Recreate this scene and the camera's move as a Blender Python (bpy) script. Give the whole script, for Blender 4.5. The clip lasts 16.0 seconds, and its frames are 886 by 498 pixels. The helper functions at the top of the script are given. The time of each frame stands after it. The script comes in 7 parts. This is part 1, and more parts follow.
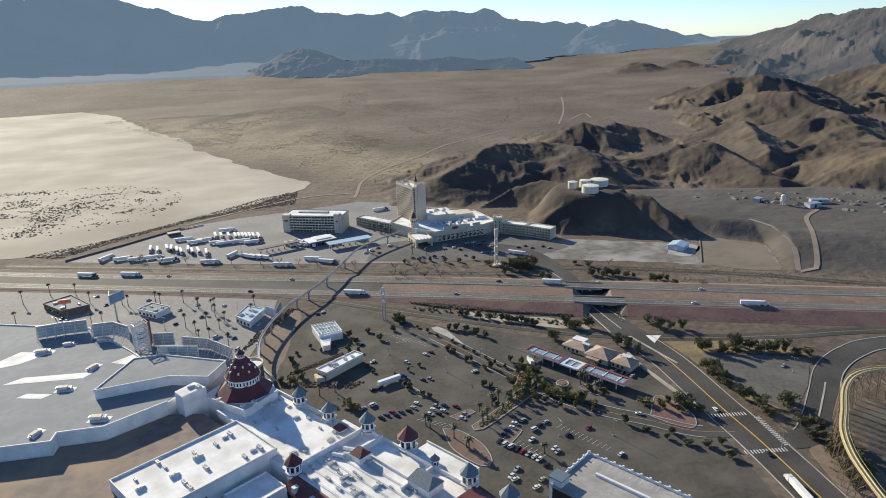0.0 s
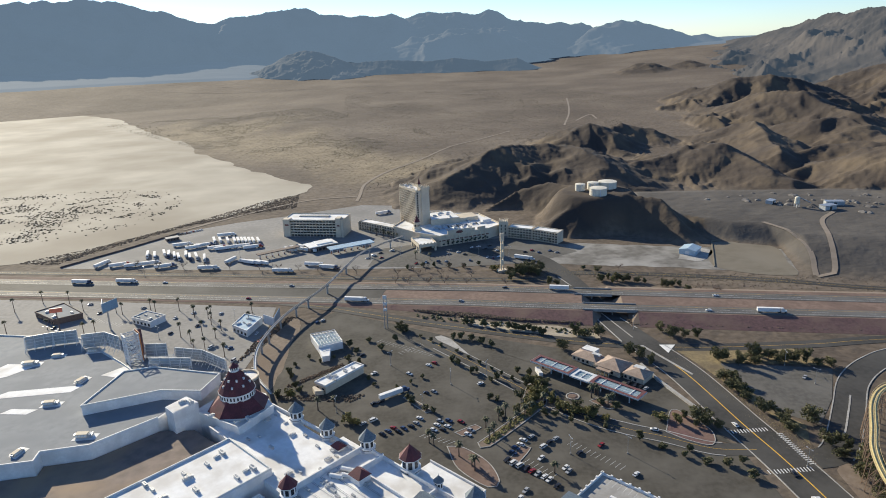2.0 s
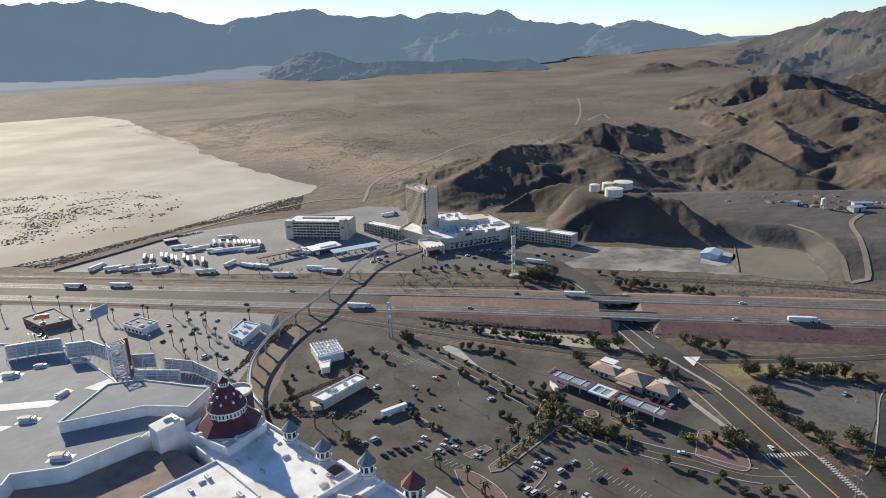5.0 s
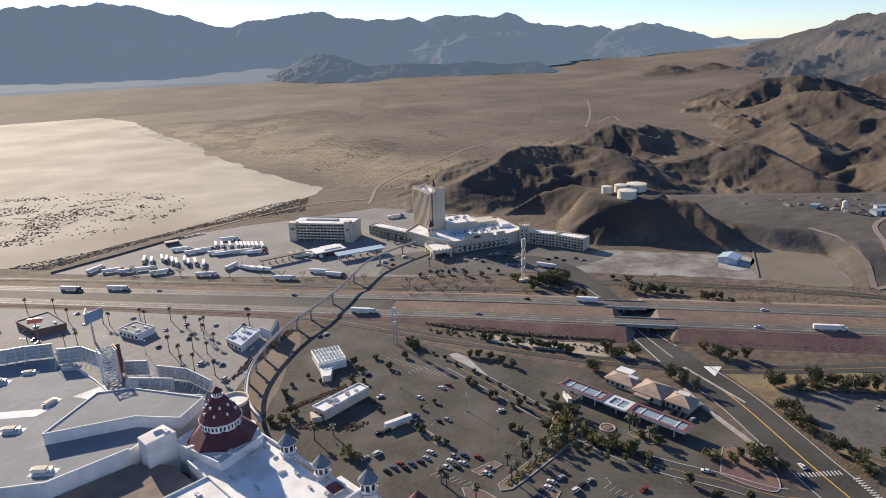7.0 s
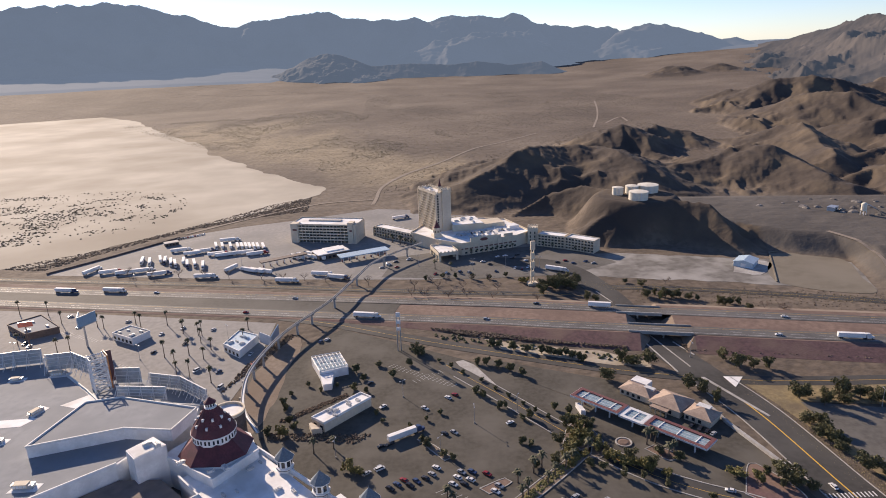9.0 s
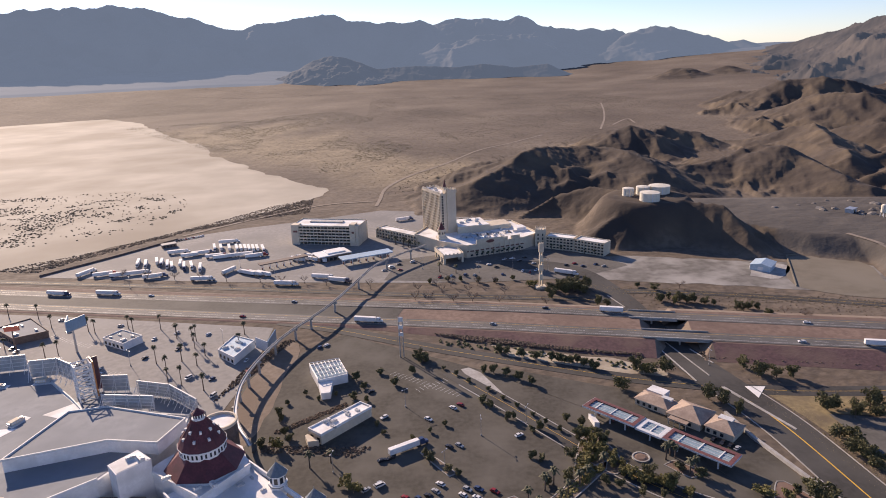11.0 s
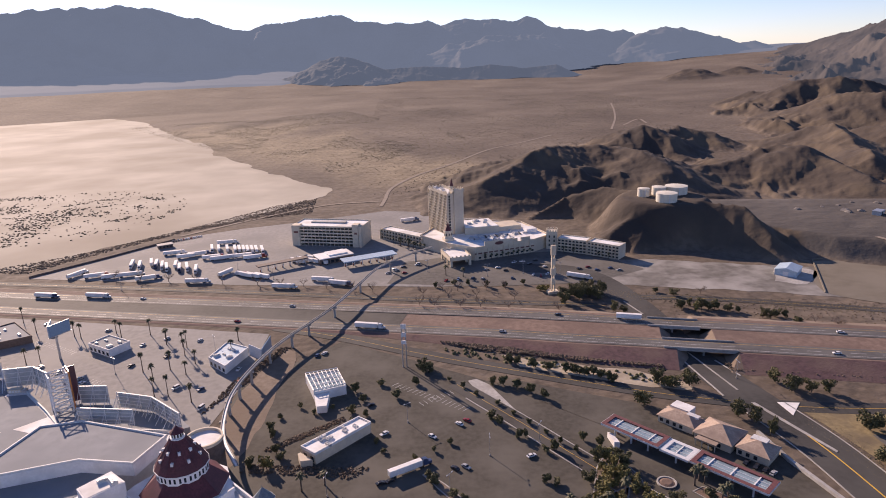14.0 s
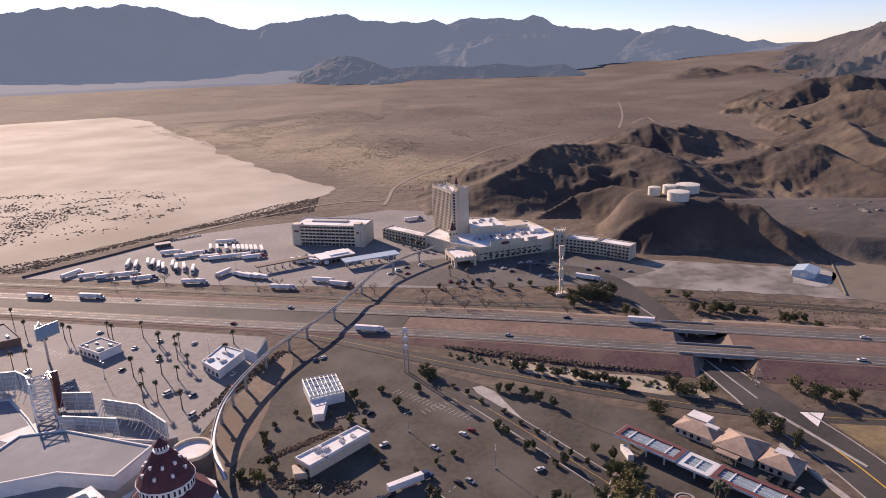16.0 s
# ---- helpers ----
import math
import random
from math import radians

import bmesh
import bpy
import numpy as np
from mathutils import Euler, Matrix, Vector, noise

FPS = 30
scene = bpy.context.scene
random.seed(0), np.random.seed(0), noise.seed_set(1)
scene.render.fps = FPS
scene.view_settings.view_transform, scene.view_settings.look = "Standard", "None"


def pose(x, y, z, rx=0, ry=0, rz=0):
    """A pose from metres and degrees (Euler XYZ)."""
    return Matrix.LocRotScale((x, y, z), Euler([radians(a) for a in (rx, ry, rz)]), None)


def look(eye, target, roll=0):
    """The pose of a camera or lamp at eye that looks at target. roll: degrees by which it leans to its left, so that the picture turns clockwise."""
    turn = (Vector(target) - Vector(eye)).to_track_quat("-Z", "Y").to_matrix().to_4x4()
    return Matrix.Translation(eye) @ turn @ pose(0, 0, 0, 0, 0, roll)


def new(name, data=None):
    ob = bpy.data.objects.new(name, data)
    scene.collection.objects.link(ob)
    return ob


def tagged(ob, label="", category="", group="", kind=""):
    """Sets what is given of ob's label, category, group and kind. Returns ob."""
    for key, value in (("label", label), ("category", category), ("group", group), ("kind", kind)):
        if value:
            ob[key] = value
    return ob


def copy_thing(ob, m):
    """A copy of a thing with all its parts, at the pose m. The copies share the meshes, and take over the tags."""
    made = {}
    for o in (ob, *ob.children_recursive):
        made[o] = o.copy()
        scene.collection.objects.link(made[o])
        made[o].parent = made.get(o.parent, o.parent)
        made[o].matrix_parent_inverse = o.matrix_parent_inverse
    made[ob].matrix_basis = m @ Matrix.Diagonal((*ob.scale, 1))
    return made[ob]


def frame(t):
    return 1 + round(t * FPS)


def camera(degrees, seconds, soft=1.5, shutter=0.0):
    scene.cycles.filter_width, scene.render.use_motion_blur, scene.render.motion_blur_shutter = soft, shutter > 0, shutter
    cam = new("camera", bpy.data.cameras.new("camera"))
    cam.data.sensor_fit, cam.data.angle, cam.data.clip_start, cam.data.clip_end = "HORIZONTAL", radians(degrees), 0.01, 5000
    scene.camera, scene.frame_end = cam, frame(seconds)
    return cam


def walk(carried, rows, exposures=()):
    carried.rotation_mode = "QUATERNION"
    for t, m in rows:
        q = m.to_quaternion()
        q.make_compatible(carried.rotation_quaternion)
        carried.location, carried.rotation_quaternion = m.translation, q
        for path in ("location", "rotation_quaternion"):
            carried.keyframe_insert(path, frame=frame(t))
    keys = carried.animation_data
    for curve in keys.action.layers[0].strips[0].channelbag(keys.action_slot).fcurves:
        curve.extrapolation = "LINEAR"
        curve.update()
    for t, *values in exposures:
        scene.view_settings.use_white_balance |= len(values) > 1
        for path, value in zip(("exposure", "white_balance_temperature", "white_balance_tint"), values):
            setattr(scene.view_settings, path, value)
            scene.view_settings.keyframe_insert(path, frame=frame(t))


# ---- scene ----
cam = camera(67.6, 16.0, 0.95)
PATH = [
    (0, (-1.43, 0.48, 214.80), (1.32, 95.73, 184.40), -1.7),
    (0.5, (-0.99, 5.15, 214.40), (1.66, 100.40, 184.00), -1.8),
    (1, (-0.63, 9.94, 213.66), (1.82, 105.19, 183.36), -1.8),
    (1.5, (-0.43, 14.84, 212.75), (1.77, 110.14, 182.60), -2.0),
    (2, (-0.20, 19.97, 211.72), (1.85, 115.32, 181.62), -2.0),
    (2.5, (0.12, 25.28, 210.70), (1.92, 120.68, 180.65), -2.0),
    (3, (0.43, 30.24, 209.64), (2.08, 125.64, 179.64), -2.1),
    (3.5, (0.77, 35.00, 208.61), (2.17, 130.40, 178.61), -2.1),
    (4, (1.13, 39.85, 207.56), (2.28, 135.25, 177.51), -2.1),
    (6.5, (1.22, 64.92, 198.69), (1.12, 160.52, 169.34), -2.1),
    (7, (1.23, 69.48, 197.61), (0.83, 165.13, 168.31), -2.1),
    (7.5, (1.00, 73.98, 196.51), (0.40, 169.58, 167.26), -2.1),
    (8, (0.44, 78.66, 195.48), (-0.26, 174.31, 166.28), -2.0),
    (8.5, (0.13, 83.31, 194.25), (-0.72, 178.96, 165.10), -2.0),
    (9, (-0.03, 87.99, 193.03), (-1.13, 183.64, 163.93), -2.0),
    (11.5, (-0.50, 112.07, 184.41), (-2.45, 207.92, 155.96), -2.0),
    (12, (-0.48, 116.53, 183.39), (-2.63, 212.38, 154.99), -2.0),
    (12.5, (-0.38, 121.00, 182.28), (-2.73, 216.85, 153.83), -2.0),
    (13, (-0.26, 125.51, 181.01), (-2.76, 221.36, 152.61), -2.0),
    (13.5, (-0.26, 130.03, 179.49), (-2.96, 225.88, 151.19), -2.0),
    (14, (-0.53, 134.60, 177.94), (-3.38, 230.45, 149.69), -1.9),
    (14.5, (-0.64, 138.96, 176.44), (-3.64, 234.86, 148.24), -1.9),
    (15, (-0.86, 143.52, 175.09), (-3.96, 239.37, 146.84), -1.8),
    (15.5, (-0.68, 147.95, 173.89), (-3.98, 243.80, 145.69), -1.8),
    (16, (-0.16, 151.84, 172.92), (-3.81, 247.69, 144.67), -1.9),
]
EXPOSURES = [
    (0.0, 0.57, 6400, 8),
    (4.0, 0.57, 6400, 8),
    (8.0, 0.56, 6800, 20),
    (12.0, 0.56, 7000, 30),
    (16.0, 0.48, 7100, 36),
]
walk(cam, [(t, look(eye, target, roll)) for t, eye, target, roll in PATH], EXPOSURES)

# ---- light ----
SUN_ELEV = 22.0
SUN_FROM = Vector((-0.61, 0.79, 0.0)).normalized()   # towards the sun, on the plan
world = bpy.data.worlds.new("world")
scene.world = world
world.use_nodes = True
wn = world.node_tree
wn.nodes.clear()
sky = wn.nodes.new("ShaderNodeTexSky")
sky.sky_type = "NISHITA"
sky.sun_disc = False
sky.sun_elevation = radians(SUN_ELEV)
sky.sun_rotation = math.atan2(SUN_FROM.x, SUN_FROM.y)
sky.altitude = 800
sky.air_density, sky.dust_density, sky.ozone_density = 0.85, 0.15, 4.0
bg = wn.nodes.new("ShaderNodeBackground")
bg.inputs["Strength"].default_value = 0.105
wo = wn.nodes.new("ShaderNodeOutputWorld")
cool = wn.nodes.new("ShaderNodeMixRGB")
cool.blend_type = "MULTIPLY"
cool.inputs[0].default_value = 1.0
cool.inputs[2].default_value = (0.985, 1.0, 1.035, 1)
wn.links.new(sky.outputs[0], cool.inputs[1])
wn.links.new(cool.outputs[0], bg.inputs[0])
wn.links.new(bg.outputs[0], wo.inputs[0])

sun_data = bpy.data.lights.new("sun", "SUN")
sun_data.energy, sun_data.angle, sun_data.color = 5.0, radians(0.6), (1.0, 0.885, 0.68)
sun = new("sun", sun_data)
up_sun = SUN_FROM * math.cos(radians(SUN_ELEV)) + Vector((0, 0, math.sin(radians(SUN_ELEV))))
sun.matrix_world = look(up_sun * 900, (0, 0, 0))


# ---- materials ----
def material(name, c1, c2, scale=1.0, rough=0.8, metal=0.0, bump=0.0, bscale=None, detail=6.0, c3=None, big=None, island=0.0, objrand=0.0, spec=0.5):
    """Two-scale procedural surface: c1 to c2 in fine noise, c3 in broad stains."""
    m = bpy.data.materials.new(name)
    m.use_nodes = True
    nt = m.node_tree
    bs = nt.nodes["Principled BSDF"]
    bs.inputs["Roughness"].default_value, bs.inputs["Metallic"].default_value = rough, metal
    bs.inputs["Specular IOR Level"].default_value = spec
    tc = nt.nodes.new("ShaderNodeTexCoord")
    n1 = nt.nodes.new("ShaderNodeTexNoise")
    n1.inputs["Scale"].default_value, n1.inputs["Detail"].default_value = scale, detail
    nt.links.new(tc.outputs["Object"], n1.inputs["Vector"])
    r1 = nt.nodes.new("ShaderNodeValToRGB")
    r1.color_ramp.elements[0].position, r1.color_ramp.elements[1].position = 0.35, 0.65
    r1.color_ramp.elements[0].color, r1.color_ramp.elements[1].color = (*c1, 1), (*c2, 1)
    nt.links.new(n1.outputs["Fac"], r1.inputs[0])
    col = r1.outputs[0]
    if c3:
        n2 = nt.nodes.new("ShaderNodeTexNoise")
        n2.inputs["Scale"].default_value, n2.inputs["Detail"].default_value = big or scale * 0.1, 4.0
        nt.links.new(tc.outputs["Object"], n2.inputs["Vector"])
        r2 = nt.nodes.new("ShaderNodeValToRGB")
        r2.color_ramp.elements[0].position, r2.color_ramp.elements[1].position = 0.42, 0.66
        nt.links.new(n2.outputs["Fac"], r2.inputs[0])
        mx = nt.nodes.new("ShaderNodeMixRGB")
        mx.inputs[2].default_value = (*c3, 1)
        nt.links.new(r2.outputs[0], mx.inputs[0])
        nt.links.new(col, mx.inputs[1])
        col = mx.outputs[0]
    if island or objrand:
        src = nt.nodes.new("ShaderNodeNewGeometry").outputs["Random Per Island"] if island else nt.nodes.new("ShaderNodeObjectInfo").outputs["Random"]
        mr = nt.nodes.new("ShaderNodeMapRange")
        mr.inputs[3].default_value, mr.inputs[4].default_value = 1 - (island or objrand), 1 + (island or objrand)
        nt.links.new(src, mr.inputs[0])
        hs = nt.nodes.new("ShaderNodeHueSaturation")
        nt.links.new(mr.outputs[0], hs.inputs["Value"])
        nt.links.new(col, hs.inputs["Color"])
        col = hs.outputs[0]
    nt.links.new(col, bs.inputs["Base Color"])
    if bump:
        bp = nt.nodes.new("ShaderNodeBump")
        bp.inputs["Strength"].default_value, bp.inputs["Distance"].default_value = min(bump, 1.0), max(bump, 0.1)
        nb = nt.nodes.new("ShaderNodeTexNoise")
        nb.inputs["Scale"].default_value, nb.inputs["Detail"].default_value = bscale or scale * 2, 8.0
        nt.links.new(tc.outputs["Object"], nb.inputs["Vector"])
        nt.links.new(nb.outputs["Fac"], bp.inputs["Height"])
        nt.links.new(bp.outputs[0], bs.inputs["Normal"])
    return m


M_ASPH = material("asphalt", (0.062, 0.056, 0.046), (0.090, 0.082, 0.068), 0.35, 0.9, spec=0.25, bump=0.15, bscale=3, c3=(0.122, 0.112, 0.095), big=0.035)
M_ROAD = material("road_asphalt", (0.040, 0.038, 0.035), (0.058, 0.055, 0.051), 0.35, 0.85, c3=(0.085, 0.081, 0.074), big=0.02, spec=0.35)
M_FWY = material("freeway_pavement", (0.085, 0.083, 0.080), (0.120, 0.116, 0.110), 0.3, 0.8, c3=(0.145, 0.140, 0.132), big=0.02, spec=0.3)
# pale paving, its base colour raised further to hold the low sun's glare
M_LOT = material("pale_glare_pavement", (0.20, 0.193, 0.185), (0.26, 0.25, 0.238), 0.25, 0.85, spec=0.3, c3=(0.27, 0.26, 0.245), big=0.02)
M_TRUCKLOT = material("truck_lot_pavement", (0.215, 0.207, 0.198), (0.275, 0.265, 0.25), 0.25, 0.85, c3=(0.19, 0.185, 0.178), big=0.02, spec=0.3)
M_HLOT = material("worn_grey_asphalt", (0.095, 0.090, 0.082), (0.135, 0.128, 0.116), 0.3, 0.9, spec=0.25, c3=(0.155, 0.147, 0.134), big=0.03)
M_PALEGRAVEL = material("pale_gravel", (0.145, 0.136, 0.122), (0.215, 0.203, 0.184), 0.12, 0.95, spec=0.2, c3=(0.34, 0.325, 0.30), big=0.03)
M_TANFLOOR = material("tan_graded_earth", (0.165, 0.145, 0.112), (0.205, 0.18, 0.14), 0.1, 0.95, spec=0.2, c3=(0.22, 0.195, 0.155), big=0.02)
M_CONC = material("concrete", (0.34, 0.325, 0.30), (0.45, 0.435, 0.41), 0.6, 0.8, bump=0.05, c3=(0.28, 0.265, 0.245), big=0.08)
M_DIRT = material("dry_dirt", (0.17, 0.13, 0.098), (0.24, 0.19, 0.147), 0.25, 0.95, bump=0.4, bscale=0.8, c3=(0.17, 0.125, 0.09), big=0.03)
M_REDDIRT = material("red_gravel", (0.15, 0.10, 0.078), (0.22, 0.15, 0.118), 0.3, 0.95, bump=0.4, bscale=0.8, c3=(0.13, 0.085, 0.068), big=0.03)
M_PINK = material("maroon_gravel", (0.115, 0.065, 0.062), (0.17, 0.095, 0.09), 0.4, 0.95, bump=0.4, bscale=0.9, c3=(0.20, 0.13, 0.10), big=0.04)
M_GRAVEL = material("grey_gravel", (0.115, 0.103, 0.092), (0.165, 0.148, 0.132), 0.15, 0.95, bump=0.3, bscale=0.6, c3=(0.25, 0.23, 0.21), big=0.02)
M_LAKE = material("playa_clay", (0.40, 0.36, 0.29), (0.50, 0.455, 0.37), 0.012, 0.9, c3=(0.31, 0.27, 0.21), big=0.0045, spec=0.2)
M_WHITE = material("white_stucco", (0.76, 0.75, 0.73), (0.84, 0.83, 0.81), 0.8, 0.75, bump=0.03, c3=(0.66, 0.65, 0.63), big=0.12)
M_WROOF = material("white_roof_membrane", (0.80, 0.795, 0.78), (0.88, 0.875, 0.86), 0.35, 0.8, c3=(0.64, 0.615, 0.575), big=0.07, spec=0.3)
M_GROOF = material("grey_roof_membrane", (0.22, 0.235, 0.25), (0.27, 0.285, 0.30), 0.2, 0.85, c3=(0.21, 0.225, 0.24), big=0.05, spec=0.3)
M_MAROON = material("maroon_shingles", (0.105, 0.024, 0.028), (0.16, 0.038, 0.042), 1.2, 0.6, bump=0.1, bscale=3, c3=(0.09, 0.022, 0.025), big=0.2)
M_SLATE = material("blue_grey_shingles", (0.10, 0.135, 0.165), (0.15, 0.19, 0.22), 1.2, 0.55, bump=0.08, bscale=3)
M_CREAM = material("cream_stucco", (0.62, 0.53, 0.40), (0.70, 0.61, 0.47), 0.5, 0.8, c3=(0.56, 0.48, 0.37), big=0.06)
M_GLASS = material("dark_glass", (0.02, 0.025, 0.03), (0.035, 0.04, 0.05), 0.5, 0.12)
# dark paint of small parts, and shade put into colour for hollows
M_DARK = material("dark_paint_and_shade", (0.03, 0.03, 0.032), (0.045, 0.043, 0.042), 1.0, 0.7)
M_STEEL = material("painted_steel", (0.62, 0.62, 0.62), (0.72, 0.72, 0.71), 1.5, 0.45)
M_GALV = material("galvanised_steel", (0.42, 0.43, 0.44), (0.52, 0.53, 0.54), 2.0, 0.4, metal=0.6)
M_AC = material("unit_grey_paint", (0.50, 0.50, 0.48), (0.62, 0.61, 0.59), 1.0, 0.5, objrand=0.15)
M_YEL = material("yellow_line_paint", (0.62, 0.36, 0.04), (0.72, 0.44, 0.07), 0.6, 0.6)
M_LINE = material("white_line_paint", (0.55, 0.55, 0.54), (0.70, 0.70, 0.68), 0.6, 0.6)


# ---- mesh helpers ----
def quad_box(bm, x0, x1, y0, y1, z0, z1, m=None):
    vs = [bm.verts.new(p) for p in ((x0, y0, z0), (x1, y0, z0), (x1, y1, z0), (x0, y1, z0), (x0, y0, z1), (x1, y0, z1), (x1, y1, z1), (x0, y1, z1))]
    if m is not None:
        for v in vs:
            v.co = m @ v.co
    for f in ((3, 2, 1, 0), (4, 5, 6, 7), (0, 1, 5, 4), (1, 2, 6, 5), (2, 3, 7, 6), (3, 0, 4, 7)):
        bm.faces.new([vs[i] for i in f])
    return bm


def box(x0, x1, y0, y1, z0, z1, m=None):
    return quad_box(bmesh.new(), x0, x1, y0, y1, z0, z1, m)


def prism(poly, z0, z1, bm=None):
    """Upright prism on a plan polygon; z0, z1 numbers."""
    bm = bm or bmesh.new()
    area = sum(poly[i - 1][0] * poly[i][1] - poly[i][0] * poly[i - 1][1] for i in range(len(poly)))
    pts = poly if area > 0 else poly[::-1]
    lo = [bm.verts.new((p[0], p[1], z0)) for p in pts]
    hi = [bm.verts.new((p[0], p[1], z1)) for p in pts]
    bm.faces.new(lo[::-1])
    bm.faces.new(hi)
    for i in range(len(pts)):
        j = (i + 1) % len(pts)
        bm.faces.new((lo[i], lo[j], hi[j], hi[i]))
    return bm


def turned(bm, cx, cy, rings, n=12, spin=0.0, cap=True):
    """A turned solid from rings of (radius, height)."""
    rows = []
    for r, z in rings:
        rows.append([bm.verts.new((cx + r * math.cos(spin + 2 * math.pi * k / n), cy + r * math.sin(spin + 2 * math.pi * k / n), z)) for k in range(n)])
    for a, b in zip(rows, rows[1:]):
        for k in range(n):
            j = (k + 1) % n
            bm.faces.new((a[k], a[j], b[j], b[k]))
    if cap:
        bm.faces.new(rows[0][::-1])
        bm.faces.new(rows[-1])
    return bm


def rod(bm, a, b, r, n=5, r2=None):
    a, b = Vector(a), Vector(b)
    q = (b - a).to_track_quat("Z", "Y").to_matrix()
    r2 = r if r2 is None else r2
    ra = [bm.verts.new(a + q @ Vector((r * math.cos(2 * math.pi * k / n), r * math.sin(2 * math.pi * k / n), 0))) for k in range(n)]
    rb = [bm.verts.new(b + q @ Vector((r2 * math.cos(2 * math.pi * k / n), r2 * math.sin(2 * math.pi * k / n), 0))) for k in range(n)]
    for k in range(n):
        j = (k + 1) % n
        bm.faces.new((ra[k], ra[j], rb[j], rb[k]))
    bm.faces.new(ra[::-1])
    bm.faces.new(rb)
    return bm


def wall_line(poly, thick, z0, z1, closed=True, bm=None):
    """A parapet along a plan polyline."""
    bm = bm or bmesh.new()
    n = len(poly)
    for i in range(n if closed else n - 1):
        a, b = Vector(poly[i]).to_2d(), Vector(poly[(i + 1) % n]).to_2d()
        d = (b - a).normalized() * (thick / 2)
        s = Vector((-d.y, d.x))
        prism([tuple(a - d + s), tuple(a - d - s), tuple(b + d - s), tuple(b + d + s)], z0, z1 + 0.004 * i, bm)
    return bm


def to_mesh(name, bm, mat, smooth=False):
    me = bpy.data.meshes.new(name)
    bm.normal_update()
    bm.to_mesh(me)
    bm.free()
    for mm in (mat if isinstance(mat, (list, tuple)) else [mat]):
        me.materials.append(mm)
    if smooth:
        me.polygons.foreach_set("use_smooth", [True] * len(me.polygons))
    return me


def part(name, bm, mat, parent, label="", smooth=False):
    ob = new(name, to_mesh(name, bm, mat, smooth))
    ob.parent = parent
    if label:
        ob["label"] = label
    return ob


def thing(name, label, category, x=0.0, y=0.0, z=0.0, rz=0.0, group="", kind=""):
    ob = new(name)
    ob.empty_display_size = 0.5
    ob.matrix_basis = pose(x, y, z, 0, 0, rz)
    return tagged(ob, label, category, group, kind)


def single(name, bm, mat, label, category, x=0.0, y=0.0, z=0.0, rz=0.0, group="", kind="", smooth=False):
    ob = new(name, to_mesh(name, bm, mat, smooth))
    ob.matrix_basis = pose(x, y, z, 0, 0, rz)
    return tagged(ob, label, category, group, kind)


def smooth_line(pts, step=8.0):
    """Catmull-Rom through plan points, evenly resampled; keeps any further coordinates."""
    P = [np.array(p, float) for p in pts]
    P = [2 * P[0] - P[1]] + P + [2 * P[-1] - P[-2]]
    out = []
    for i in range(1, len(P) - 2):
        k = max(1, int(np.linalg.norm(P[i + 1][:2] - P[i][:2]) / step))
        for j in range(k):
            t = j / k
            out.append(0.5 * (2 * P[i] + (P[i + 1] - P[i - 1]) * t + (2 * P[i - 1] - 5 * P[i] + 4 * P[i + 1] - P[i + 2]) * t * t + (3 * P[i] - P[i - 1] - 3 * P[i + 1] + P[i + 2]) * t ** 3))
    out.append(P[-2])
    return out


def offset_line(line, off):
    res = []
    for i, p in enumerate(line):
        a, b = line[max(i - 1, 0)], line[min(i + 1, len(line) - 1)]
        d = b[:2] - a[:2]
        d = d / (np.linalg.norm(d) or 1)
        q = p.copy()
        q[0], q[1] = p[0] - d[1] * off, p[1] + d[0] * off
        res.append(q)
    return res


def strip(line, o0, o1, z, thick=0.0, bm=None, skirt=None):
    """A ribbon between two offsets of a line (offset to its left); z is added to the line's own height, if it has one."""
    bm = bm or bmesh.new()
    A, B = offset_line(line, o0), offset_line(line, o1)
    zz = [(p[2] if len(p) > 2 else 0.0) + z for p in line]
    va = [bm.verts.new((p[0], p[1], h)) for p, h in zip(A, zz)]
    vb = [bm.verts.new((p[0], p[1], h)) for p, h in zip(B, zz)]
    for i in range(len(va) - 1):
        bm.faces.new((va[i], va[i + 1], vb[i + 1], vb[i]) if o1 > o0 else (vb[i], vb[i + 1], va[i + 1], va[i]))
    if thick:
        wa = [bm.verts.new((p[0], p[1], h - thick)) for p, h in zip(A, zz)]
        wb = [bm.verts.new((p[0], p[1], h - thick)) for p, h in zip(B, zz)]
        for i in range(len(va) - 1):
            bm.faces.new((va[i], wa[i], wa[i + 1], va[i + 1]))
            bm.faces.new((vb[i + 1], wb[i + 1], wb[i], vb[i]))
        for k in (0, -1):
            bm.faces.new((va[k], vb[k], wb[k], wa[k]))
    return bm


def dashes(line, off, width, z, on, gap):
    bm = bmesh.new()
    run, acc = [], 0.0
    for i in range(len(line) - 1):
        seg = np.linalg.norm(line[i + 1][:2] - line[i][:2])
        if (acc % (on + gap)) < on:
            strip(line[i:i + 2], off - width / 2, off + width / 2, z, bm=bm)
        acc += seg
    return bm


# ---- ground ----
TAB = np.random.RandomState(7).rand(256, 256)


def vnoise(x, y):
    xi, yi = np.floor(x).astype(int), np.floor(y).astype(int)
    fx, fy = x - xi, y - yi
    fx, fy = fx * fx * (3 - 2 * fx), fy * fy * (3 - 2 * fy)
    a, b = TAB[xi % 256, yi % 256], TAB[(xi + 1) % 256, yi % 256]
    c, d = TAB[xi % 256, (yi + 1) % 256], TAB[(xi + 1) % 256, (yi + 1) % 256]
    return (a * (1 - fx) + b * fx) * (1 - fy) + (c * (1 - fx) + d * fx) * fy


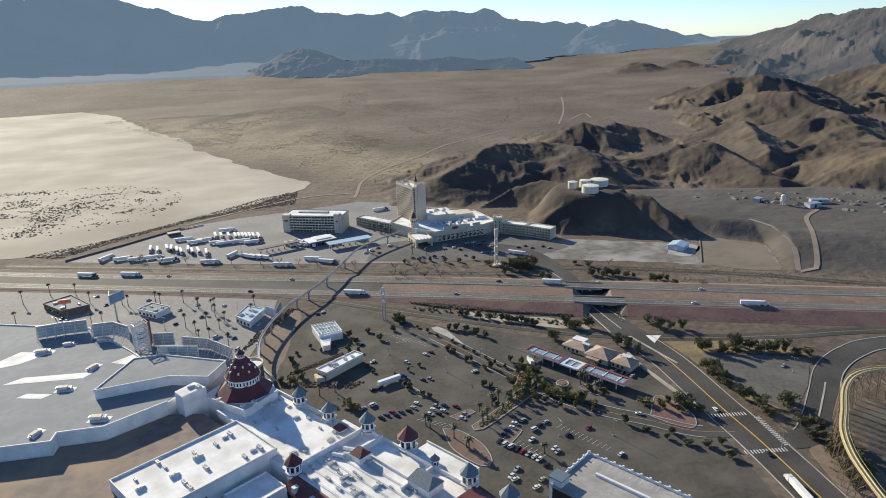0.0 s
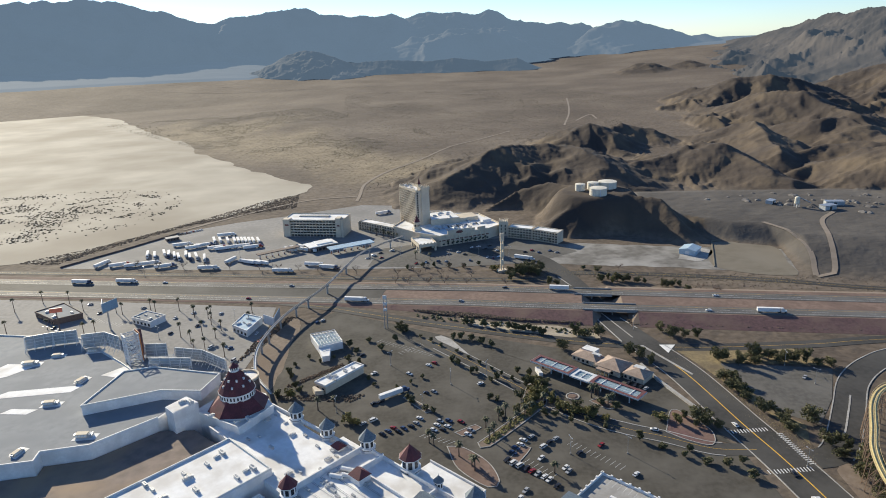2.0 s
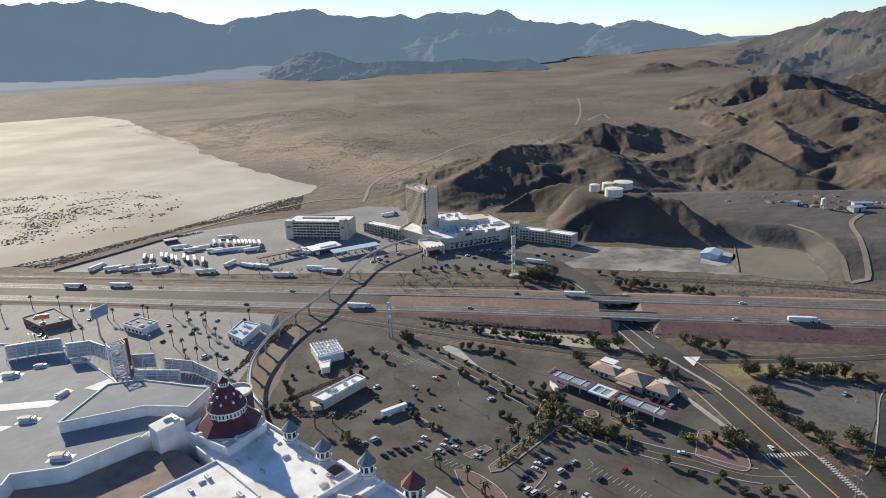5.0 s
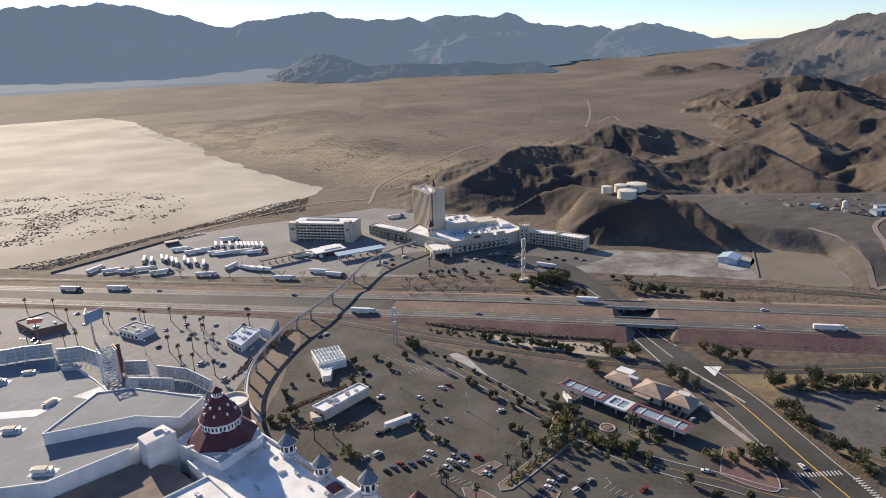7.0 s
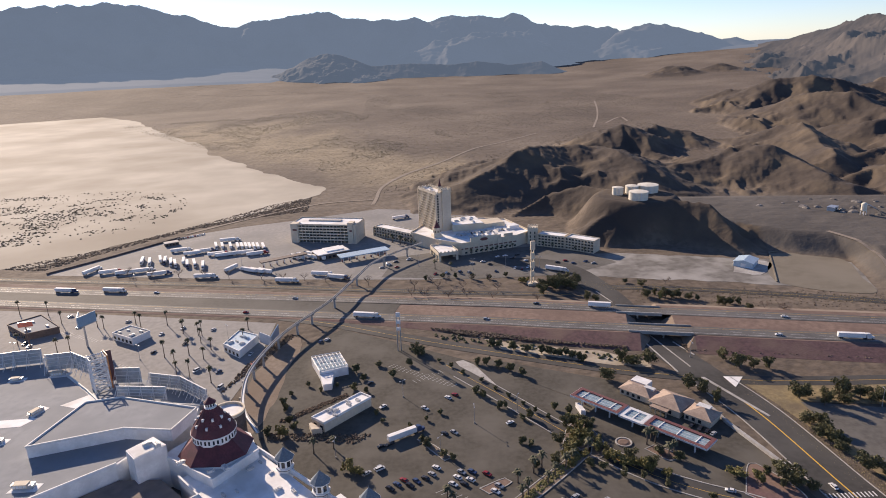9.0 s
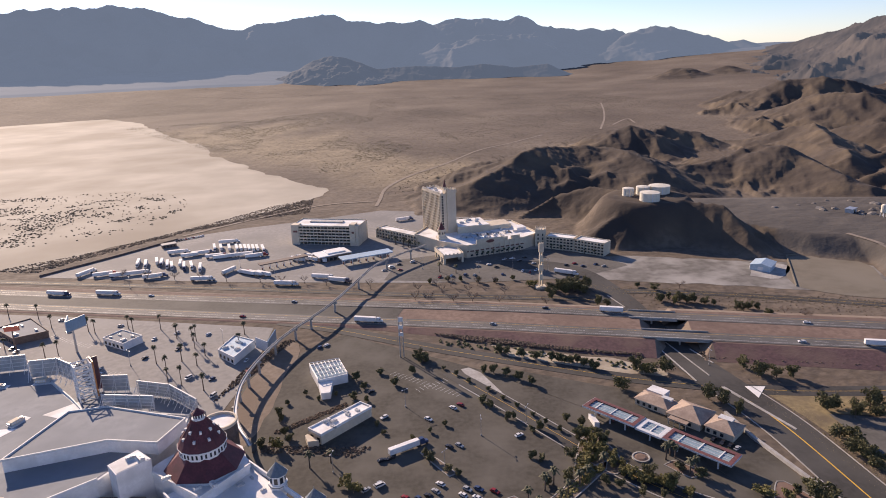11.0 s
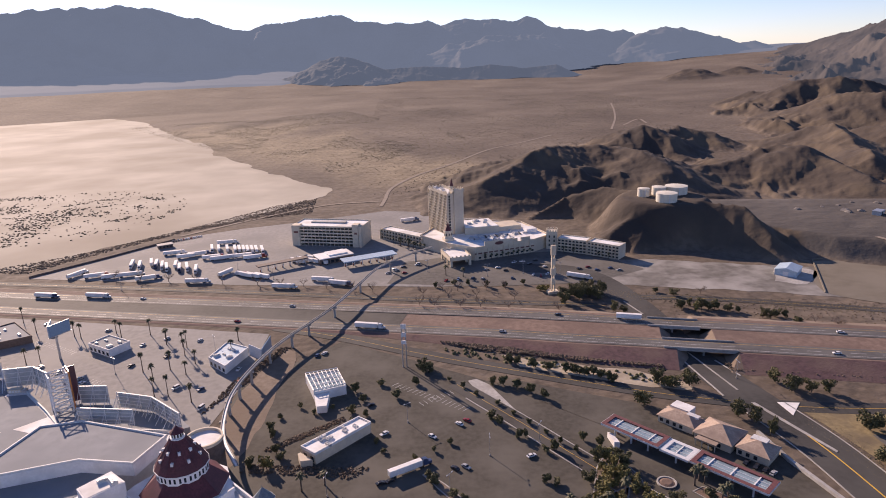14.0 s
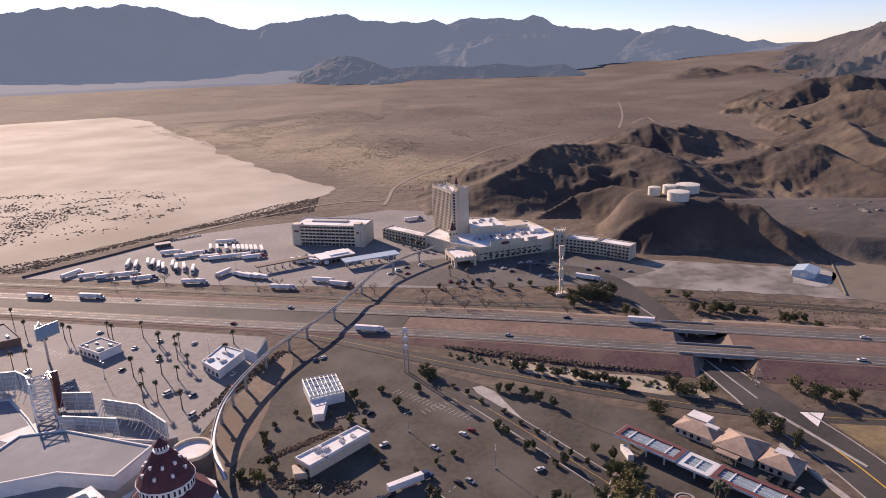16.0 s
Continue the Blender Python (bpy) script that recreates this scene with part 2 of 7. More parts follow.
def fbm(x, y, octaves=4):
    v, a = 0.0, 0.5
    for k in range(octaves):
        v = v + a * vnoise(x + 17.3 * k, y - 9.1 * k)
        x, y, a = x * 2.03, y * 2.03, a * 0.5
    return v


def ridged(x, y, octaves=4):
    v, a = 0.0, 0.5
    for k in range(octaves):
        v = v + a * (1 - np.abs(2 * vnoise(x + 31.7 * k, y + 5.9 * k) - 1))
        x, y, a = x * 2.1, y * 2.1, a * 0.5
    return v


# crest lines of the hills: (x, y, height), slope of the flanks, gully size
RIDGE_F = [(74, 847, 3), (118, 872, 17), (157, 856, 31), (180, 821, 35), (198, 765, 37), (233, 755, 36), (260, 735, 35), (271, 699, 18)]
RIDGE_F2 = [(140, 736, 14), (165, 751, 27), (189, 767, 33)]
RIDGE_B = [(-873, 3626, 82), (-800, 3643, 113), (-710, 3661, 161), (-608, 3680, 185), (-536, 3691, 171), (-451, 3703, 139), (-379, 3711, 113), (-153, 3727, 119), (28, 3730, 104), (211, 3724, 121), (332, 3715, 99), (511, 3695, 108), (586, 3684, 71)]
RIDGE_A = [(-2667, 3937, 461), (-2396, 4108, 496), (-2323, 4150, 505), (-2150, 4243, 491), (-1937, 4345, 505), (-1821, 4396, 478), (-1587, 4486, 421), (-1386, 4552, 365), (-1268, 4587, 379), (-1093, 4632, 409), (-951, 4664, 426), (-843, 4684, 438), (-735, 4703, 431), (-665, 4713, 397), (-444, 4739, 373), (-294, 4751, 372), (-198, 4756, 390), (-105, 4759, 358), (-27, 4760, 381), (163, 4757, 385), (240, 4754, 404), (315, 4750, 387), (391, 4744, 384), (448, 4739, 411), (523, 4731, 397), (598, 4722, 344), (802, 4692, 318), (949, 4664, 305), (1003, 4653, 289), (1075, 4637, 300), (1154, 4617, 258)]
RIDGE_A2 = [(1099, 4497, 237), (1200, 4471, 291), (1283, 4448, 298), (1367, 4423, 284), (1466, 4391, 250), (1578, 4351, 235), (1690, 4309, 190), (1765, 4279, 201), (1857, 4239, 157)]
RIDGE_A3 = [(-321, 4368, 119), (-249, 4373, 137), (-176, 4377, 178), (-67, 4380, 225), (111, 4379, 246), (182, 4376, 277), (393, 4362, 276), (532, 4348, 238), (636, 4334, 184), (739, 4317, 146), (876, 4291, 91)]
RIDGE_C = [(1817, 4147, 149), (1834, 3864, 169), (1842, 3637, 199), (1862, 3458, 222), (1870, 3281, 251), (1859, 3113, 269), (1843, 2983, 260), (1839, 2866, 269), (1839, 2771, 278), (1827, 2535, 290)]
RIDGE_C2 = [(1689, 3039, 179), (1614, 2736, 151), (1509, 2448, 116), (1447, 2251, 95)]
RIDGE_C3 = [(1643, 3233, 137), (1568, 2934, 106), (1487, 2694, 81)]
RIDGE_C5 = [(1638, 2484, 160), (1502, 2214, 120), (1409, 2035, 99)]
RIDGE_C4 = [(933, 3143, 48), (986, 3127, 79), (1056, 3104, 80), (1103, 3088, 59), (1127, 3079, 29)]
RIDGE_C6 = [(1183, 3165, 63), (1227, 3148, 90), (1284, 3124, 63), (1335, 3103, 35)]
RIDGE_C7 = [(1333, 2940, 37), (1402, 2907, 50), (1437, 2890, 33)]
RIDGE_D = [(782, 2087, 38), (800, 2026, 52), (837, 1956, 60), (856, 1893, 81), (868, 1855, 94), (899, 1839, 90), (932, 1800, 97), (967, 1781, 94), (1012, 1779, 77), (1062, 1784, 62)]
RIDGE_D1 = [(1228, 2034, 57), (1248, 1986, 63), (1264, 1928, 95), (1271, 1887, 105), (1313, 1795, 127)]
RIDGE_D2 = [(711, 1738, 21), (747, 1646, 45), (764, 1572, 70), (785, 1538, 80), (805, 1505, 85), (820, 1463, 81), (823, 1402, 65), (827, 1330, 58), (818, 1264, 54), (804, 1177, 32), (768, 1079, 29)]
RIDGE_D3 = [(506, 1389, 7), (547, 1319, 15), (600, 1295, 41), (621, 1263, 48), (594, 1164, 39), (548, 1019, 30)]
RIDGE_D4 = [(582, 1057, 20), (648, 1064, 31), (679, 1044, 41), (709, 999, 47)]
RIDGE_D5 = [(725, 1344, 36), (742, 1276, 41), (796, 1278, 48), (794, 1208, 45)]
RIDGE_G = [(322, 1030, 24), (371, 1045, 28), (419, 1069, 38), (442, 1070, 43), (460, 1030, 42), (472, 980, 32), (478, 909, 28)]
RIDGE_G2 = [(531, 948, 18), (576, 956, 25), (601, 952, 35), (614, 931, 47), (623, 913, 50), (635, 855, 58)]
RIDGE_G3 = [(265, 1303, 25), (303, 1325, 37), (326, 1330, 49), (357, 1322, 35)]
RIDGE_G4 = [(373, 1359, 30), (410, 1390, 38), (453, 1376, 31), (488, 1343, 16)]
RIDGE_E = [(24, 930, 27), (58, 968, 33), (96, 1026, 45), (135, 1061, 52), (173, 1076, 53), (216, 1068, 52), (235, 1033, 47), (258, 955, 35)]
RIDGES = [(RIDGE_E, 0.30, 110), (RIDGE_F, 0.66, 70), (RIDGE_F2, 0.6, 60), (RIDGE_G, 0.33, 90), (RIDGE_G2, 0.40, 90), (RIDGE_G3, 0.36, 110), (RIDGE_G4, 0.36, 110),
          (RIDGE_D, 0.40, 170), (RIDGE_D1, 0.36, 170), (RIDGE_D2, 0.40, 150), (RIDGE_D3, 0.38, 120), (RIDGE_D4, 0.34, 110), (RIDGE_D5, 0.34, 120),
          (RIDGE_C4, 0.22, 240), (RIDGE_C6, 0.22, 240), (RIDGE_C7, 0.24, 240)]
EAST_RANGE = [(RIDGE_C, 0.42, 300), (RIDGE_C2, 0.36, 240), (RIDGE_C3, 0.34, 240), (RIDGE_C5, 0.36, 240)]
FAR_RANGE = [(RIDGE_A, 0.62, 420), (RIDGE_A2, 0.55, 350), (RIDGE_A3, 0.5, 330)]


def valley(x, y):
    r, az = np.hypot(x, y), np.degrees(np.arctan2(x, y))
    zr = np.interp(r, [1300, 1900, 2600, 3300, 3700, 4500, 5200], [0, 6, 20, 40, 56, 98, 120])
    zl = np.interp(r, [2700, 3500, 4300, 5200], [0, 62, 130, 150])
    side = np.interp(az, [-15, 0, 9, 18, 24, 40], [1.15, 0.95, 0.88, 1.25, 1.5, 1.5])
    w = np.clip((-az - 8) / 12, 0, 1)
    w = w * w * (3 - 2 * w)
    return zr * side * (1 - w) + zl * w


def plateau(x, y):
    """Graded plateau of the gravel works, 0 to 1: a bank above the basin and a ramp that falls away beside it."""
    line = np.interp(x, [240, 282, 323, 357, 372], [790, 745, 702, 685, 640])
    bank = np.clip((y - line + 36) / 36.0, 0, 1) * np.clip((x - 225) / 50.0, 0, 1)
    foot = np.interp(y, [567, 608, 651], [326, 342, 354])
    ramp = np.clip((x - foot) / 20.0, 0, 1) * np.clip((y - 545 + 0.25 * (x - 360)) / 110.0, 0, 1)
    return np.maximum(bank, ramp) * np.clip((930 - y - 0.1 * (x - 300)) / 90.0, 0, 1)


def raise_ridges(x, y, base, ridges):
    """Crests with flanks that fall away in spurs and gullies: height over the base, and the share of bare rock."""
    z, rock = base.copy(), np.zeros_like(base)
    for crest, slope, size in ridges:
        cx, cy = [p[0] for p in crest], [p[1] for p in crest]
        far = 1.7 * max(p[2] for p in crest) / slope
        near = (x > min(cx) - far) & (x < max(cx) + far) & (y > min(cy) - far) & (y < max(cy) + far)
        if not near.any():
            continue
        xs, ys, bs = x[near], y[near], base[near]
        top = np.zeros_like(xs)
        wx, wy = xs + 0.35 * size * (fbm(xs / size + 9, ys / size, 3) - 0.47), ys + 0.35 * size * (fbm(xs / size, ys / size + 9, 3) - 0.47)
        g = ridged(wx / size + 3.3, wy / size + 1.7, 5) - 0.5
        for (x0, y0, z0), (x1, y1, z1) in zip(crest, crest[1:]):
            dx, dy = x1 - x0, y1 - y0
            t = np.clip(((xs - x0) * dx + (ys - y0) * dy) / (dx * dx + dy * dy), 0, 1)
            d = np.hypot(xs - x0 - t * dx, ys - y0 - t * dy)
            rel = np.maximum((z0 + t * (z1 - z0)) * (1.0 + 0.05 * (2 * g - 0.2)) - bs, 0.1)
            q = np.clip(1 - d * (1.15 - 0.85 * g) * slope / rel, 0, 1)
            top = np.maximum(top, rel * q ** 1.12)
        z[near] = np.maximum(z[near], bs + top)
        rock[near] = np.maximum(rock[near], np.clip(top / 7.0, 0, 1))
    return z, rock


def terrain(x, y):
    """Height and the share of bare rock."""
    base = valley(x, y)
    z, rock = raise_ridges(x, y, base, RIDGES)
    m = np.clip((74 - np.hypot(x - 200, y - 784)) / 36.0, 0, 1)
    z = np.maximum(z, 35.5 * m * m * (3 - 2 * m))
    k = plateau(x, y)
    z = np.maximum(z, 15.0 * k * k * (3 - 2 * k))
    rock = np.where((k > 0.9) & (z < 16.5), 0, rock)
    keep = np.clip((np.hypot(x - 200, y - 784) - 60) / 40.0, 0, 1) * (1 - np.clip(k * 3, 0, 1))
    # gullies and spurs running down the flanks
    wx, wy = x + 40 * (fbm(x / 160.0, y / 160.0, 2) - 0.5), y + 40 * (fbm(x / 160.0 + 9, y / 160.0, 2) - 0.5)
    up = np.clip(z - base, 0, 60)
    z = z + keep * rock * (ridged(wx / 85.0, wy / 110.0, 4) - 0.62) * np.clip(up * 0.55, 0, 19)
    z = z + keep * rock * (ridged(wx / 30.0 + 7, wy / 34.0, 3) - 0.55) * np.clip(up * 0.2, 0, 4.6)
    # washes and low swells of the open valley
    open_land = np.clip((np.hypot(x, y) - 1250) / 500, 0, 1) * (1 - rock)
    shore = np.interp(y, [1000, 1132, 1460, 2018, 2454, 2600, 2750], [-140, -235, -480, -850, -1240, -1640, -4000])
    open_land = open_land * np.clip((x - shore - 60) / 200, 0, 1)
    z = z + open_land * 3.0 * (fbm(x / 140.0, y / 240.0, 4) - 0.5)
    return z, rock


def build_mountains(name, label, ridges, az, span, rough, tones, glow, shore=False):
    """A far range as a backdrop, its haze put in as a blue glow."""
    ang, rad = np.radians(np.linspace(*az, 760)), np.linspace(*span, 170)
    A, Rr = np.meshgrid(ang, rad)
    X, Y = (Rr * np.sin(A)).ravel(), (Rr * np.cos(A)).ravel()
    base = valley(X, Y)
    Z, rock = raise_ridges(X, Y, base, ridges)
    Z = Z + rock * (ridged(X / 120.0, Y / 160.0, 4) - 0.6) * np.clip((Z - base) * 0.22, 0, rough)
    Z = Z + rock * (ridged(X / 42.0 + 5, Y / 55.0, 3) - 0.55) * np.clip((Z - base) * 0.1, 0, rough * 0.35)
    # open land past the shore, lifted so its haze glow covers the shadowed ground
    begin = np.interp(np.degrees(A.ravel()), [-14, -3, 5, 9, 25], [3480, 4900, 4900, 4330, 4400]) if shore else np.full_like(X, 9000.0)
    Z = np.where(rock > 0.02, Z, base + np.clip((Rr.ravel() - begin) / 60, -1, 1) * 5.0)
    n, m = len(ang), len(rad)
    i, j = np.meshgrid(np.arange(m - 1), np.arange(n - 1), indexing="ij")
    quads = np.stack([i * n + j, (i + 1) * n + j, (i + 1) * n + j + 1, i * n + j + 1], -1).reshape(-1, 4)[:, ::-1]
    me = bpy.data.meshes.new(name)
    me.from_pydata(np.column_stack([X, Y, Z]).tolist(), [], quads.tolist())
    me.update()
    me.polygons.foreach_set("use_smooth", [True] * len(me.polygons))
    mat = material("rock_with_haze_glow", tones[0], tones[1], 0.012, 0.95, spec=0.05, c3=tones[2], big=0.004)
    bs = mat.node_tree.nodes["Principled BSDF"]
    # even blue emission on the rock stands in for haze
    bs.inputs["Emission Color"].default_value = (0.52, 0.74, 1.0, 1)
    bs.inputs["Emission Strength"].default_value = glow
    me.materials.append(mat)
    return tagged(new(name, me), label, "mountains", kind="structure")


def build_ground():
    front = np.radians(np.linspace(-46, 46, 920))
    back = np.radians(np.linspace(46, 314, 46))[1:-1]
    ang = np.concatenate([front, back])
    rad = np.concatenate([[40, 120, 200], np.geomspace(260, 4950, 640)])
    A, Rr = np.meshgrid(ang, rad)
    X, Y = (Rr * np.sin(A)).ravel(), (Rr * np.cos(A)).ravel()
    Z, rock = terrain(X, Y)
    Z = Z - 0.05
    n, m = len(ang), len(rad)
    V = np.column_stack([X, Y, Z])
    V = np.vstack([V, [[0, 0, -0.05]]])
    i, j = np.meshgrid(np.arange(m - 1), np.arange(n), indexing="ij")
    jn = (j + 1) % n
    quads = np.stack([i * n + j, (i + 1) * n + j, (i + 1) * n + jn, i * n + jn], -1).reshape(-1, 4)[:, ::-1]
    me = bpy.data.meshes.new("ground")
    tris = [(m * n, (k + 1) % n, k) for k in range(n)]
    me.from_pydata(V.tolist(), [], quads.tolist() + tris)
    me.update()
    at = me.attributes.new("rock", "FLOAT", "POINT")
    at.data.foreach_set("value", np.append(rock, 0).astype(np.float32))
    gv = me.attributes.new("gravel", "FLOAT", "POINT")
    gv.data.foreach_set("value", np.append(np.clip(plateau(X, Y) * 3, 0, 1) * (Z < 16.5), 0).astype(np.float32))
    gr = me.attributes.new("dry_grass", "FLOAT", "POINT")
    tt = np.clip(((X + 640) * 590 + (Y - 1830) * -660) / (590 ** 2 + 660 ** 2), 0, 1)
    dd = np.hypot(X + 640 - 590 * tt, Y - 1830 + 660 * tt) / (95 + 130 * (1 - tt))
    gr.data.foreach_set("value", np.append(np.clip(1.35 - dd - 1.6 * (fbm(X / 90.0, Y / 170.0, 4) - 0.47), 0, 1), 0).astype(np.float32))
    me.polygons.foreach_set("use_smooth", [True] * len(me.polygons))
    mat = bpy.data.materials.new("desert_ground")
    mat.use_nodes = True
    nt = mat.node_tree
    bs = nt.nodes["Principled BSDF"]
    bs.inputs["Roughness"].default_value = 0.95
    bs.inputs["Specular IOR Level"].default_value = 0.2
    tc = nt.nodes.new("ShaderNodeTexCoord")

    def noise_node(scale, detail=8.0):
        k = nt.nodes.new("ShaderNodeTexNoise")
        k.inputs["Scale"].default_value, k.inputs["Detail"].default_value = scale, detail
        nt.links.new(tc.outputs["Object"], k.inputs["Vector"])
        return k.outputs["Fac"]

    def ramp(src, stops):
        k = nt.nodes.new("ShaderNodeValToRGB")
        while len(k.color_ramp.elements) < len(stops):
            k.color_ramp.elements.new(0.5)
        for e, (p, c) in zip(k.color_ramp.elements, stops):
            e.position, e.color = p, (*c, 1)
        nt.links.new(src, k.inputs[0])
        return k.outputs[0]

    def mix(f, a, b, kind="MIX"):
        k = nt.nodes.new("ShaderNodeMixRGB")
        k.blend_type = kind
        if isinstance(f, float):
            k.inputs[0].default_value = f
        else:
            nt.links.new(f, k.inputs[0])
        nt.links.new(a, k.inputs[1])
        nt.links.new(b, k.inputs[2])
        return k.outputs[0]

    soil = ramp(noise_node(0.004), [(0.3, (0.120, 0.095, 0.075)), (0.5, (0.160, 0.128, 0.100)), (0.72, (0.225, 0.184, 0.142))])
    straw = ramp(noise_node(0.02), [(0.3, (0.225, 0.18, 0.122)), (0.7, (0.325, 0.265, 0.18))])
    hay = nt.nodes.new("ShaderNodeAttribute")
    hay.attribute_name = "dry_grass"
    soil = mix(hay.outputs["Fac"], soil, straw)
    speck = ramp(noise_node(0.16, 10.0), [(0.40, (0.45, 0.45, 0.42)), (0.58, (1, 1, 1))])
    soil = mix(0.45, soil, speck, "MULTIPLY")
    stone = ramp(noise_node(0.011), [(0.3, (0.052, 0.043, 0.038)), (0.5, (0.082, 0.066, 0.054)), (0.70, (0.150, 0.116, 0.080))])
    at = nt.nodes.new("ShaderNodeAttribute")
    at.attribute_name = "rock"
    grey = ramp(noise_node(0.012), [(0.3, (0.085, 0.077, 0.070)), (0.55, (0.115, 0.104, 0.093)), (0.75, (0.165, 0.150, 0.132))])
    gat = nt.nodes.new("ShaderNodeAttribute")
    gat.attribute_name = "gravel"
    soil = mix(gat.outputs["Fac"], soil, grey)
    nt.links.new(mix(at.outputs["Fac"], soil, stone), bs.inputs["Base Color"])
    bp = nt.nodes.new("ShaderNodeBump")
    bp.inputs["Strength"].default_value, bp.inputs["Distance"].default_value = 0.8, 3.0
    nt.links.new(noise_node(0.05, 10.0), bp.inputs["Height"])
    nt.links.new(bp.outputs[0], bs.inputs["Normal"])
    me.materials.append(mat)
    return tagged(new("ground", me), "brown desert valley floor rising to bare rocky hills and mountains", "ground", kind="structure")


build_ground()
# near-black rock, so the emitted haze sets the colour of the ranges
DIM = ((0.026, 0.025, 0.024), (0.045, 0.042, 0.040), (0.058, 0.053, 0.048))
build_mountains("backdrop_far_range", "distant bare rocky mountain range glowing blue for haze", FAR_RANGE, (-46, 40), (3420, 4960), 34, DIM, 0.165, True)
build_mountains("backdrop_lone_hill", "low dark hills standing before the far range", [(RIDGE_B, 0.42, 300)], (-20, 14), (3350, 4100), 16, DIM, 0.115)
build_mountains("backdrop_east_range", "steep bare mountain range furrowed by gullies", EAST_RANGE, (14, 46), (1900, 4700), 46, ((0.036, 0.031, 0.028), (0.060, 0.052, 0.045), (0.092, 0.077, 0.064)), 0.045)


def sheet(name, poly, z, mat, label, category, wobble=0.0, kind="structure", cell=12.0):
    """A flat sheet on the ground with an uneven edge."""
    line = smooth_line(list(poly) + [poly[0]], 6.0)[:-1] if wobble else [np.array(p, float) for p in poly]
    if wobble:
        line = [p + wobble * np.array([float(fbm(p[0] / cell, p[1] / cell, 4)) - 0.47, float(fbm(p[1] / cell + 40, p[0] / cell, 4)) - 0.47]) * 2 for p in line]
    bm = bmesh.new()
    f = bm.faces.new([bm.verts.new((p[0], p[1], z)) for p in line])
    bm.normal_update()
    if f.normal.z < 0:
        f.normal_flip()
    bmesh.ops.triangulate(bm, faces=bm.faces[:])
    return single(name, bm, mat, label, category, kind=kind)


LAKE = [(-1750, 2640), (-1600, 2597), (-1254, 2454), (-1033, 2271), (-855, 2018), (-664, 1726), (-565, 1603), (-493, 1461), (-396, 1333), (-336, 1229), (-245, 1132), (-200, 1068), (-176, 1034), (-196, 985), (-228, 930), (-290, 850), (-375, 755), (-470, 690), (-800, 720), (-2200, 900), (-3200, 1700), (-2700, 2250)]
sheet("dry_lake", LAKE, 0.12, M_LAKE, "pale cracked clay bed of a dry lake", "dry lake", wobble=18.0, cell=60.0)

TRACKS = ([(-99, 930), (-98, 968), (-96, 1047), (-66, 1144), (-18, 1234), (50, 1386), (115, 1467), (200, 1580)], [(343, 1649), (396, 1849), (437, 2040), (477, 2258)], [(387, 1718), (450, 1829), (445, 1736)], [(-102, 960), (-170, 945), (-240, 880), (-300, 810)], [(357, 692), (366, 660), (366, 628), (358, 598), (349, 578), (343, 564)], [(343, 562), (360, 566), (378, 598), (397, 640), (420, 690), (452, 722)], [(-1150, 3000), (-800, 2900), (-300, 2950), (300, 3050)], [(-1500, 3500), (-1050, 3200), (-700, 3000), (-200, 2700), (300, 2500)])
for pts in TRACKS:
    ln = smooth_line(pts, 10.0)
    zz = terrain(np.array([p[0] for p in ln]), np.array([p[1] for p in ln]))[0]
    single("dirt_track", strip([np.array([p[0], p[1], h]) for p, h in zip(ln, zz)], -2.4, 2.4, 0.35), material("pale_track", (0.22, 0.18, 0.14), (0.27, 0.22, 0.175), 0.1, 0.95), "pale dirt track across the valley", "track", kind="structure")

# paved areas
sheet("parking_lot", [(-122, 372), (-128, 470), (-80, 530), (-32, 501), (17, 469), (62, 428), (98, 398), (132, 340), (160, 318), (166, 200), (150, 60), (-190, 60), (-260, 250), (-150, 300)], 0.10, M_ASPH, "dark worn asphalt parking lot", "parking lot")
sheet("station_lot", [(17, 469.5), (62, 428.5), (98, 398.5), (132, 340.5), (158, 322), (152, 352), (146, 376), (139, 404), (130, 424), (96, 442), (60, 458), (26, 474)], 0.092, M_ASPH, "dark asphalt round the service station", "parking lot")
sheet("palm_lot", [(-520, 612), (-300, 578), (-132, 545), (-128, 470), (-135, 380), (-250, 300), (-330, 240), (-620, 330), (-640, 560)], 0.08, M_LOT, "pale parking lot with palms, sun glare in its colour", "parking lot")
sheet("truck_lot", [(-382, 677), (-344, 728), (-291, 806), (-241, 836), (-186, 858), (-90, 905), (10, 880), (110, 700), (90, 640), (-20, 632), (-190, 648)], 0.09, M_TRUCKLOT, "grey paved truck stop yard", "parking lot")
sheet("hotel_lot", [(-62, 642), (-52, 700), (-14, 712), (11, 697), (66, 720), (90, 722), (136, 688), (152, 664), (104, 634), (20, 630)], 0.11, M_HLOT, "worn grey asphalt lot before the casino", "parking lot")
sheet("gravel_yard", [(100, 690), (160, 690), (250, 668), (360, 640), (420, 600), (420, 560), (240, 600), (90, 640)], 0.07, M_PALEGRAVEL, "pale gravel yard below the hills", "ground", wobble=5.0)

FWY_NEAR = smooth_line([(-900, 695, 0.5), (-410, 611, 0.5), (-211, 577, 0.5), (-86, 555, 0.8), (24, 531, 3.2), (68, 519, 4.4), (113, 509, 5), (185, 495, 5), (326, 469, 5), (600, 420, 5), (1300, 300, 5)], 9.0)
FWY_FAR = smooth_line([(-900, 730, 0.5), (-415, 642, 0.5), (-230, 612, 0.5), (-94, 590, 0.8), (24, 565, 3.2), (72, 553, 4.4), (120, 541, 5), (195, 526, 5), (343, 497, 5), (600, 449, 5), (1300, 328, 5)], 9.0)
FRONT = smooth_line([(-130, 556), (-84, 538), (-24, 508), (21, 488), (79, 464), (120, 450), (181, 437), (265, 434), (338, 436), (600, 425), (1200, 330)], 8.0)
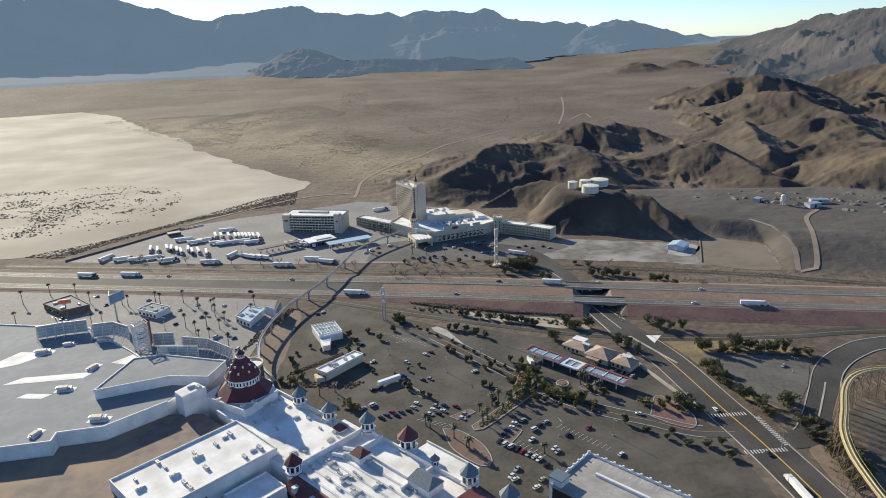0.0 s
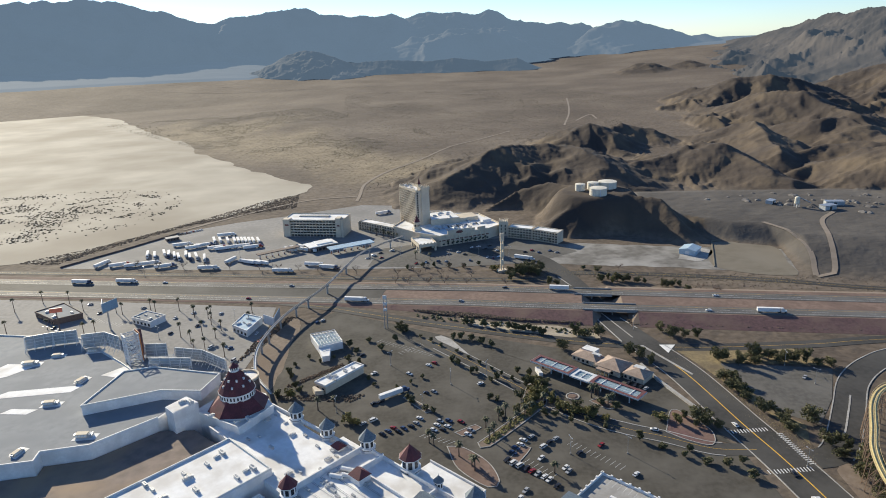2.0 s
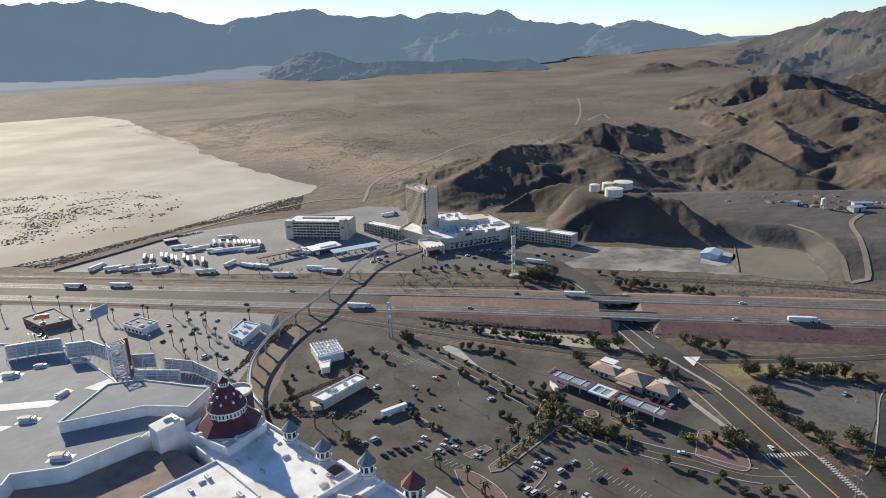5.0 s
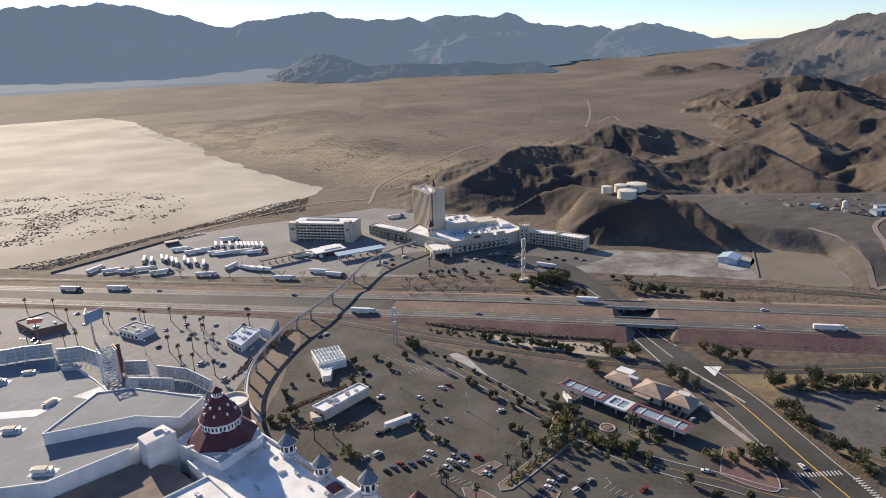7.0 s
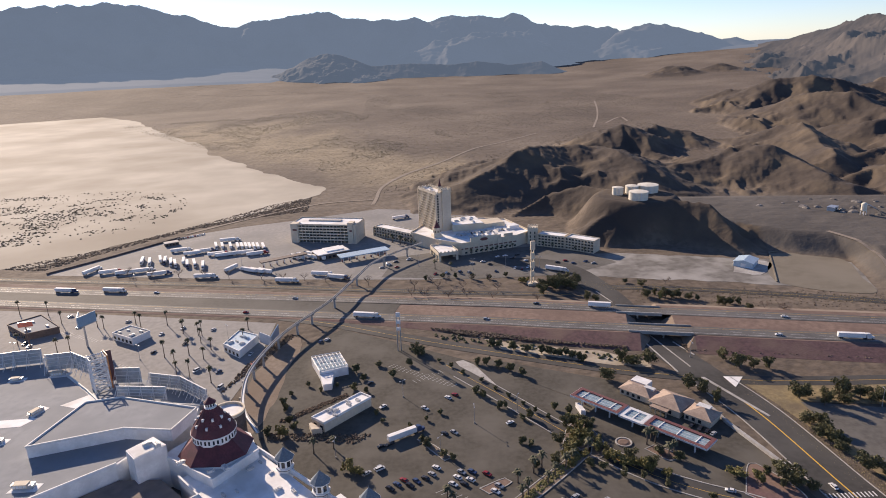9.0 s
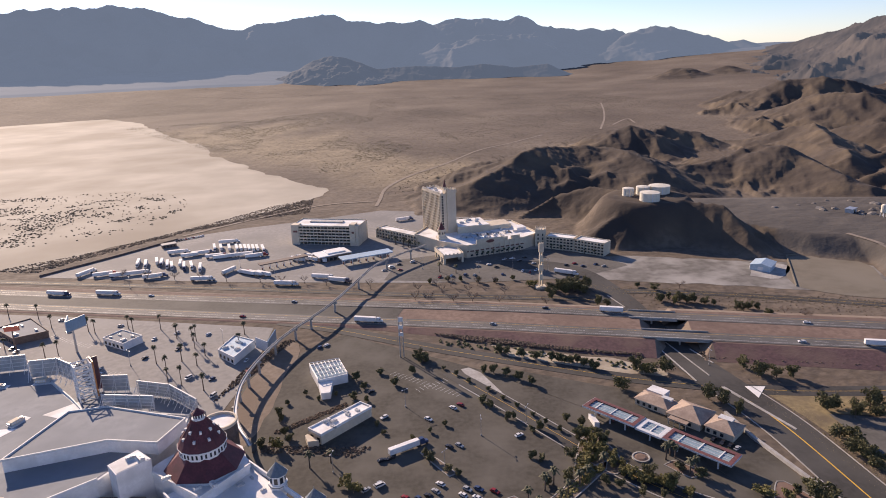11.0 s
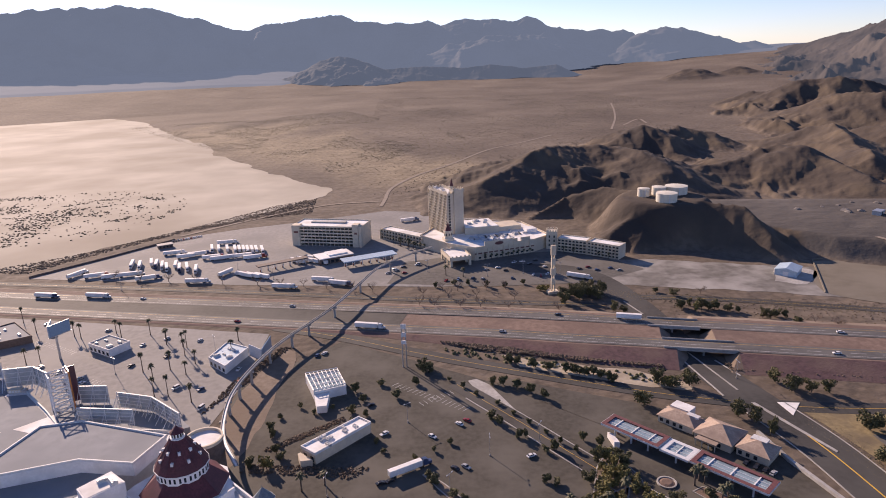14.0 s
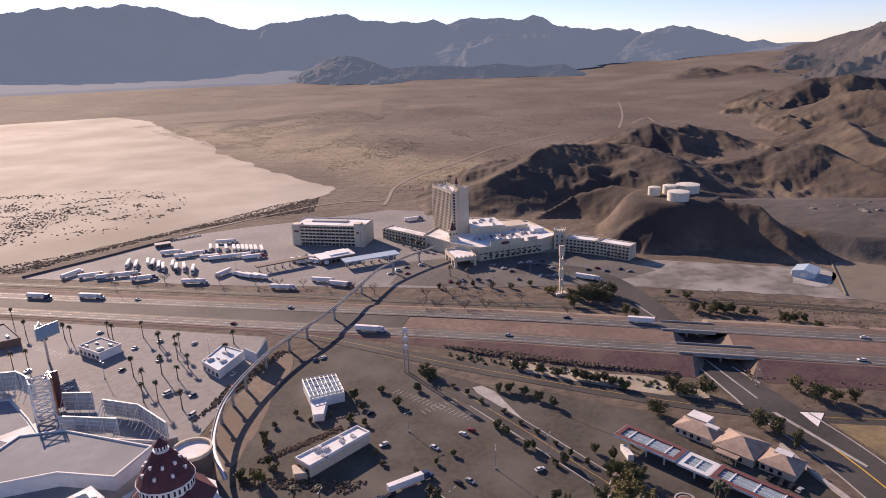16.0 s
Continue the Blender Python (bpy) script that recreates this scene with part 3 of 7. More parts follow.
BLVD = smooth_line([(196, 120), (188, 200), (183, 262), (178, 305), (172, 340), (163, 400), (150, 445), (137, 490), (130, 530), (124, 580), (108, 640), (84, 668), (40, 676)], 6.0)


def build_roads():
    # embankment under both carriageways
    bm = bmesh.new()
    lines = [offset_line(FWY_NEAR, o) for o in (-26, -8.5, 9, 26, 44, 60)]
    spans = ((127, 154), (127, 154), (123, 149), (118, 144), (118, 144))     # the skewed opening over the boulevard
    V = []
    for row in zip(*lines):
        h = row[1][2]
        k = min(1.0, h / 5.0)
        pts = list(row)
        pts[0], pts[5] = row[0] * k + row[1] * (1 - k), row[5] * k + row[4] * (1 - k)
        V.append([(p[0], p[1], 0.02 if c in (0, 5) else h - 0.12) for c, p in enumerate(pts)])
    grid = [[bm.verts.new(p) for p in row] for row in V]
    for k, (g0, g1) in enumerate(spans):
        solid = [not g0 < V[i][k][0] < g1 for i in range(len(V))]
        for i in range(len(V) - 1):
            if solid[i] and solid[i + 1]:
                bm.faces.new((grid[i][k], grid[i + 1][k], grid[i + 1][k + 1], grid[i][k + 1])).material_index = (0, 1, 1, 1, 2)[k]
            elif solid[i] != solid[i + 1]:
                # paved abutment slope at the end of the fill
                e, way = (i, 1) if solid[i] else (i + 1, -1)
                p, q = V[e][k], V[e][k + 1]
                a2, b2 = bm.verts.new((p[0] + 7 * way, p[1] - 1.4 * way, 0.05)), bm.verts.new((q[0] + 7 * way, q[1] - 1.4 * way, 0.05))
                loop = (grid[e][k], a2, b2, grid[e][k + 1])
                bm.faces.new(loop if way > 0 else loop[::-1]).material_index = 3
    single("freeway_embankment", bm, [M_PINK, M_REDDIRT, M_DIRT, M_DIRT], "maroon gravel embankment carrying the freeway", "embankment", kind="structure")
    for nm, line in (("freeway_northbound", FWY_NEAR), ("freeway_southbound", FWY_FAR)):
        ob = thing(nm, "two-lane grey freeway carriageway with worn shoulders", "road", kind="structure")
        part("pavement", strip(line, -6.5, 6.5, 0.06, 0.35), M_FWY, ob)
        part("edge_line", strip(line, -4.1, -3.9, 0.075), M_LINE, ob, "white edge line")
        part("edge_line", strip(line, 3.9, 4.1, 0.075), M_YEL, ob, "yellow edge line")
        part("lane_line", dashes(line, 0.0, 0.2, 0.08, 9, 9), M_LINE, ob, "dashed white lane line")
    left = [p for p in FWY_NEAR if p[0] < -40]
    single("freeway_median", strip(left, 6.4, 27, 0.0), M_ROAD, "dark paved median between the carriageways", "median", kind="structure")
    ob = thing("frontage_road", "worn asphalt frontage road beside the freeway", "road", kind="structure")
    part("pavement", strip(FRONT, -5.5, 5.5, 0.14, 0.1), M_ROAD, ob)
    part("centre_line", strip(FRONT, -0.12, 0.12, 0.155), M_YEL, ob)
    for pts in ([(-440, 672), (-200, 634), (-20, 602), (80, 588), (118, 578)], [(130, 600), (200, 588), (300, 560), (430, 515), (800, 430)]):
        ln = smooth_line(pts, 8.0)
        ob = thing("frontage_road", "worn asphalt frontage road beside the truck stop", "road", kind="structure")
        part("pavement", strip(ln, -4.5, 4.5, 0.13, 0.1), M_ROAD, ob)
        part("centre_line", strip(ln, -0.1, 0.1, 0.145), M_YEL, ob)
    ob = thing("boulevard", "dark asphalt boulevard with yellow centre line running under the freeway", "road", kind="structure")
    part("pavement", strip(BLVD, -12, 12, 0.18, 0.1), M_ROAD, ob)
    part("centre_line", strip(BLVD[:50], -0.35, 0.35, 0.2), M_YEL, ob, "double yellow centre line")
    part("kerb", strip(BLVD[:52], 12, 12.6, 0.34, 0.3), M_CONC, ob)
    part("kerb", strip(BLVD[:52], -12.6, -12, 0.34, 0.3), M_CONC, ob)


build_roads()



# ---- more materials ----
M_PARAPET = material("painted_parapet", (0.60, 0.60, 0.58), (0.70, 0.70, 0.68), 0.6, 0.7)
M_SCREEN = material("back_of_sign_panels", (0.40, 0.42, 0.43), (0.50, 0.52, 0.53), 0.5, 0.5, c3=(0.35, 0.37, 0.38), big=0.2)
M_BRICK = material("brown_render", (0.12, 0.088, 0.075), (0.17, 0.125, 0.105), 0.8, 0.8)
M_TAN = material("tan_roof_tiles", (0.34, 0.25, 0.19), (0.43, 0.325, 0.25), 1.0, 0.8, c3=(0.28, 0.205, 0.16), big=0.2)
M_BLUEROOF = material("pale_blue_metal_roof", (0.36, 0.47, 0.55), (0.46, 0.57, 0.64), 0.6, 0.4)
M_CANOPY = material("canopy_skylight", (0.20, 0.28, 0.32), (0.30, 0.39, 0.43), 0.5, 0.3)
M_REDTRIM = material("dull_red_trim", (0.13, 0.045, 0.042), (0.19, 0.07, 0.062), 0.8, 0.6)
M_TANK = material("cream_tank_paint", (0.66, 0.61, 0.50), (0.75, 0.70, 0.58), 0.3, 0.6)
M_RUST = material("brown_lattice_timber", (0.23, 0.15, 0.10), (0.32, 0.22, 0.15), 1.0, 0.8)
M_TRACK = material("yellow_track_paint", (0.52, 0.42, 0.20), (0.62, 0.52, 0.28), 0.8, 0.6)
M_TRUNK = material("bark", (0.10, 0.075, 0.055), (0.17, 0.13, 0.10), 2.0, 0.9)
M_LEAF = material("dark_olive_foliage", (0.066, 0.064, 0.026), (0.125, 0.116, 0.045), 0.7, 0.8, island=0.35)
M_LEAF2 = material("yellow_green_foliage", (0.125, 0.11, 0.033), (0.21, 0.18, 0.055), 0.7, 0.8, island=0.35)
M_FROND = material("palm_fronds", (0.055, 0.06, 0.028), (0.11, 0.105, 0.05), 0.7, 0.75, island=0.3)
M_TWIG = material("bare_twigs", (0.15, 0.11, 0.085), (0.22, 0.165, 0.13), 1.5, 0.9)
M_GOLD = material("golden_brush", (0.17, 0.135, 0.075), (0.26, 0.21, 0.12), 0.5, 0.95, island=0.3)
M_SHRUB = material("desert_shrubs", (0.075, 0.062, 0.04), (0.13, 0.11, 0.07), 0.5, 0.95, island=0.4)
M_RUBBER = material("black_rubber", (0.02, 0.02, 0.02), (0.03, 0.03, 0.03), 3.0, 0.8)
M_HEDGE = material("brown_ground_cover", (0.10, 0.075, 0.05), (0.17, 0.12, 0.085), 0.6, 0.95, island=0.3)


def paint(name, c, rough=0.3):
    d = tuple(v * 0.85 for v in c)
    return material(name, d, c, 1.0, rough)


# ---- rooftop plant ----
def unit_master():
    u = thing("rooftop_unit", "boxy pale grey rooftop air-conditioning unit", "air conditioner", 0, 0, -60, 0, group="rooftop units")
    b = part("body", box(-2.6, 2.6, -1.15, 1.15, 0.35, 2.0), M_AC, u)
    for x in (-1.6, 0.2):
        part("fan", turned(bmesh.new(), x, 0, [(0.65, 2.0), (0.65, 2.2), (0.5, 2.2), (0.5, 2.05)], 12), M_GALV, u)
    part("louvre", box(1.0, 2.4, -1.2, -1.15, 0.6, 1.7), M_GALV, b)
    part("louvre", box(-2.4, -0.4, 1.15, 1.2, 0.6, 1.7), M_GALV, b)
    part("duct", box(2.6, 3.5, -0.6, 0.6, 0.2, 1.3), M_GALV, u)
    part("curb", box(-2.8, 2.8, -1.35, 1.35, 0.0, 0.35), M_WROOF, u)
    return u


UNIT = unit_master()
UNIT_USED = []
MALL_SHIFT = Vector((3.4, -7.0, 4.0))


def units(places, z, rz, s=1.0, off=(0, 0, 0)):
    for k, (x, y) in enumerate(places):
        sc = s * (0.75 + 0.5 * ((k * 37) % 10) / 10)
        ob = UNIT if not UNIT_USED else copy_thing(UNIT, pose(x, y, z))
        UNIT_USED.append(ob)
        ob.matrix_basis = pose(x + off[0], y + off[1], z + off[2], 0, 0, rz + (90 if k % 3 == 1 else 0)) @ Matrix.Scale(sc, 4)


# ---- hotel and casino at the foot of the hills ----
def pane_mesh(w, h, d=0.25):
    return to_mesh("pane", box(-w / 2, w / 2, -d / 2, d / 2, 0, h), M_GLASS)


def pieces(parent, mesh, name, mats):
    for m in mats:
        ob = new(name, mesh)
        ob.parent = parent
        ob.matrix_basis = m


def crenels(parent, poly, z, w=1.6, h=1.3, gap=1.6, t=0.6):
    me = to_mesh("merlon", box(-w / 2, w / 2, -t / 2, t / 2, 0, h), M_CREAM)
    for i in range(len(poly)):
        a, b = Vector(poly[i]), Vector(poly[(i + 1) % len(poly)])
        n = int((b - a).length / (w + gap))
        ang = math.degrees(math.atan2(b.y - a.y, b.x - a.x))
        pieces(parent, me, "merlon", [pose(*(a + (b - a) * ((k + 0.5) / n)), z, 0, 0, ang) for k in range(n)])


def build_hotel():
    t = thing("hotel_tower", "tall cream castle-style hotel tower with a dark red spire", "hotel", -13, 746, 0, 29)
    body = part("wall", box(0, 15.5, 0, 41, 0, 50), M_CREAM, t)
    part("roof", box(0.8, 14.7, 0.8, 40.2, 50, 50.25), M_WROOF, t, "white roof deck")
    part("parapet", wall_line([(0.2, 0.2), (15.3, 0.2), (15.3, 40.8), (0.2, 40.8)], 0.6, 50, 51.6), M_CREAM, t)
    crenels(t, [(0.2, 0.2), (15.3, 0.2), (15.3, 40.8), (0.2, 40.8)], 51.6)
    for k in range(15):
        y = 1.4 + k * 2.73
        part("pilaster", box(-0.55, 0.02, y - 0.5, y + 0.5, 8, 50), M_CREAM, t)
    pm = pane_mesh(1.75, 2.0)
    mats = [pose(-0.02, 2.75 + k * 2.73, 9.2 + 2.75 * r, 0, 0, 90) for k in range(14) for r in range(15)]
    mats += [pose(2.0, -0.02, 9.2 + 2.75 * r) for r in range(15)] + [pose(15.52, 2.75 + k * 2.73, 9.2 + 2.75 * r, 0, 0, 90) for k in range(3) for r in range(15)]
    pieces(body, pm, "window", mats)
    tb = part("stair_tower", box(6.5, 16.6, -1.2, 6, 0, 54), M_CREAM, t, "blank cream stair tower with corbelled top")
    part("corbel", wall_line([(6.3, -1.4), (16.8, -1.4), (16.8, 6.2), (6.3, 6.2)], 0.8, 51.5, 54.6), M_CREAM, tb)
    crenels(tb, [(6.2, -1.5), (16.9, -1.5), (16.9, 6.3), (6.2, 6.3)], 54.6, 1.4, 1.2, 1.3)
    sp = part("turret", turned(bmesh.new(), 8.2, 6.6, [(1.7, 50), (1.7, 56.5), (2.0, 56.7), (2.0, 57.3)], 10), M_CREAM, t)
    part("spire", turned(bmesh.new(), 8.2, 6.6, [(1.9, 57.3), (1.0, 60.5), (0.08, 65)], 10), M_MAROON, sp, "dark red spire")
    for x, y in ((2.5, 12), (6, 22), (9, 30), (5, 36)):
        part("plant_box", box(x, x + 3, y, y + 2.4, 50.2, 52), M_AC, t)

    g = thing("parking_garage", "six-storey cream parking garage with long dark open decks", "garage", -168, 764, 0, -11)
    L, D = 72.0, 30.0
    for k in range(6):
        z = 3.2 * k
        part("deck", box(0.3, L - 0.3, 0.3, D - 0.3, z, z + 0.4), M_CONC, g)
        if k:
            part("spandrel", box(8, L - 9, 0, 0.35, z - 0.2, z + 1.25), M_CREAM, g)
    part("spandrel", box(0, L, 0, 0.35, 19.0, 20.6), M_CREAM, g)
    part("roof_deck", box(0.3, L - 0.3, 0.3, D - 0.3, 19.2, 19.5), M_WROOF, g, "pale top deck")
    for k in range(15):
        x = 8.3 + k * (L - 17.5) / 14
        part("column", box(x - 0.3, x + 0.3, 0.36, 1.0, 0.4, 19.2), M_CREAM, g)
    # dark wall added behind the openings to stand for shade inside the decks
    part("shade_wall", box(0.4, L - 0.4, 9, 9.4, 0.4, 19.2), M_DARK, g)
    for x0, x1, h in ((0, 8, 20.8), (L - 9, L - 3, 22.6), (L - 2.6, L, 20.8)):
        st = part("stair_tower", box(x0, x1, -0.7, 8, 0, h), M_CREAM, g)
        if x1 - x0 > 5:
            part("panel", box(x0 + 2.2, x1 - 1.2, -0.78, -0.71, 13, 15), M_REDTRIM, st, "small dull red sign bars")
    for y in (0.3, D - 0.3):
        part("end_wall", box(0.02, 0.3, 0.5, D - 0.5, 0.4, 20.4 - y * 0.003), M_CREAM, g) if y < 1 else part("back_wall", box(0, L, D - 0.3, D, 0, 20.5), M_CREAM, g)
    part("side_wall", box(L - 0.3, L, 8.2, D - 0.4, 0, 20.5), M_CREAM, g)
    part("ramp", box(14, 50, 16, 22, 19.5, 20.7), M_CONC, g)

    c = thing("casino_building", "low cream casino with white roofs and a crenellated parapet", "casino")
    poly = [(-40, 746), (-14, 716), (11, 699), (66, 722), (82, 738), (60, 790), (6, 806), (-26, 780)]
    w = part("wall", prism(poly, 0, 11), M_CREAM, c)
    part("roof", prism([(p[0] * 0.985 + 0.3, p[1] * 0.999 + 0.75) for p in poly], 11, 11.2), M_WROOF, c, "white flat roof")
    part("parapet", wall_line(poly, 0.7, 11, 12.4), M_CREAM, c)
    part("upper_hall", prism([(3, 745), (36, 752), (27, 783), (0, 776)], 11.2, 18), M_CREAM, c)
    part("upper_roof", prism([(3.6, 746), (35, 752.6), (26.6, 782), (1, 775.4)], 18, 18.25), M_WROOF, c)
    arc = part("sign_wall", prism([(20, 701.5), (46, 712.4), (45.6, 713.4), (19.6, 702.5)], 11, 16.5), M_CREAM, c, "raised front wall with an oval red sign")
    bm = turned(bmesh.new(), 0, 0, [(4.2, 0), (4.2, 0.3)], 20)
    sg = part("oval_sign", bm, M_REDTRIM, arc)
    sg.matrix_basis = Matrix.Translation((33, 706.8, 13.8)) @ Matrix.Rotation(radians(23), 4, "Z") @ Matrix.Rotation(radians(90), 4, "X") @ Matrix.Diagonal((1, 0.36, 1, 1))
    pieces(w, pane_mesh(2.4, 1.6), "window", [pose(11 + 4.9 * k + 4.4, 699 + 2.05 * k + 1.85, 1.2, 0, 0, 22.7) for k in range(11)])
    part("band", prism([(11, 698.4), (66, 721.4), (65.8, 722.0), (10.8, 699.0)], 5.6, 6.6), M_REDTRIM, c, "thin dull red band")
    rn = random.Random(9)
    units([(rn.uniform(8, 62), rn.uniform(722, 742)) for k in range(22)] + [(rn.uniform(36, 60), rn.uniform(742, 778)) for k in range(14)], 11.2, 20, 0.8)
    units([(rn.uniform(6, 30), rn.uniform(752, 774)) for k in range(6)], 18.25, 20, 0.8)
    part("roof_deck", prism([(2, 722), (24, 716), (34, 734), (8, 741)], 11.2, 11.32), M_BLUEROOF, c, "blue-grey roof deck")
    part("rear_block", prism([(36, 756), (58, 764), (52, 782), (32, 776)], 11.2, 15.5), M_CREAM, c)
    part("rear_block", prism([(62, 748), (72, 752), (68, 762), (59, 758)], 11.2, 14.6), M_WHITE, c)
    for k in range(9):
        a = (12 + 5.4 * k, 727 + 2.0 * k)
        part("duct", wall_line([a, (a[0] - 3.0 + (k % 3), a[1] + 7)], 0.9, 11.25, 12.3, False), M_GALV if k % 2 else M_DARK, c)
    for k, (x, y) in enumerate(((28, 709), (46, 716), (58, 721))):
        part("gable_front", prism([(x - 4.5, y - 2.6), (x + 4.5, y + 1.2), (x + 4.2, y + 2.0), (x - 4.8, y - 1.8)], 11, 15.0 + 0.8 * (k == 0)), M_CREAM, c)
    for k in range(11):
        xx, yy = 13 + 4.9 * k, 699.8 + 2.05 * k
        part("buttress", box(-0.7, 0.7, -0.7, 0.4, 0, 12.6, Matrix.Translation((xx, yy, 0)) @ Matrix.Rotation(radians(22.7), 4, "Z")), M_CREAM, c)
    t2 = part("entrance_tower", box(-4.5, 4.5, -4.5, 4.5, 0, 13.5, pose(-13, 729, 0, 0, 0, 20)), M_CREAM, c)
    part("drum", turned(bmesh.new(), -13, 729, [(4.6, 13.5), (3.6, 15), (3.6, 19.5), (4.1, 19.8), (4.1, 20.8)], 8), M_CREAM, t2)
    part("cone_roof", turned(bmesh.new(), -13, 729, [(3.6, 20.8), (1.4, 25.0), (0.06, 28.5)], 8), M_MAROON, t2, "dark red pointed roof")
    pieces(t2, pane_mesh(1.0, 2.0), "window", [pose(-13 + 3.62 * math.cos(a), 729 + 3.62 * math.sin(a), 16.2, 0, 0, math.degrees(a) + 90) for a in (-2.7, -2.0, -1.2, -0.4)])

    p = thing("porte_cochere", "white-roofed drive-through canopy on thick cream pillars", "canopy", -6, 697, 0, 18)
    part("roof", box(-9.5, 9.5, -14, 14, 7.6, 8.0), M_WROOF, p)
    part("fascia", wall_line([(-9.5, -14), (9.5, -14), (9.5, 14), (-9.5, 14)], 0.8, 5.6, 8.7), M_CREAM, p)
    crenels(p, [(-9.5, -14), (9.5, -14), (9.5, 14), (-9.5, 14)], 8.7, 1.5, 1.0, 1.8)
    for x in (-8.6, 8.6):
        for y in (-13, -4, 5, 13):
            part("pillar", box(x - 1, x + 1, y - 1, y + 1, 0, 5.6), M_CREAM, p)

    wing("hotel_wing_west", "three-storey cream motel wing with dark balcony bays", [(-82, 782), (-38, 744)], 13, 9.6, 3, 14)
    wing("hotel_wing_east", "four-storey cream motel wing with dark balcony bays", [(88, 724), (112, 711)], 13, 11.4, 4, 8)
    wing("hotel_wing_east", "four-storey cream motel wing with dark balcony bays", [(113, 710.5), (137, 692)], 13, 11.4, 4, 9)
    e = thing("corner_tower", "square crenellated cream corner tower of the motel wing", "tower", 84, 734, 0, -10)
    part("wall", box(-5, 5, -5, 5, 0, 17), M_CREAM, e)
    crenels(e, [(-4.8, -4.8), (4.8, -4.8), (4.8, 4.8), (-4.8, 4.8)], 17, 1.2, 1.3, 1.2)
    pieces(e, pane_mesh(1.2, 2.2), "window", [pose(x, -5.02, z) for x in (-2.2, 2.2) for z in (3, 7, 11)])


def wing(name, label, line, depth, h, floors, bays):
    a, b = Vector(line[0]), Vector(line[1])
    L, ang = (b - a).length, math.degrees(math.atan2(b.y - a.y, b.x - a.x))
    w = thing(name, label, "motel wing", a.x, a.y, 0, ang, group="motel wings")
    body = part("wall", box(0, L, 0, depth, 0, h), M_CREAM, w)
    part("roof", box(0.5, L - 0.5, 0.5, depth - 0.5, h, h + 0.2), M_WROOF, w, "white flat roof")
    part("parapet", wall_line([(0.2, 0.2), (L - 0.2, 0.2), (L - 0.2, depth - 0.2), (0.2, depth - 0.2)], 0.5, h, h + 1.0), M_CREAM, w)
    fh, bw = h / floors, L / bays
    pm = to_mesh("pane", box(-bw * 0.34, bw * 0.34, -0.12, 0.3, 0, fh * 0.66), M_GLASS)
    pieces(body, pm, "window", [pose(bw * (k + 0.5), 0.0, fh * r + 0.35) for k in range(bays) for r in range(floors)])
    for r in range(floors):
        part("balcony", box(0.6, L - 0.6, -1.3, -0.02, fh * r - 0.1 if r else 0.05, fh * r + 0.95), M_CREAM, w)
    for k in range(bays + 1):
        part("pier", box(bw * k - 0.3, bw * k + 0.3, -1.55, -0.03, 0, h), M_CREAM, w)


build_hotel()


def build_truck_stop():
    s = thing("fuel_shop", "low flat-roofed brown and white travel shop", "shop", -118, 711, 0, 31)
    part("wall", box(-16, 16, -9, 9, 0, 5.2), M_BRICK, s)
    part("roof", box(-16.4, 16.4, -9.4, 9.4, 5.2, 6.0), M_WROOF, s)
    part("upper_roof", box(-6, 12, -5, 8, 6.0, 7.0), M_WROOF, s)
    pieces(s, pane_mesh(3.0, 2.4), "window", [pose(-13 + 4.3 * k, -9.02, 1.0) for k in range(7)])
    for i, (x, y, rz, L, W2, z, mt) in enumerate(((-84, 700, 27, 50, 13, 5.6, M_BLUEROOF), (-160, 692, 33, 46, 7, 5.2, M_BRICK))):
        c = thing("fuel_canopy", ("long pale blue fuel canopy on posts" if i == 0 else "narrow brown diesel canopy on posts"), "canopy", x, y, 0, rz)
        part("roof", box(-L / 2, L / 2, -W2 / 2, W2 / 2, z, z + 0.9), mt, c)
        for k in range(7):
            for yy in (-W2 / 4, W2 / 4):
                xx = -L / 2 + 3 + k * (L - 6) / 6
                part("post", box(xx - 0.25, xx + 0.25, yy - 0.25, yy + 0.25, 0, z), M_STEEL, c)
            part("pump", box(xx - 0.6, xx + 0.6, -0.45, 0.45, 0, 1.9), M_REDTRIM, c)
    k = thing("yard_office", "small flat-roofed brown office beside the yard fence", "office", -298.6, 767.8, 0, 32)
    part("wall", box(-7, 7, -4, 4, 0, 3.4), M_BRICK, k)
    part("roof", box(-7.4, 7.4, -4.4, 4.4, 3.4, 3.8), M_CONC, k)
    pieces(k, pane_mesh(1.6, 1.3), "window", [pose(-5 + 3.3 * j, -4.02, 1.1) for j in range(4)])
    w = thing("yard_wall", "low brown block wall along the edge of the truck yard", "wall", kind="structure")
    part("wall", wall_line([(-382, 679), (-344, 730), (-300, 795)], 0.5, 0, 1.8, closed=False), M_BRICK, w)
    h = thing("storage_shed", "pale blue metal shed on a gravel pad below the hill", "shed", 261, 645, 0, -38)
    part("wall", box(-8, 8, -9, 9, 0, 5), M_BLUEROOF, h)
    bm = bmesh.new()
    vs = [bm.verts.new(p) for p in ((-8.6, -9.6, 4.9), (8.6, -9.6, 4.9), (8.6, 9.6, 4.9), (-8.6, 9.6, 4.9), (0, -9.6, 6.9), (0, 9.6, 6.9))]
    for f in ((0, 4, 5, 3), (1, 2, 5, 4), (0, 1, 4), (2, 3, 5), (3, 2, 1, 0)):
        bm.faces.new([vs[k] for k in f])
    part("roof", bm, M_BLUEROOF, h)
    part("door", box(-2, 2, -9.08, -9.0, 0, 3.8), M_STEEL, h)
    sheet("shed_pad", [(243, 628), (262, 618), (285, 648), (262, 664)], 0.16, M_CONC, "pale dusty concrete pad", "pad", wobble=2.0)


build_truck_stop()


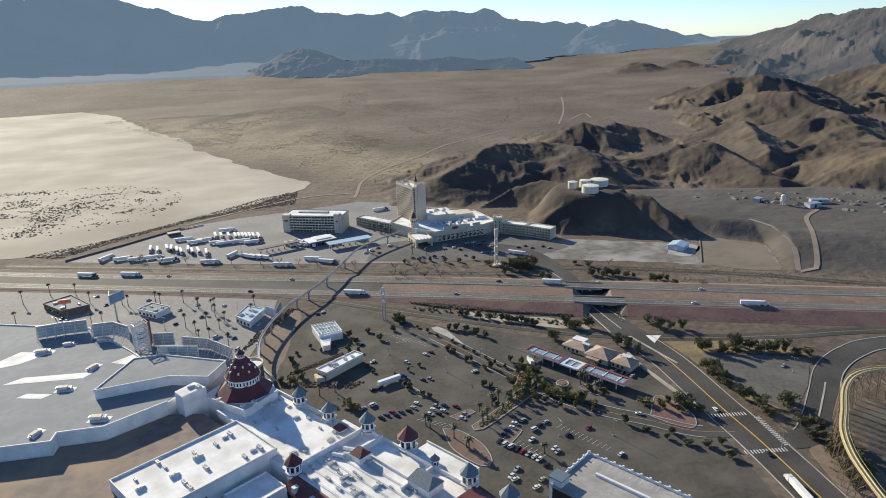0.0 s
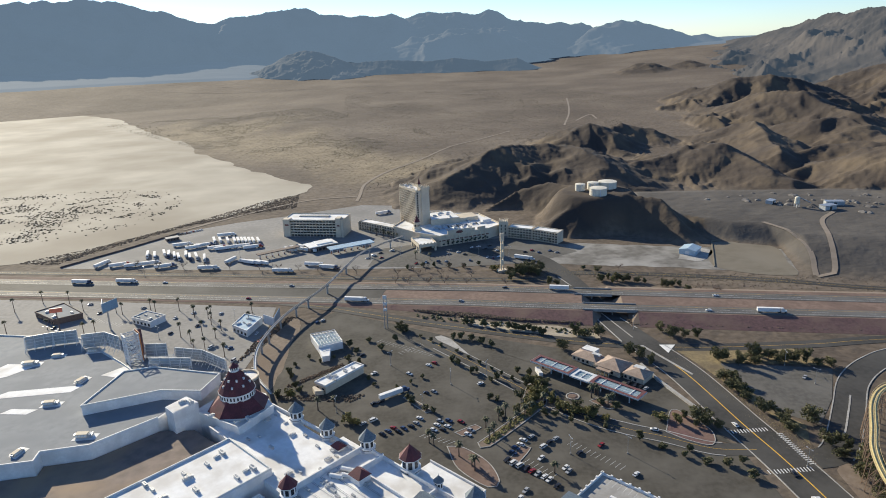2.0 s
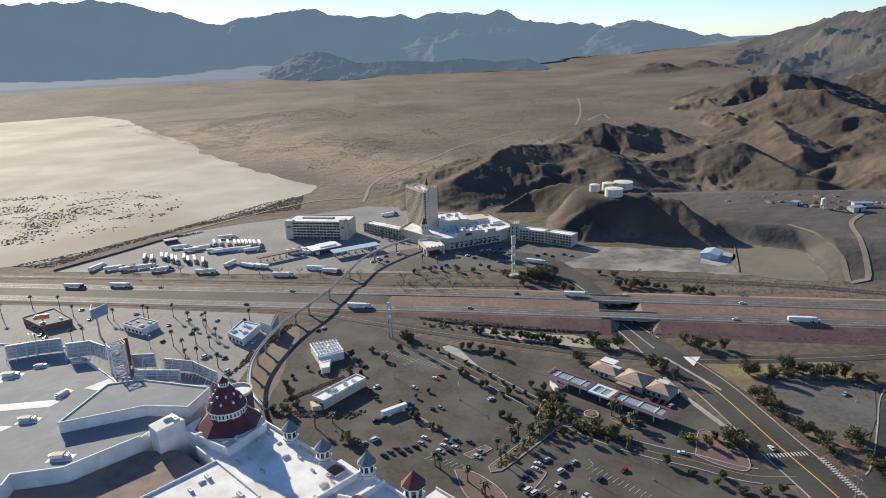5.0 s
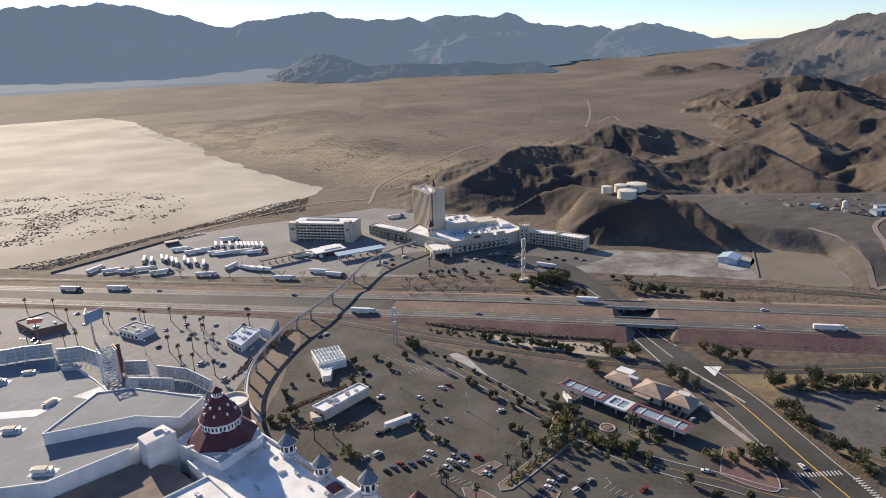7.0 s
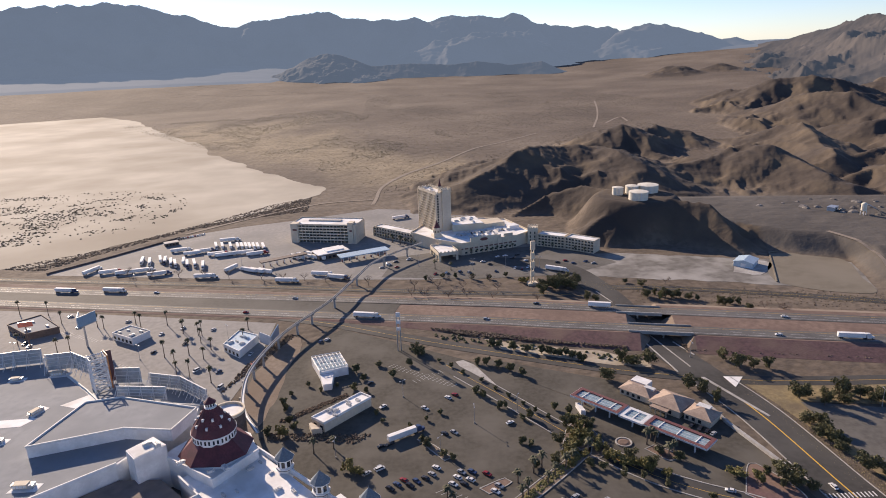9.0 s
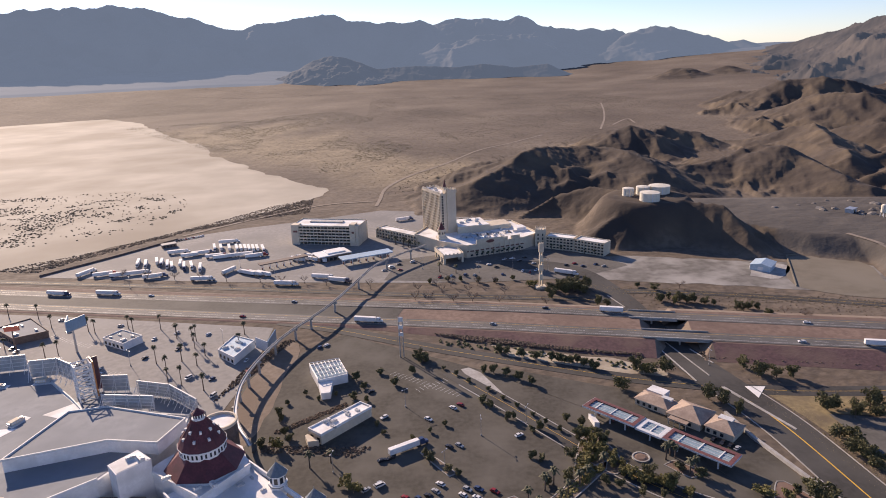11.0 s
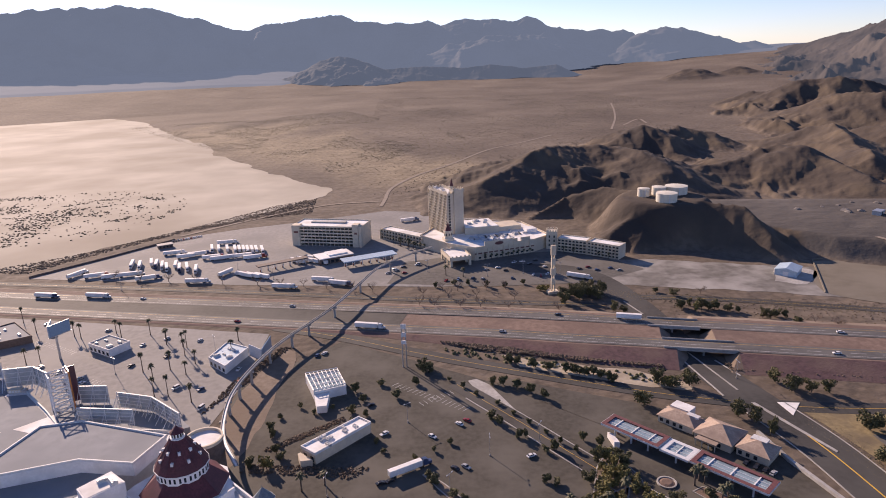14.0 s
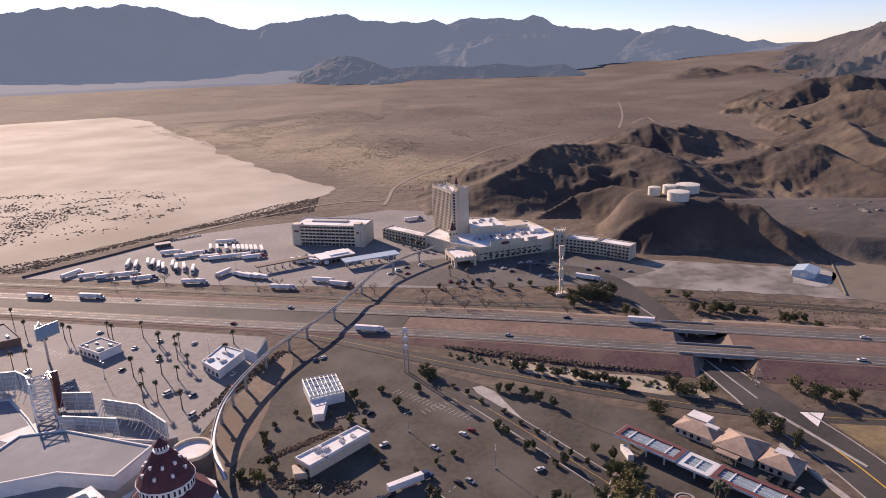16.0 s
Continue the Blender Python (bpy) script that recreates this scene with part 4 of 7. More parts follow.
def gravel_works():
    z = 14.9
    w = thing("gravel_plant", "pale grey aggregate silo on legs with a sloping conveyor", "silo", 424, 748, z, 20)
    for x in (-1.8, 1.8):
        for y in (-1.8, 1.8):
            part("leg", box(x - 0.25, x + 0.25, y - 0.25, y + 0.25, 0, 4), M_STEEL, w)
    part("bin", turned(bmesh.new(), 0, 0, [(0.6, 2.6), (2.7, 4.6), (2.7, 11.5), (1.2, 12.6)], 14), M_TANK, w)
    part("conveyor", rod(bmesh.new(), (1, 0, 11.8), (26, 3, 1.0), 0.7, 4), M_GALV, w)
    for x, y, rz, L, d, h in ((452, 734, 15, 16, 9, 5), (405, 770, 40, 12, 7, 4), (470, 752, -10, 20, 8, 4.5)):
        b = thing("works_shed", "low flat metal shed on the gravel works", "shed", x, y, z, rz, group="works sheds")
        part("wall", box(-L / 2, L / 2, -d / 2, d / 2, 0, h), M_SCREEN, b)
        part("roof", box(-L / 2 - 0.4, L / 2 + 0.4, -d / 2 - 0.4, d / 2 + 0.4, h, h + 0.3), M_GALV, b)
        part("door", box(-1.6, 1.6, -d / 2 - 0.06, -d / 2 - 0.005, 0, h - 1), M_DARK, b)


gravel_works()


def tank(x, y, r, h):
    z = float(terrain(np.array([x * 1.0]), np.array([y * 1.0]))[0][0]) - 1.5
    ob = thing("water_tank", "round cream water tank on the hilltop", "tank", x, y, z, 0, group="water tanks")
    part("shell", turned(bmesh.new(), 0, 0, [(r, 0), (r, h), (r + 0.15, h), (r + 0.15, h + 0.25)], 40), M_TANK, ob)
    part("roof", turned(bmesh.new(), 0, 0, [(r + 0.1, h + 0.25), (r * 0.5, h + 0.8), (0.3, h + 1.1)], 40), M_TANK, ob)
    part("ladder", box(-0.4, 0.4, -r - 0.35, -r - 0.05, 0.2, h + 0.5), M_STEEL, ob)


for a in ((197, 762, 9.8, 9.5), (217, 797, 11.0, 9.0), (199, 794, 7.0, 9.0), (182, 788, 5.8, 9.0)):
    tank(*a)


def build_signs():
    s = thing("casino_sign", "very tall white freeway sign tower with stacked panels", "sign", 68, 612, 0, 10)
    part("mast", box(-1.3, -0.5, -0.6, 0.6, 0, 36), M_CREAM, s)
    part("mast", box(0.7, 1.4, -0.6, 0.6, 0, 33), M_CREAM, s)
    for z0, z1, w in ((7, 12, 1.35), (14.5, 20, 1.7), (22.5, 28, 1.45), (30.5, 38, 1.8)):
        part("panel", box(-w, w + 0.2, -0.8, 0.8, z0, z1), M_CREAM, s)
    part("base", box(-4, 4, -3, 3, 0, 2.0), M_CREAM, s)
    p = thing("pylon_sign", "slim twin-post grey pylon sign with small stacked panels", "sign", -36, 492, 0, 0)
    for x in (-1.1, 1.1):
        part("post", turned(bmesh.new(), x, 0, [(0.4, 0), (0.34, 27.5)], 8), M_GALV, p)
    for z0, z1 in ((24.5, 27.5), (19.5, 22.0), (14.8, 17.0)):
        part("panel", box(-1.5, 1.5, -0.4, 0.4, z0, z1), M_STEEL, p)
    bw = paint("faded_blue_sign_face", (0.20, 0.33, 0.45))
    for x, y, base, top, ends, lab in ((-257, 513, 16.5, 24, ((-258, 508), (-263, 520), (-252, 521)), "tall pole billboard with two faded blue faces in a V"), (-125.5, 505, 3.5, 10.5, ((-123, 498), (-133, 506), (-123, 518)), "low billboard with grey faces in a V")):
        b = thing("billboard", lab, "billboard")
        part("pole", turned(bmesh.new(), x, y, [(0.75, 0), (0.6, base + 1)], 12), M_GALV, b)
        for k in (1, 2):
            f = part("face", wall_line([ends[0], ends[k]], 0.4, base, top, False), M_STEEL if k == 1 else bw, b)
            part("frame", wall_line([ends[0], ends[k]], 0.8, base - 0.5, base - 0.02, False), M_GALV, f)
        part("brace", wall_line([ends[1], (x, y), ends[2]], 0.4, base + 0.6, base + 1.0, False), M_GALV, b)
    red = paint("red_sign_face", (0.45, 0.09, 0.06))
    r = thing("restaurant_sign", "small red roadside sign on a tall brown pole", "sign", -292, 505, 0, 15)
    part("pole", turned(bmesh.new(), 0, 0, [(0.5, 0), (0.4, 21)], 8), M_BRICK, r)
    part("panel", box(-4.5, 4.5, -0.5, 0.5, 20, 23.5), red, r)


build_signs()


def build_monorail():
    pts = [(-28, 716, 9), (-50, 690, 9), (-70, 658, 9), (-80, 621, 9), (-92, 572, 9), (-103, 541, 9), (-111, 522, 9), (-118, 499, 9), (-122.5, 474, 9), (-124, 449, 9), (-121, 427, 9), (-114, 404, 9.5), (-100, 380, 10.5)]
    line = smooth_line(pts, 4.0)
    m = thing("monorail_guideway", "narrow elevated pale concrete monorail guideway curving over the freeway", "monorail")
    for o in (-1.0, 0.55):
        part("beam", strip(line, o, o + 0.36, 0.55, 1.0), M_CONC, m)
    part("walkway", strip(line, -0.5, 0.5, 0.05, 0.3), M_GALV, m)
    for x, y in ((-42, 700), (-62, 672), (-81, 623), (-92, 571), (-104, 541), (-111, 523), (-119, 500), (-122.5, 474), (-124, 457), (-124, 440), (-120, 420)):
        pr = part("pier", turned(bmesh.new(), x, y, [(0.9, 0), (0.75, 7.3)], 10), M_CONC, m)
        part("crosshead", box(x - 1.7, x + 1.7, y - 0.7, y + 0.7, 7.3, 8.4), M_CONC, pr)


build_monorail()


# ---- shopping mall and casino in front ----
def mall_unit(x, y, z, rz, sc):
    u = thing("rooftop_unit", "long cream rooftop air handler with dark louvres on white patch", "air conditioner", x, y, z, rz, group="mall rooftop units")
    u.matrix_basis = pose(x, y, z, 0, 0, rz) @ Matrix.Scale(sc, 4)
    part("roof_pad", prism([(-5.6, -3.6), (6.2, -3.2), (6.6, 2.2), (-4.4, 3.0)], 0.04, 0.1), M_WROOF, u, "white membrane patch")
    part("curb", box(-4.0, 4.0, -1.5, 1.5, 0.1, 0.55), M_GALV, u)
    b = part("body", box(-4.1, 1.9, -1.6, 1.6, 0.55, 2.3), M_CREAM, u)
    for k in range(4):
        part("louvre", box(-3.9 + 1.45 * k, -2.75 + 1.45 * k, -1.66, -1.6, 0.8, 1.9), M_STEEL, b)
    part("condenser", box(1.95, 4.0, -1.4, 1.4, 0.55, 1.75), M_GALV, u)
    for yy in (-0.65, 0.65):
        part("fan", turned(bmesh.new(), 3.0, yy, [(0.55, 1.75), (0.55, 1.95), (0.42, 1.95), (0.42, 1.8)], 12), M_STEEL, u)
    part("hood", box(-4.9, -4.15, -1.1, 1.1, 0.8, 1.9), M_GALV, u)


def build_mall():
    m = thing("shopping_mall", "huge low mall with grey membrane roofs and white parapet walls", "mall", *MALL_SHIFT)
    low = [(-520, 300), (-232, 313), (-206, 317), (-207, 325), (-184, 329), (-158, 353), (-150, 372), (-136, 392), (-138, 404), (-193, 409), (-208, 424), (-255, 466), (-330, 480), (-520, 460)]
    part("wall", prism(low, -4.2, 13.0), M_WHITE, m)
    part("roof", prism([(-519, 301), (-232, 314), (-207, 318), (-208, 326), (-184.5, 330), (-159, 354), (-151, 372), (-137, 392), (-139, 403), (-193, 408), (-208.5, 423), (-255, 465), (-330, 479), (-519, 459)], 13.0, 13.2), M_GROOF, m, "grey roof membrane")
    part("front_parapet", wall_line([(-520, 300), (-232, 313), (-206, 317), (-207, 325), (-184, 329), (-158, 353)], 0.7, 12.5, 14.4, closed=False), M_WHITE, m)
    part("back_parapet", wall_line([(-138, 404), (-193, 409), (-208, 424), (-255, 466), (-330, 480)], 0.6, 12.6, 14.0, closed=False), M_PARAPET, m)
    up = [(-202, 360), (-163, 374), (-139, 371), (-134, 391), (-178, 404), (-195, 400)]
    h = part("upper_wall", prism(up, 13.2, 19.0), M_WHITE, m)
    part("upper_roof", prism([(-201, 361), (-163, 374.8), (-139.6, 372), (-134.8, 390.4), (-178, 403.4), (-194.6, 399.4)], 19.0, 19.15), M_GROOF, h)
    part("upper_parapet", wall_line(up, 0.6, 18.8, 19.8), M_PARAPET, h)
    part("roof_patch", prism([(-270, 383), (-223, 388), (-219, 396), (-262, 392)], 13.2, 13.28), M_WROOF, m, "white patched roof strip")
    part("roof_patch", prism([(-214, 408), (-196, 402), (-192, 408), (-202, 421)], 13.2, 13.27), M_WROOF, m, "white patched roof")
    part("roof_patch", prism([(-300, 400), (-275, 412), (-262, 428), (-285, 430)], 13.2, 13.26), M_WROOF, m, "white patched roof")
    part("roof_patch", prism([(-252, 366), (-236, 364), (-232, 369), (-248, 371)], 13.2, 13.265), M_WROOF, m, "white patched roof")
    b = part("corner_block", prism([(-154, 356), (-147, 349), (-137, 360), (-146, 367)], -4.2, 18.5), M_WHITE, m)
    part("block_roof", prism([(-153.2, 356), (-147, 349.8), (-137.8, 360), (-146, 366.2)], 18.5, 18.65), M_WROOF, b)
    for k, (x, y, rz, sc) in enumerate(((-264.9, 420.7, 8, 1.1), (-219.5, 394.6, 70, 0.9), (-223.7, 367.3, 4, 1.0), (-187.1, 331.3, 2, 1.05), (-215, 318.5, 75, 0.8), (-253, 432, 10, 0.8), (-231, 437, 8, 1.0))):
        mall_unit(x, y, 17.2, rz, sc)
    units([(-146, 360), (-141, 359)], 18.65, 45, 0.9, MALL_SHIFT)

    # framed sign screens on the roof, seen from behind
    def screen(pts, z0, z1, label):
        s = thing("sign_screen", label, "sign frame", *MALL_SHIFT, group="sign screens")
        for (x0, y0), (x1, y1) in zip(pts, pts[1:]):
            a, b2 = Vector((x0, y0)), Vector((x1, y1))
            L, ang = (b2 - a).length, math.atan2(y1 - y0, x1 - x0)
            M = Matrix.Translation((x0, y0, 0)) @ Matrix.Rotation(ang, 4, "Z")
            part("panel", box(0, L, 0.0, 0.3, z0 + 0.8, z1, M), M_SCREEN, s)
            for k in range(5):
                z = z0 + 0.6 + (z1 - z0 - 0.9) * k / 4
                part("rail", box(0, L, -0.32, -0.02, z, z + 0.28, M), M_STEEL, s)
            n = max(2, int(L / 5.5))
            for k in range(n + 1):
                x = L * k / n
                part("post", rod(bmesh.new(), M @ Vector((x, -0.5, z0)), M @ Vector((x, -0.5, z1 + 0.3)), 0.2), M_STEEL, s)
                part("brace", rod(bmesh.new(), M @ Vector((x, -6.0, z0)), M @ Vector((x, -0.5, z1 - 1.5)), 0.16), M_STEEL, s)
                part("brace", rod(bmesh.new(), M @ Vector((x, -3.0, z0)), M @ Vector((x, -0.5, z0 + 4)), 0.13), M_STEEL, s)

    screen([(-284, 451), (-268, 457), (-253, 460)], 13.2, 23, "curved grey sign screen braced by white struts")
    screen([(-244, 449), (-230, 452), (-216, 443)], 13.2, 24, "angled grey sign screen braced by white struts")
    screen([(-194, 431), (-180, 431)], 13.2, 23, "short grey sign screen braced by white struts")
    screen([(-183, 410), (-156, 407.5)], 15.0, 23, "wide grey sign screen braced by white struts")
    screen([(-173, 427), (-154, 422), (-134, 406)], 13.2, 21.5, "long angled sign screen braced by white struts")
    part("rear_deck", prism([(-208, 424), (-193, 409), (-138, 404), (-131, 408), (-152, 430), (-196, 438)], -4.2, 13.1), M_GROOF, m)

    t = thing("lattice_tower", "white steel lattice tower carrying a bright orange sign", "tower", -199.5 + MALL_SHIFT.x, 424.5 + MALL_SHIFT.y, 13.2 + MALL_SHIFT.z, 40)
    for x in (-3.9, 3.9):
        for y in (-3.9, 3.9):
            part("leg", rod(bmesh.new(), (x, y, 0), (x, y, 20.6), 0.42), M_STEEL, t)
    for k in range(6):
        z = 3.4 * k
        for (x0, y0), (x1, y1) in (((-3.9, -3.9), (3.9, -3.9)), ((3.9, -3.9), (3.9, 3.9)), ((3.9, 3.9), (-3.9, 3.9)), ((-3.9, 3.9), (-3.9, -3.9))):
            part("ring", rod(bmesh.new(), (x0, y0, z + 3.0), (x1, y1, z + 3.0), 0.3), M_STEEL, t)
            part("diagonal", rod(bmesh.new(), (x0, y0, z), (x1, y1, z + 3.0), 0.24), M_STEEL, t)
            part("diagonal", rod(bmesh.new(), (x1, y1, z), (x0, y0, z + 3.0), 0.24), M_STEEL, t)
    org = paint("orange_sign_face", (0.55, 0.20, 0.06))
    part("sign", box(4.6, 5.1, -4, 5, 1, 21), org, t, "orange and dark sign face")
    part("sign_edge", box(5.1, 8.6, 4.6, 5, 1, 20), paint("purple_sign_edge", (0.12, 0.05, 0.07)), t)
    y = thing("service_yard", "brown raised service yard between the white walls", "yard", *MALL_SHIFT, kind="structure")
    part("terrace", prism([(-300, 200), (-520, 299), (-232, 312.4), (-205.4, 316.4), (-206.4, 324.4), (-183.6, 328.4), (-157.4, 352.4), (-138, 352), (-111, 327.6), (-159.6, 278), (-150, 230), (-190, 190)], -4.2, 5.5), M_DIRTYARD, y)


M_DIRTYARD = material("dusty_brown_yard", (0.17, 0.135, 0.115), (0.24, 0.19, 0.16), 0.15, 0.9, c3=(0.33, 0.24, 0.16), big=0.03)
build_mall()


def turret(parent, x, y, z0, h, r, roofmat, rlabel):
    """Small octagonal cupola: drum, gallery, windows, pointed roof."""
    d = part("turret", turned(bmesh.new(), x, y, [(r, z0), (r, z0 + h * 0.5), (r * 1.12, z0 + h * 0.52), (r * 1.12, z0 + h * 0.58), (r * 0.92, z0 + h * 0.6), (r * 0.92, z0 + h)], 8, math.pi / 8), M_WHITE, parent)
    part("cornice", turned(bmesh.new(), x, y, [(r * 1.06, z0 + h), (r * 1.22, z0 + h + 0.3), (r * 1.22, z0 + h + 0.55)], 8, math.pi / 8), M_WHITE, d)
    part("roof", turned(bmesh.new(), x, y, [(r * 1.2, z0 + h + 0.55), (r * 0.55, z0 + h + 0.55 + r * 0.75), (0.12, z0 + h + 0.55 + r * 1.35), (0.03, z0 + h + r * 1.35 + 1.6)], 8, math.pi / 8), roofmat, d, rlabel)
    part("railing", turned(bmesh.new(), x, y, [(r * 1.14, z0 + h * 0.5), (r * 1.14, z0 + h * 0.5 + 0.25)], 8, math.pi / 8), M_DARK, d)
    hw = h * 0.3
    pm = pane_mesh(r * 0.42, hw, 0.12)
    ap = r * 0.92 * math.cos(math.pi / 8)
    mats = []
    for k in range(8):
        a = k * math.pi / 4
        mats.append(pose(x + ap * math.cos(a), y + ap * math.sin(a), z0 + h * 0.63, 0, 0, math.degrees(a) + 90))
    pieces(d, pm, "window", mats)


def build_casino():
    R0 = Matrix.Translation((-110, 327, 0)) @ Matrix.Rotation(radians(-45), 4, "Z")
    hall = thing("white_hall", "long white windowless hall with a bright white roof", "hall", -110, 327, 0, -45)
    part("wall", box(0, 40, -69, 0, 0, 14.2), M_WHITE, hall)
    part("roof", box(0.6, 39.4, -68.4, -0.6, 14.2, 14.4), M_WROOF, hall, "white roof membrane")
    part("parapet", wall_line([(0.3, -68.7), (39.7, -68.7), (39.7, -0.3), (0.3, -0.3)], 0.6, 14.2, 15.4), M_PARAPET, hall)
    # flat dark panel whose colour stands for the shade of a hollow
    part("recess_shade", box(40.0, 40.12, -66, -40, 5, 9), M_DARK, hall)
    for k in range(5):
        part("frame_panel", box(40.12, 40.2, -65 + 5 * k, -61.5 + 5 * k, 5.6, 8.4), M_WHITE, hall)
    units([(-146, 278), (-141, 271), (-140, 291), (-135, 287), (-128, 280), (-121, 274), (-124, 298), (-121, 294), (-114, 285), (-115, 305), (-112, 311), (-110, 314), (-97, 293), (-94, 298), (-91, 300), (-117, 270)], 14.4, -45, 0.72)

    c = thing("casino_hall", "sprawling white Victorian-style casino with flat white roofs and turrets", "casino", -110, 327, 0, -45)
    part("wall", box(40.1, 175, -5, 44, 0, 11), M_WHITE, c)
    part("roof", box(40.7, 174.4, -4.4, 43.4, 11, 11.2), M_WROOF, c, "white stained roof membrane")
    part("low_wing", box(44, 62, -34, -10.2, 0, 7.5), M_WHITE, c)
    part("low_roof", box(44.6, 61.4, -33.4, -10.8, 7.5, 7.65), M_WROOF, c)
    part("low_parapet", wall_line([(44.3, -33.7), (61.7, -33.7), (61.7, -10.5), (44.3, -10.5)], 0.6, 7.5, 8.6), M_WHITE, c)
    part("link_wall", box(-22, 40, 0.1, 36, 0, 10), M_WHITE, c)
    part("link_roof", box(-21.4, 57, 0.7, 35.4, 11.2, 11.4), M_WROOF, c)
    part("link_base", box(-22, 40.05, 0.12, 36, 10, 11.2), M_WHITE, c)
    for x0, y0, x1, y1, h in ((-22, 36, 60, 40, 13.2), (58.5, -3, 58.5, 44, 14.5), (60, 44, 175, 44, 13.5), (-22, 0.4, 40, 0.4, 12.8), (72, 30, 72, 44, 14.5), (72, 30, 108, 30, 12.8), (110, 22, 110, 44, 13.5)):
        part("parapet", wall_line([(x0, y0), (x1, y1)], 0.8, 10.8, h, False), M_WHITE, c)
    # mansard along the near front
    bm = bmesh.new()
    vs = [bm.verts.new(p) for p in ((60, -10.4, 5), (175, -10.4, 5), (175, -5.5, 12.2), (60, -5.5, 12.2), (60, -4.4, 12.2), (175, -4.4, 12.2), (175, -4.4, 11.2), (60, -4.4, 11.2))]
    for f in ((0, 1, 2, 3), (3, 2, 5, 4), (4, 5, 6, 7)):
        bm.faces.new([vs[k] for k in f])
    mans = part("mansard_roof", bm, M_MAROON, c, "dark red mansard roof with dormers")
    for k in range(8):
        part("dormer", box(66 + 13 * k, 68.5 + 13 * k, -10.2, -6.5, 7, 10), M_WHITE, mans)
    for x, y, z0, h, r, mt, lab in ((7.8, 37, 8, 9.5, 3.7, M_SLATE, "blue-grey pointed roof"), (34.6, 38, 8, 9.5, 3.7, M_SLATE, "blue-grey pointed roof"), (60, 44.5, 8, 10, 3.9, M_SLATE, "blue-grey pointed roof"),
                                   (88, 48, 5, 13, 4.8, M_MAROON, "dark red and slate pointed roof"), (131, 46.5, 7, 10.5, 4.0, M_SLATE, "blue-grey pointed roof"), (155, 46.7, 7, 10.5, 4.0, M_SLATE, "blue-grey pointed roof"),
                                   (59.5, -3.5, 7, 10, 3.9, M_MAROON, "dark red pointed roof"), (108, 47, 7, 7, 2.2, M_SLATE, "blue-grey pointed roof")):
        turret(c, x, y, z0, h, r, mt, lab)
    # front terrace and gabled roofs
    part("terrace_wall", box(90, 126, 44.1, 60, 0, 9.5), M_WHITE, c)
    part("terrace_roof", box(90.6, 125.4, 44.6, 59.4, 9.5, 9.65), M_WROOF, c)
    part("terrace_parapet", wall_line([(90.2, 59.8), (125.8, 59.8), (125.8, 44.6)], 0.6, 9.5, 10.8, False), M_WHITE, c)

    def gable(x0, x1, y0, y1, z0, ze, zr, mt):
        g = part("gable_wall", box(x0, x1, y0, y1, z0, ze), M_WHITE, c)
        bm = bmesh.new()
        ym, o = (y0 + y1) / 2, 0.5
        v = [bm.verts.new(p) for p in ((x0 - o, y0 - o, ze), (x1 + o, y0 - o, ze), (x1 + o, y1 + o, ze), (x0 - o, y1 + o, ze), (x0 + 2, ym, zr), (x1 - 2, ym, zr))]
        for f in ((0, 1, 5, 4), (2, 3, 4, 5), (0, 4, 3), (1, 2, 5), (3, 2, 1, 0)):
            bm.faces.new([v[k] for k in f])
        part("gable_roof", bm, mt, g)

    gable(110, 124, 26, 36, 11.2, 15.5, 20, M_SLATE)
    gable(72.6, 80, 22, 29, 11.2, 15.0, 18.5, M_MAROON)
    gable(44, 50, 33, 38, 11.2, 12.6, 15, M_MAROON)
    gable(136, 150, 6, 44, 11.2, 13.5, 17.5, M_MAROON)
    # plant along the roof
    rnd = random.Random(5)

    def wl(x, y):
        v = R0 @ Vector((x, y, 0))
        return (v.x, v.y)
    units([wl(64 + 4.6 * k, 14 - 1.1 * k) for k in range(13)], 11.2, -45, 0.7)
    units([wl(rnd.uniform(62, 130), rnd.uniform(-2, 28)) for k in range(34)], 11.2, -45, 0.55)
    units([wl(rnd.uniform(-18, 52), rnd.uniform(3, 33)) for k in range(14)], 11.4, -45, 0.55)
    units([wl(44 + rnd.uniform(0, 12), rnd.uniform(4, 30)) for k in range(5)], 11.4, -45, 0.6)
    for k, (x, y) in enumerate(((66, 26), (70, 23), (66, 19))):
        tk = thing("roof_tank", "long white tank lying on the casino roof", "tank", *wl(x, y), 11.2, -20)
        part("shell", rod(bmesh.new(), (-3.2, 0, 1.3), (3.2, 0, 1.3), 1.05, 14), M_WHITE, tk)
        part("cradle", box(-2.4, -1.8, -0.9, 0.9, 0, 0.7), M_GALV, tk)
        part("cradle", box(1.8, 2.4, -0.9, 0.9, 0, 0.7), M_GALV, tk)
    for k in range(6):
        y = -1 + 5 * k
        pr = single("roof_pipe", rod(rod(bmesh.new(), (60, 0, 0.35), (128, 0, 0.35), 0.16), (60, 0.8, 0.3), (128, 0.8, 0.3), 0.1), M_GALV, "thin metal conduit run along the white roof", "pipe", *wl(0, y), 11.2, -45, group="roof pipes")

    r = thing("rotunda", "octagonal white rotunda with a tall dark red tent roof and cupola", "rotunda", -115 + MALL_SHIFT.x * 0.6, 363 + MALL_SHIFT.y * 0.6, 1.5, 0)
    part("podium", prism([(-22, 2), (-24, -4), (6, -24), (20, -2), (12, 14), (-8, 24), (-16, 12)], -1.6, 13.5), M_WHITE, r)
    part("podium_roof", prism([(-21.4, 2), (-23, -4), (6, -23.2), (19.3, -2), (11.6, 13.4), (-8, 23), (-15.4, 12)], 13.5, 13.65), M_WROOF, r)
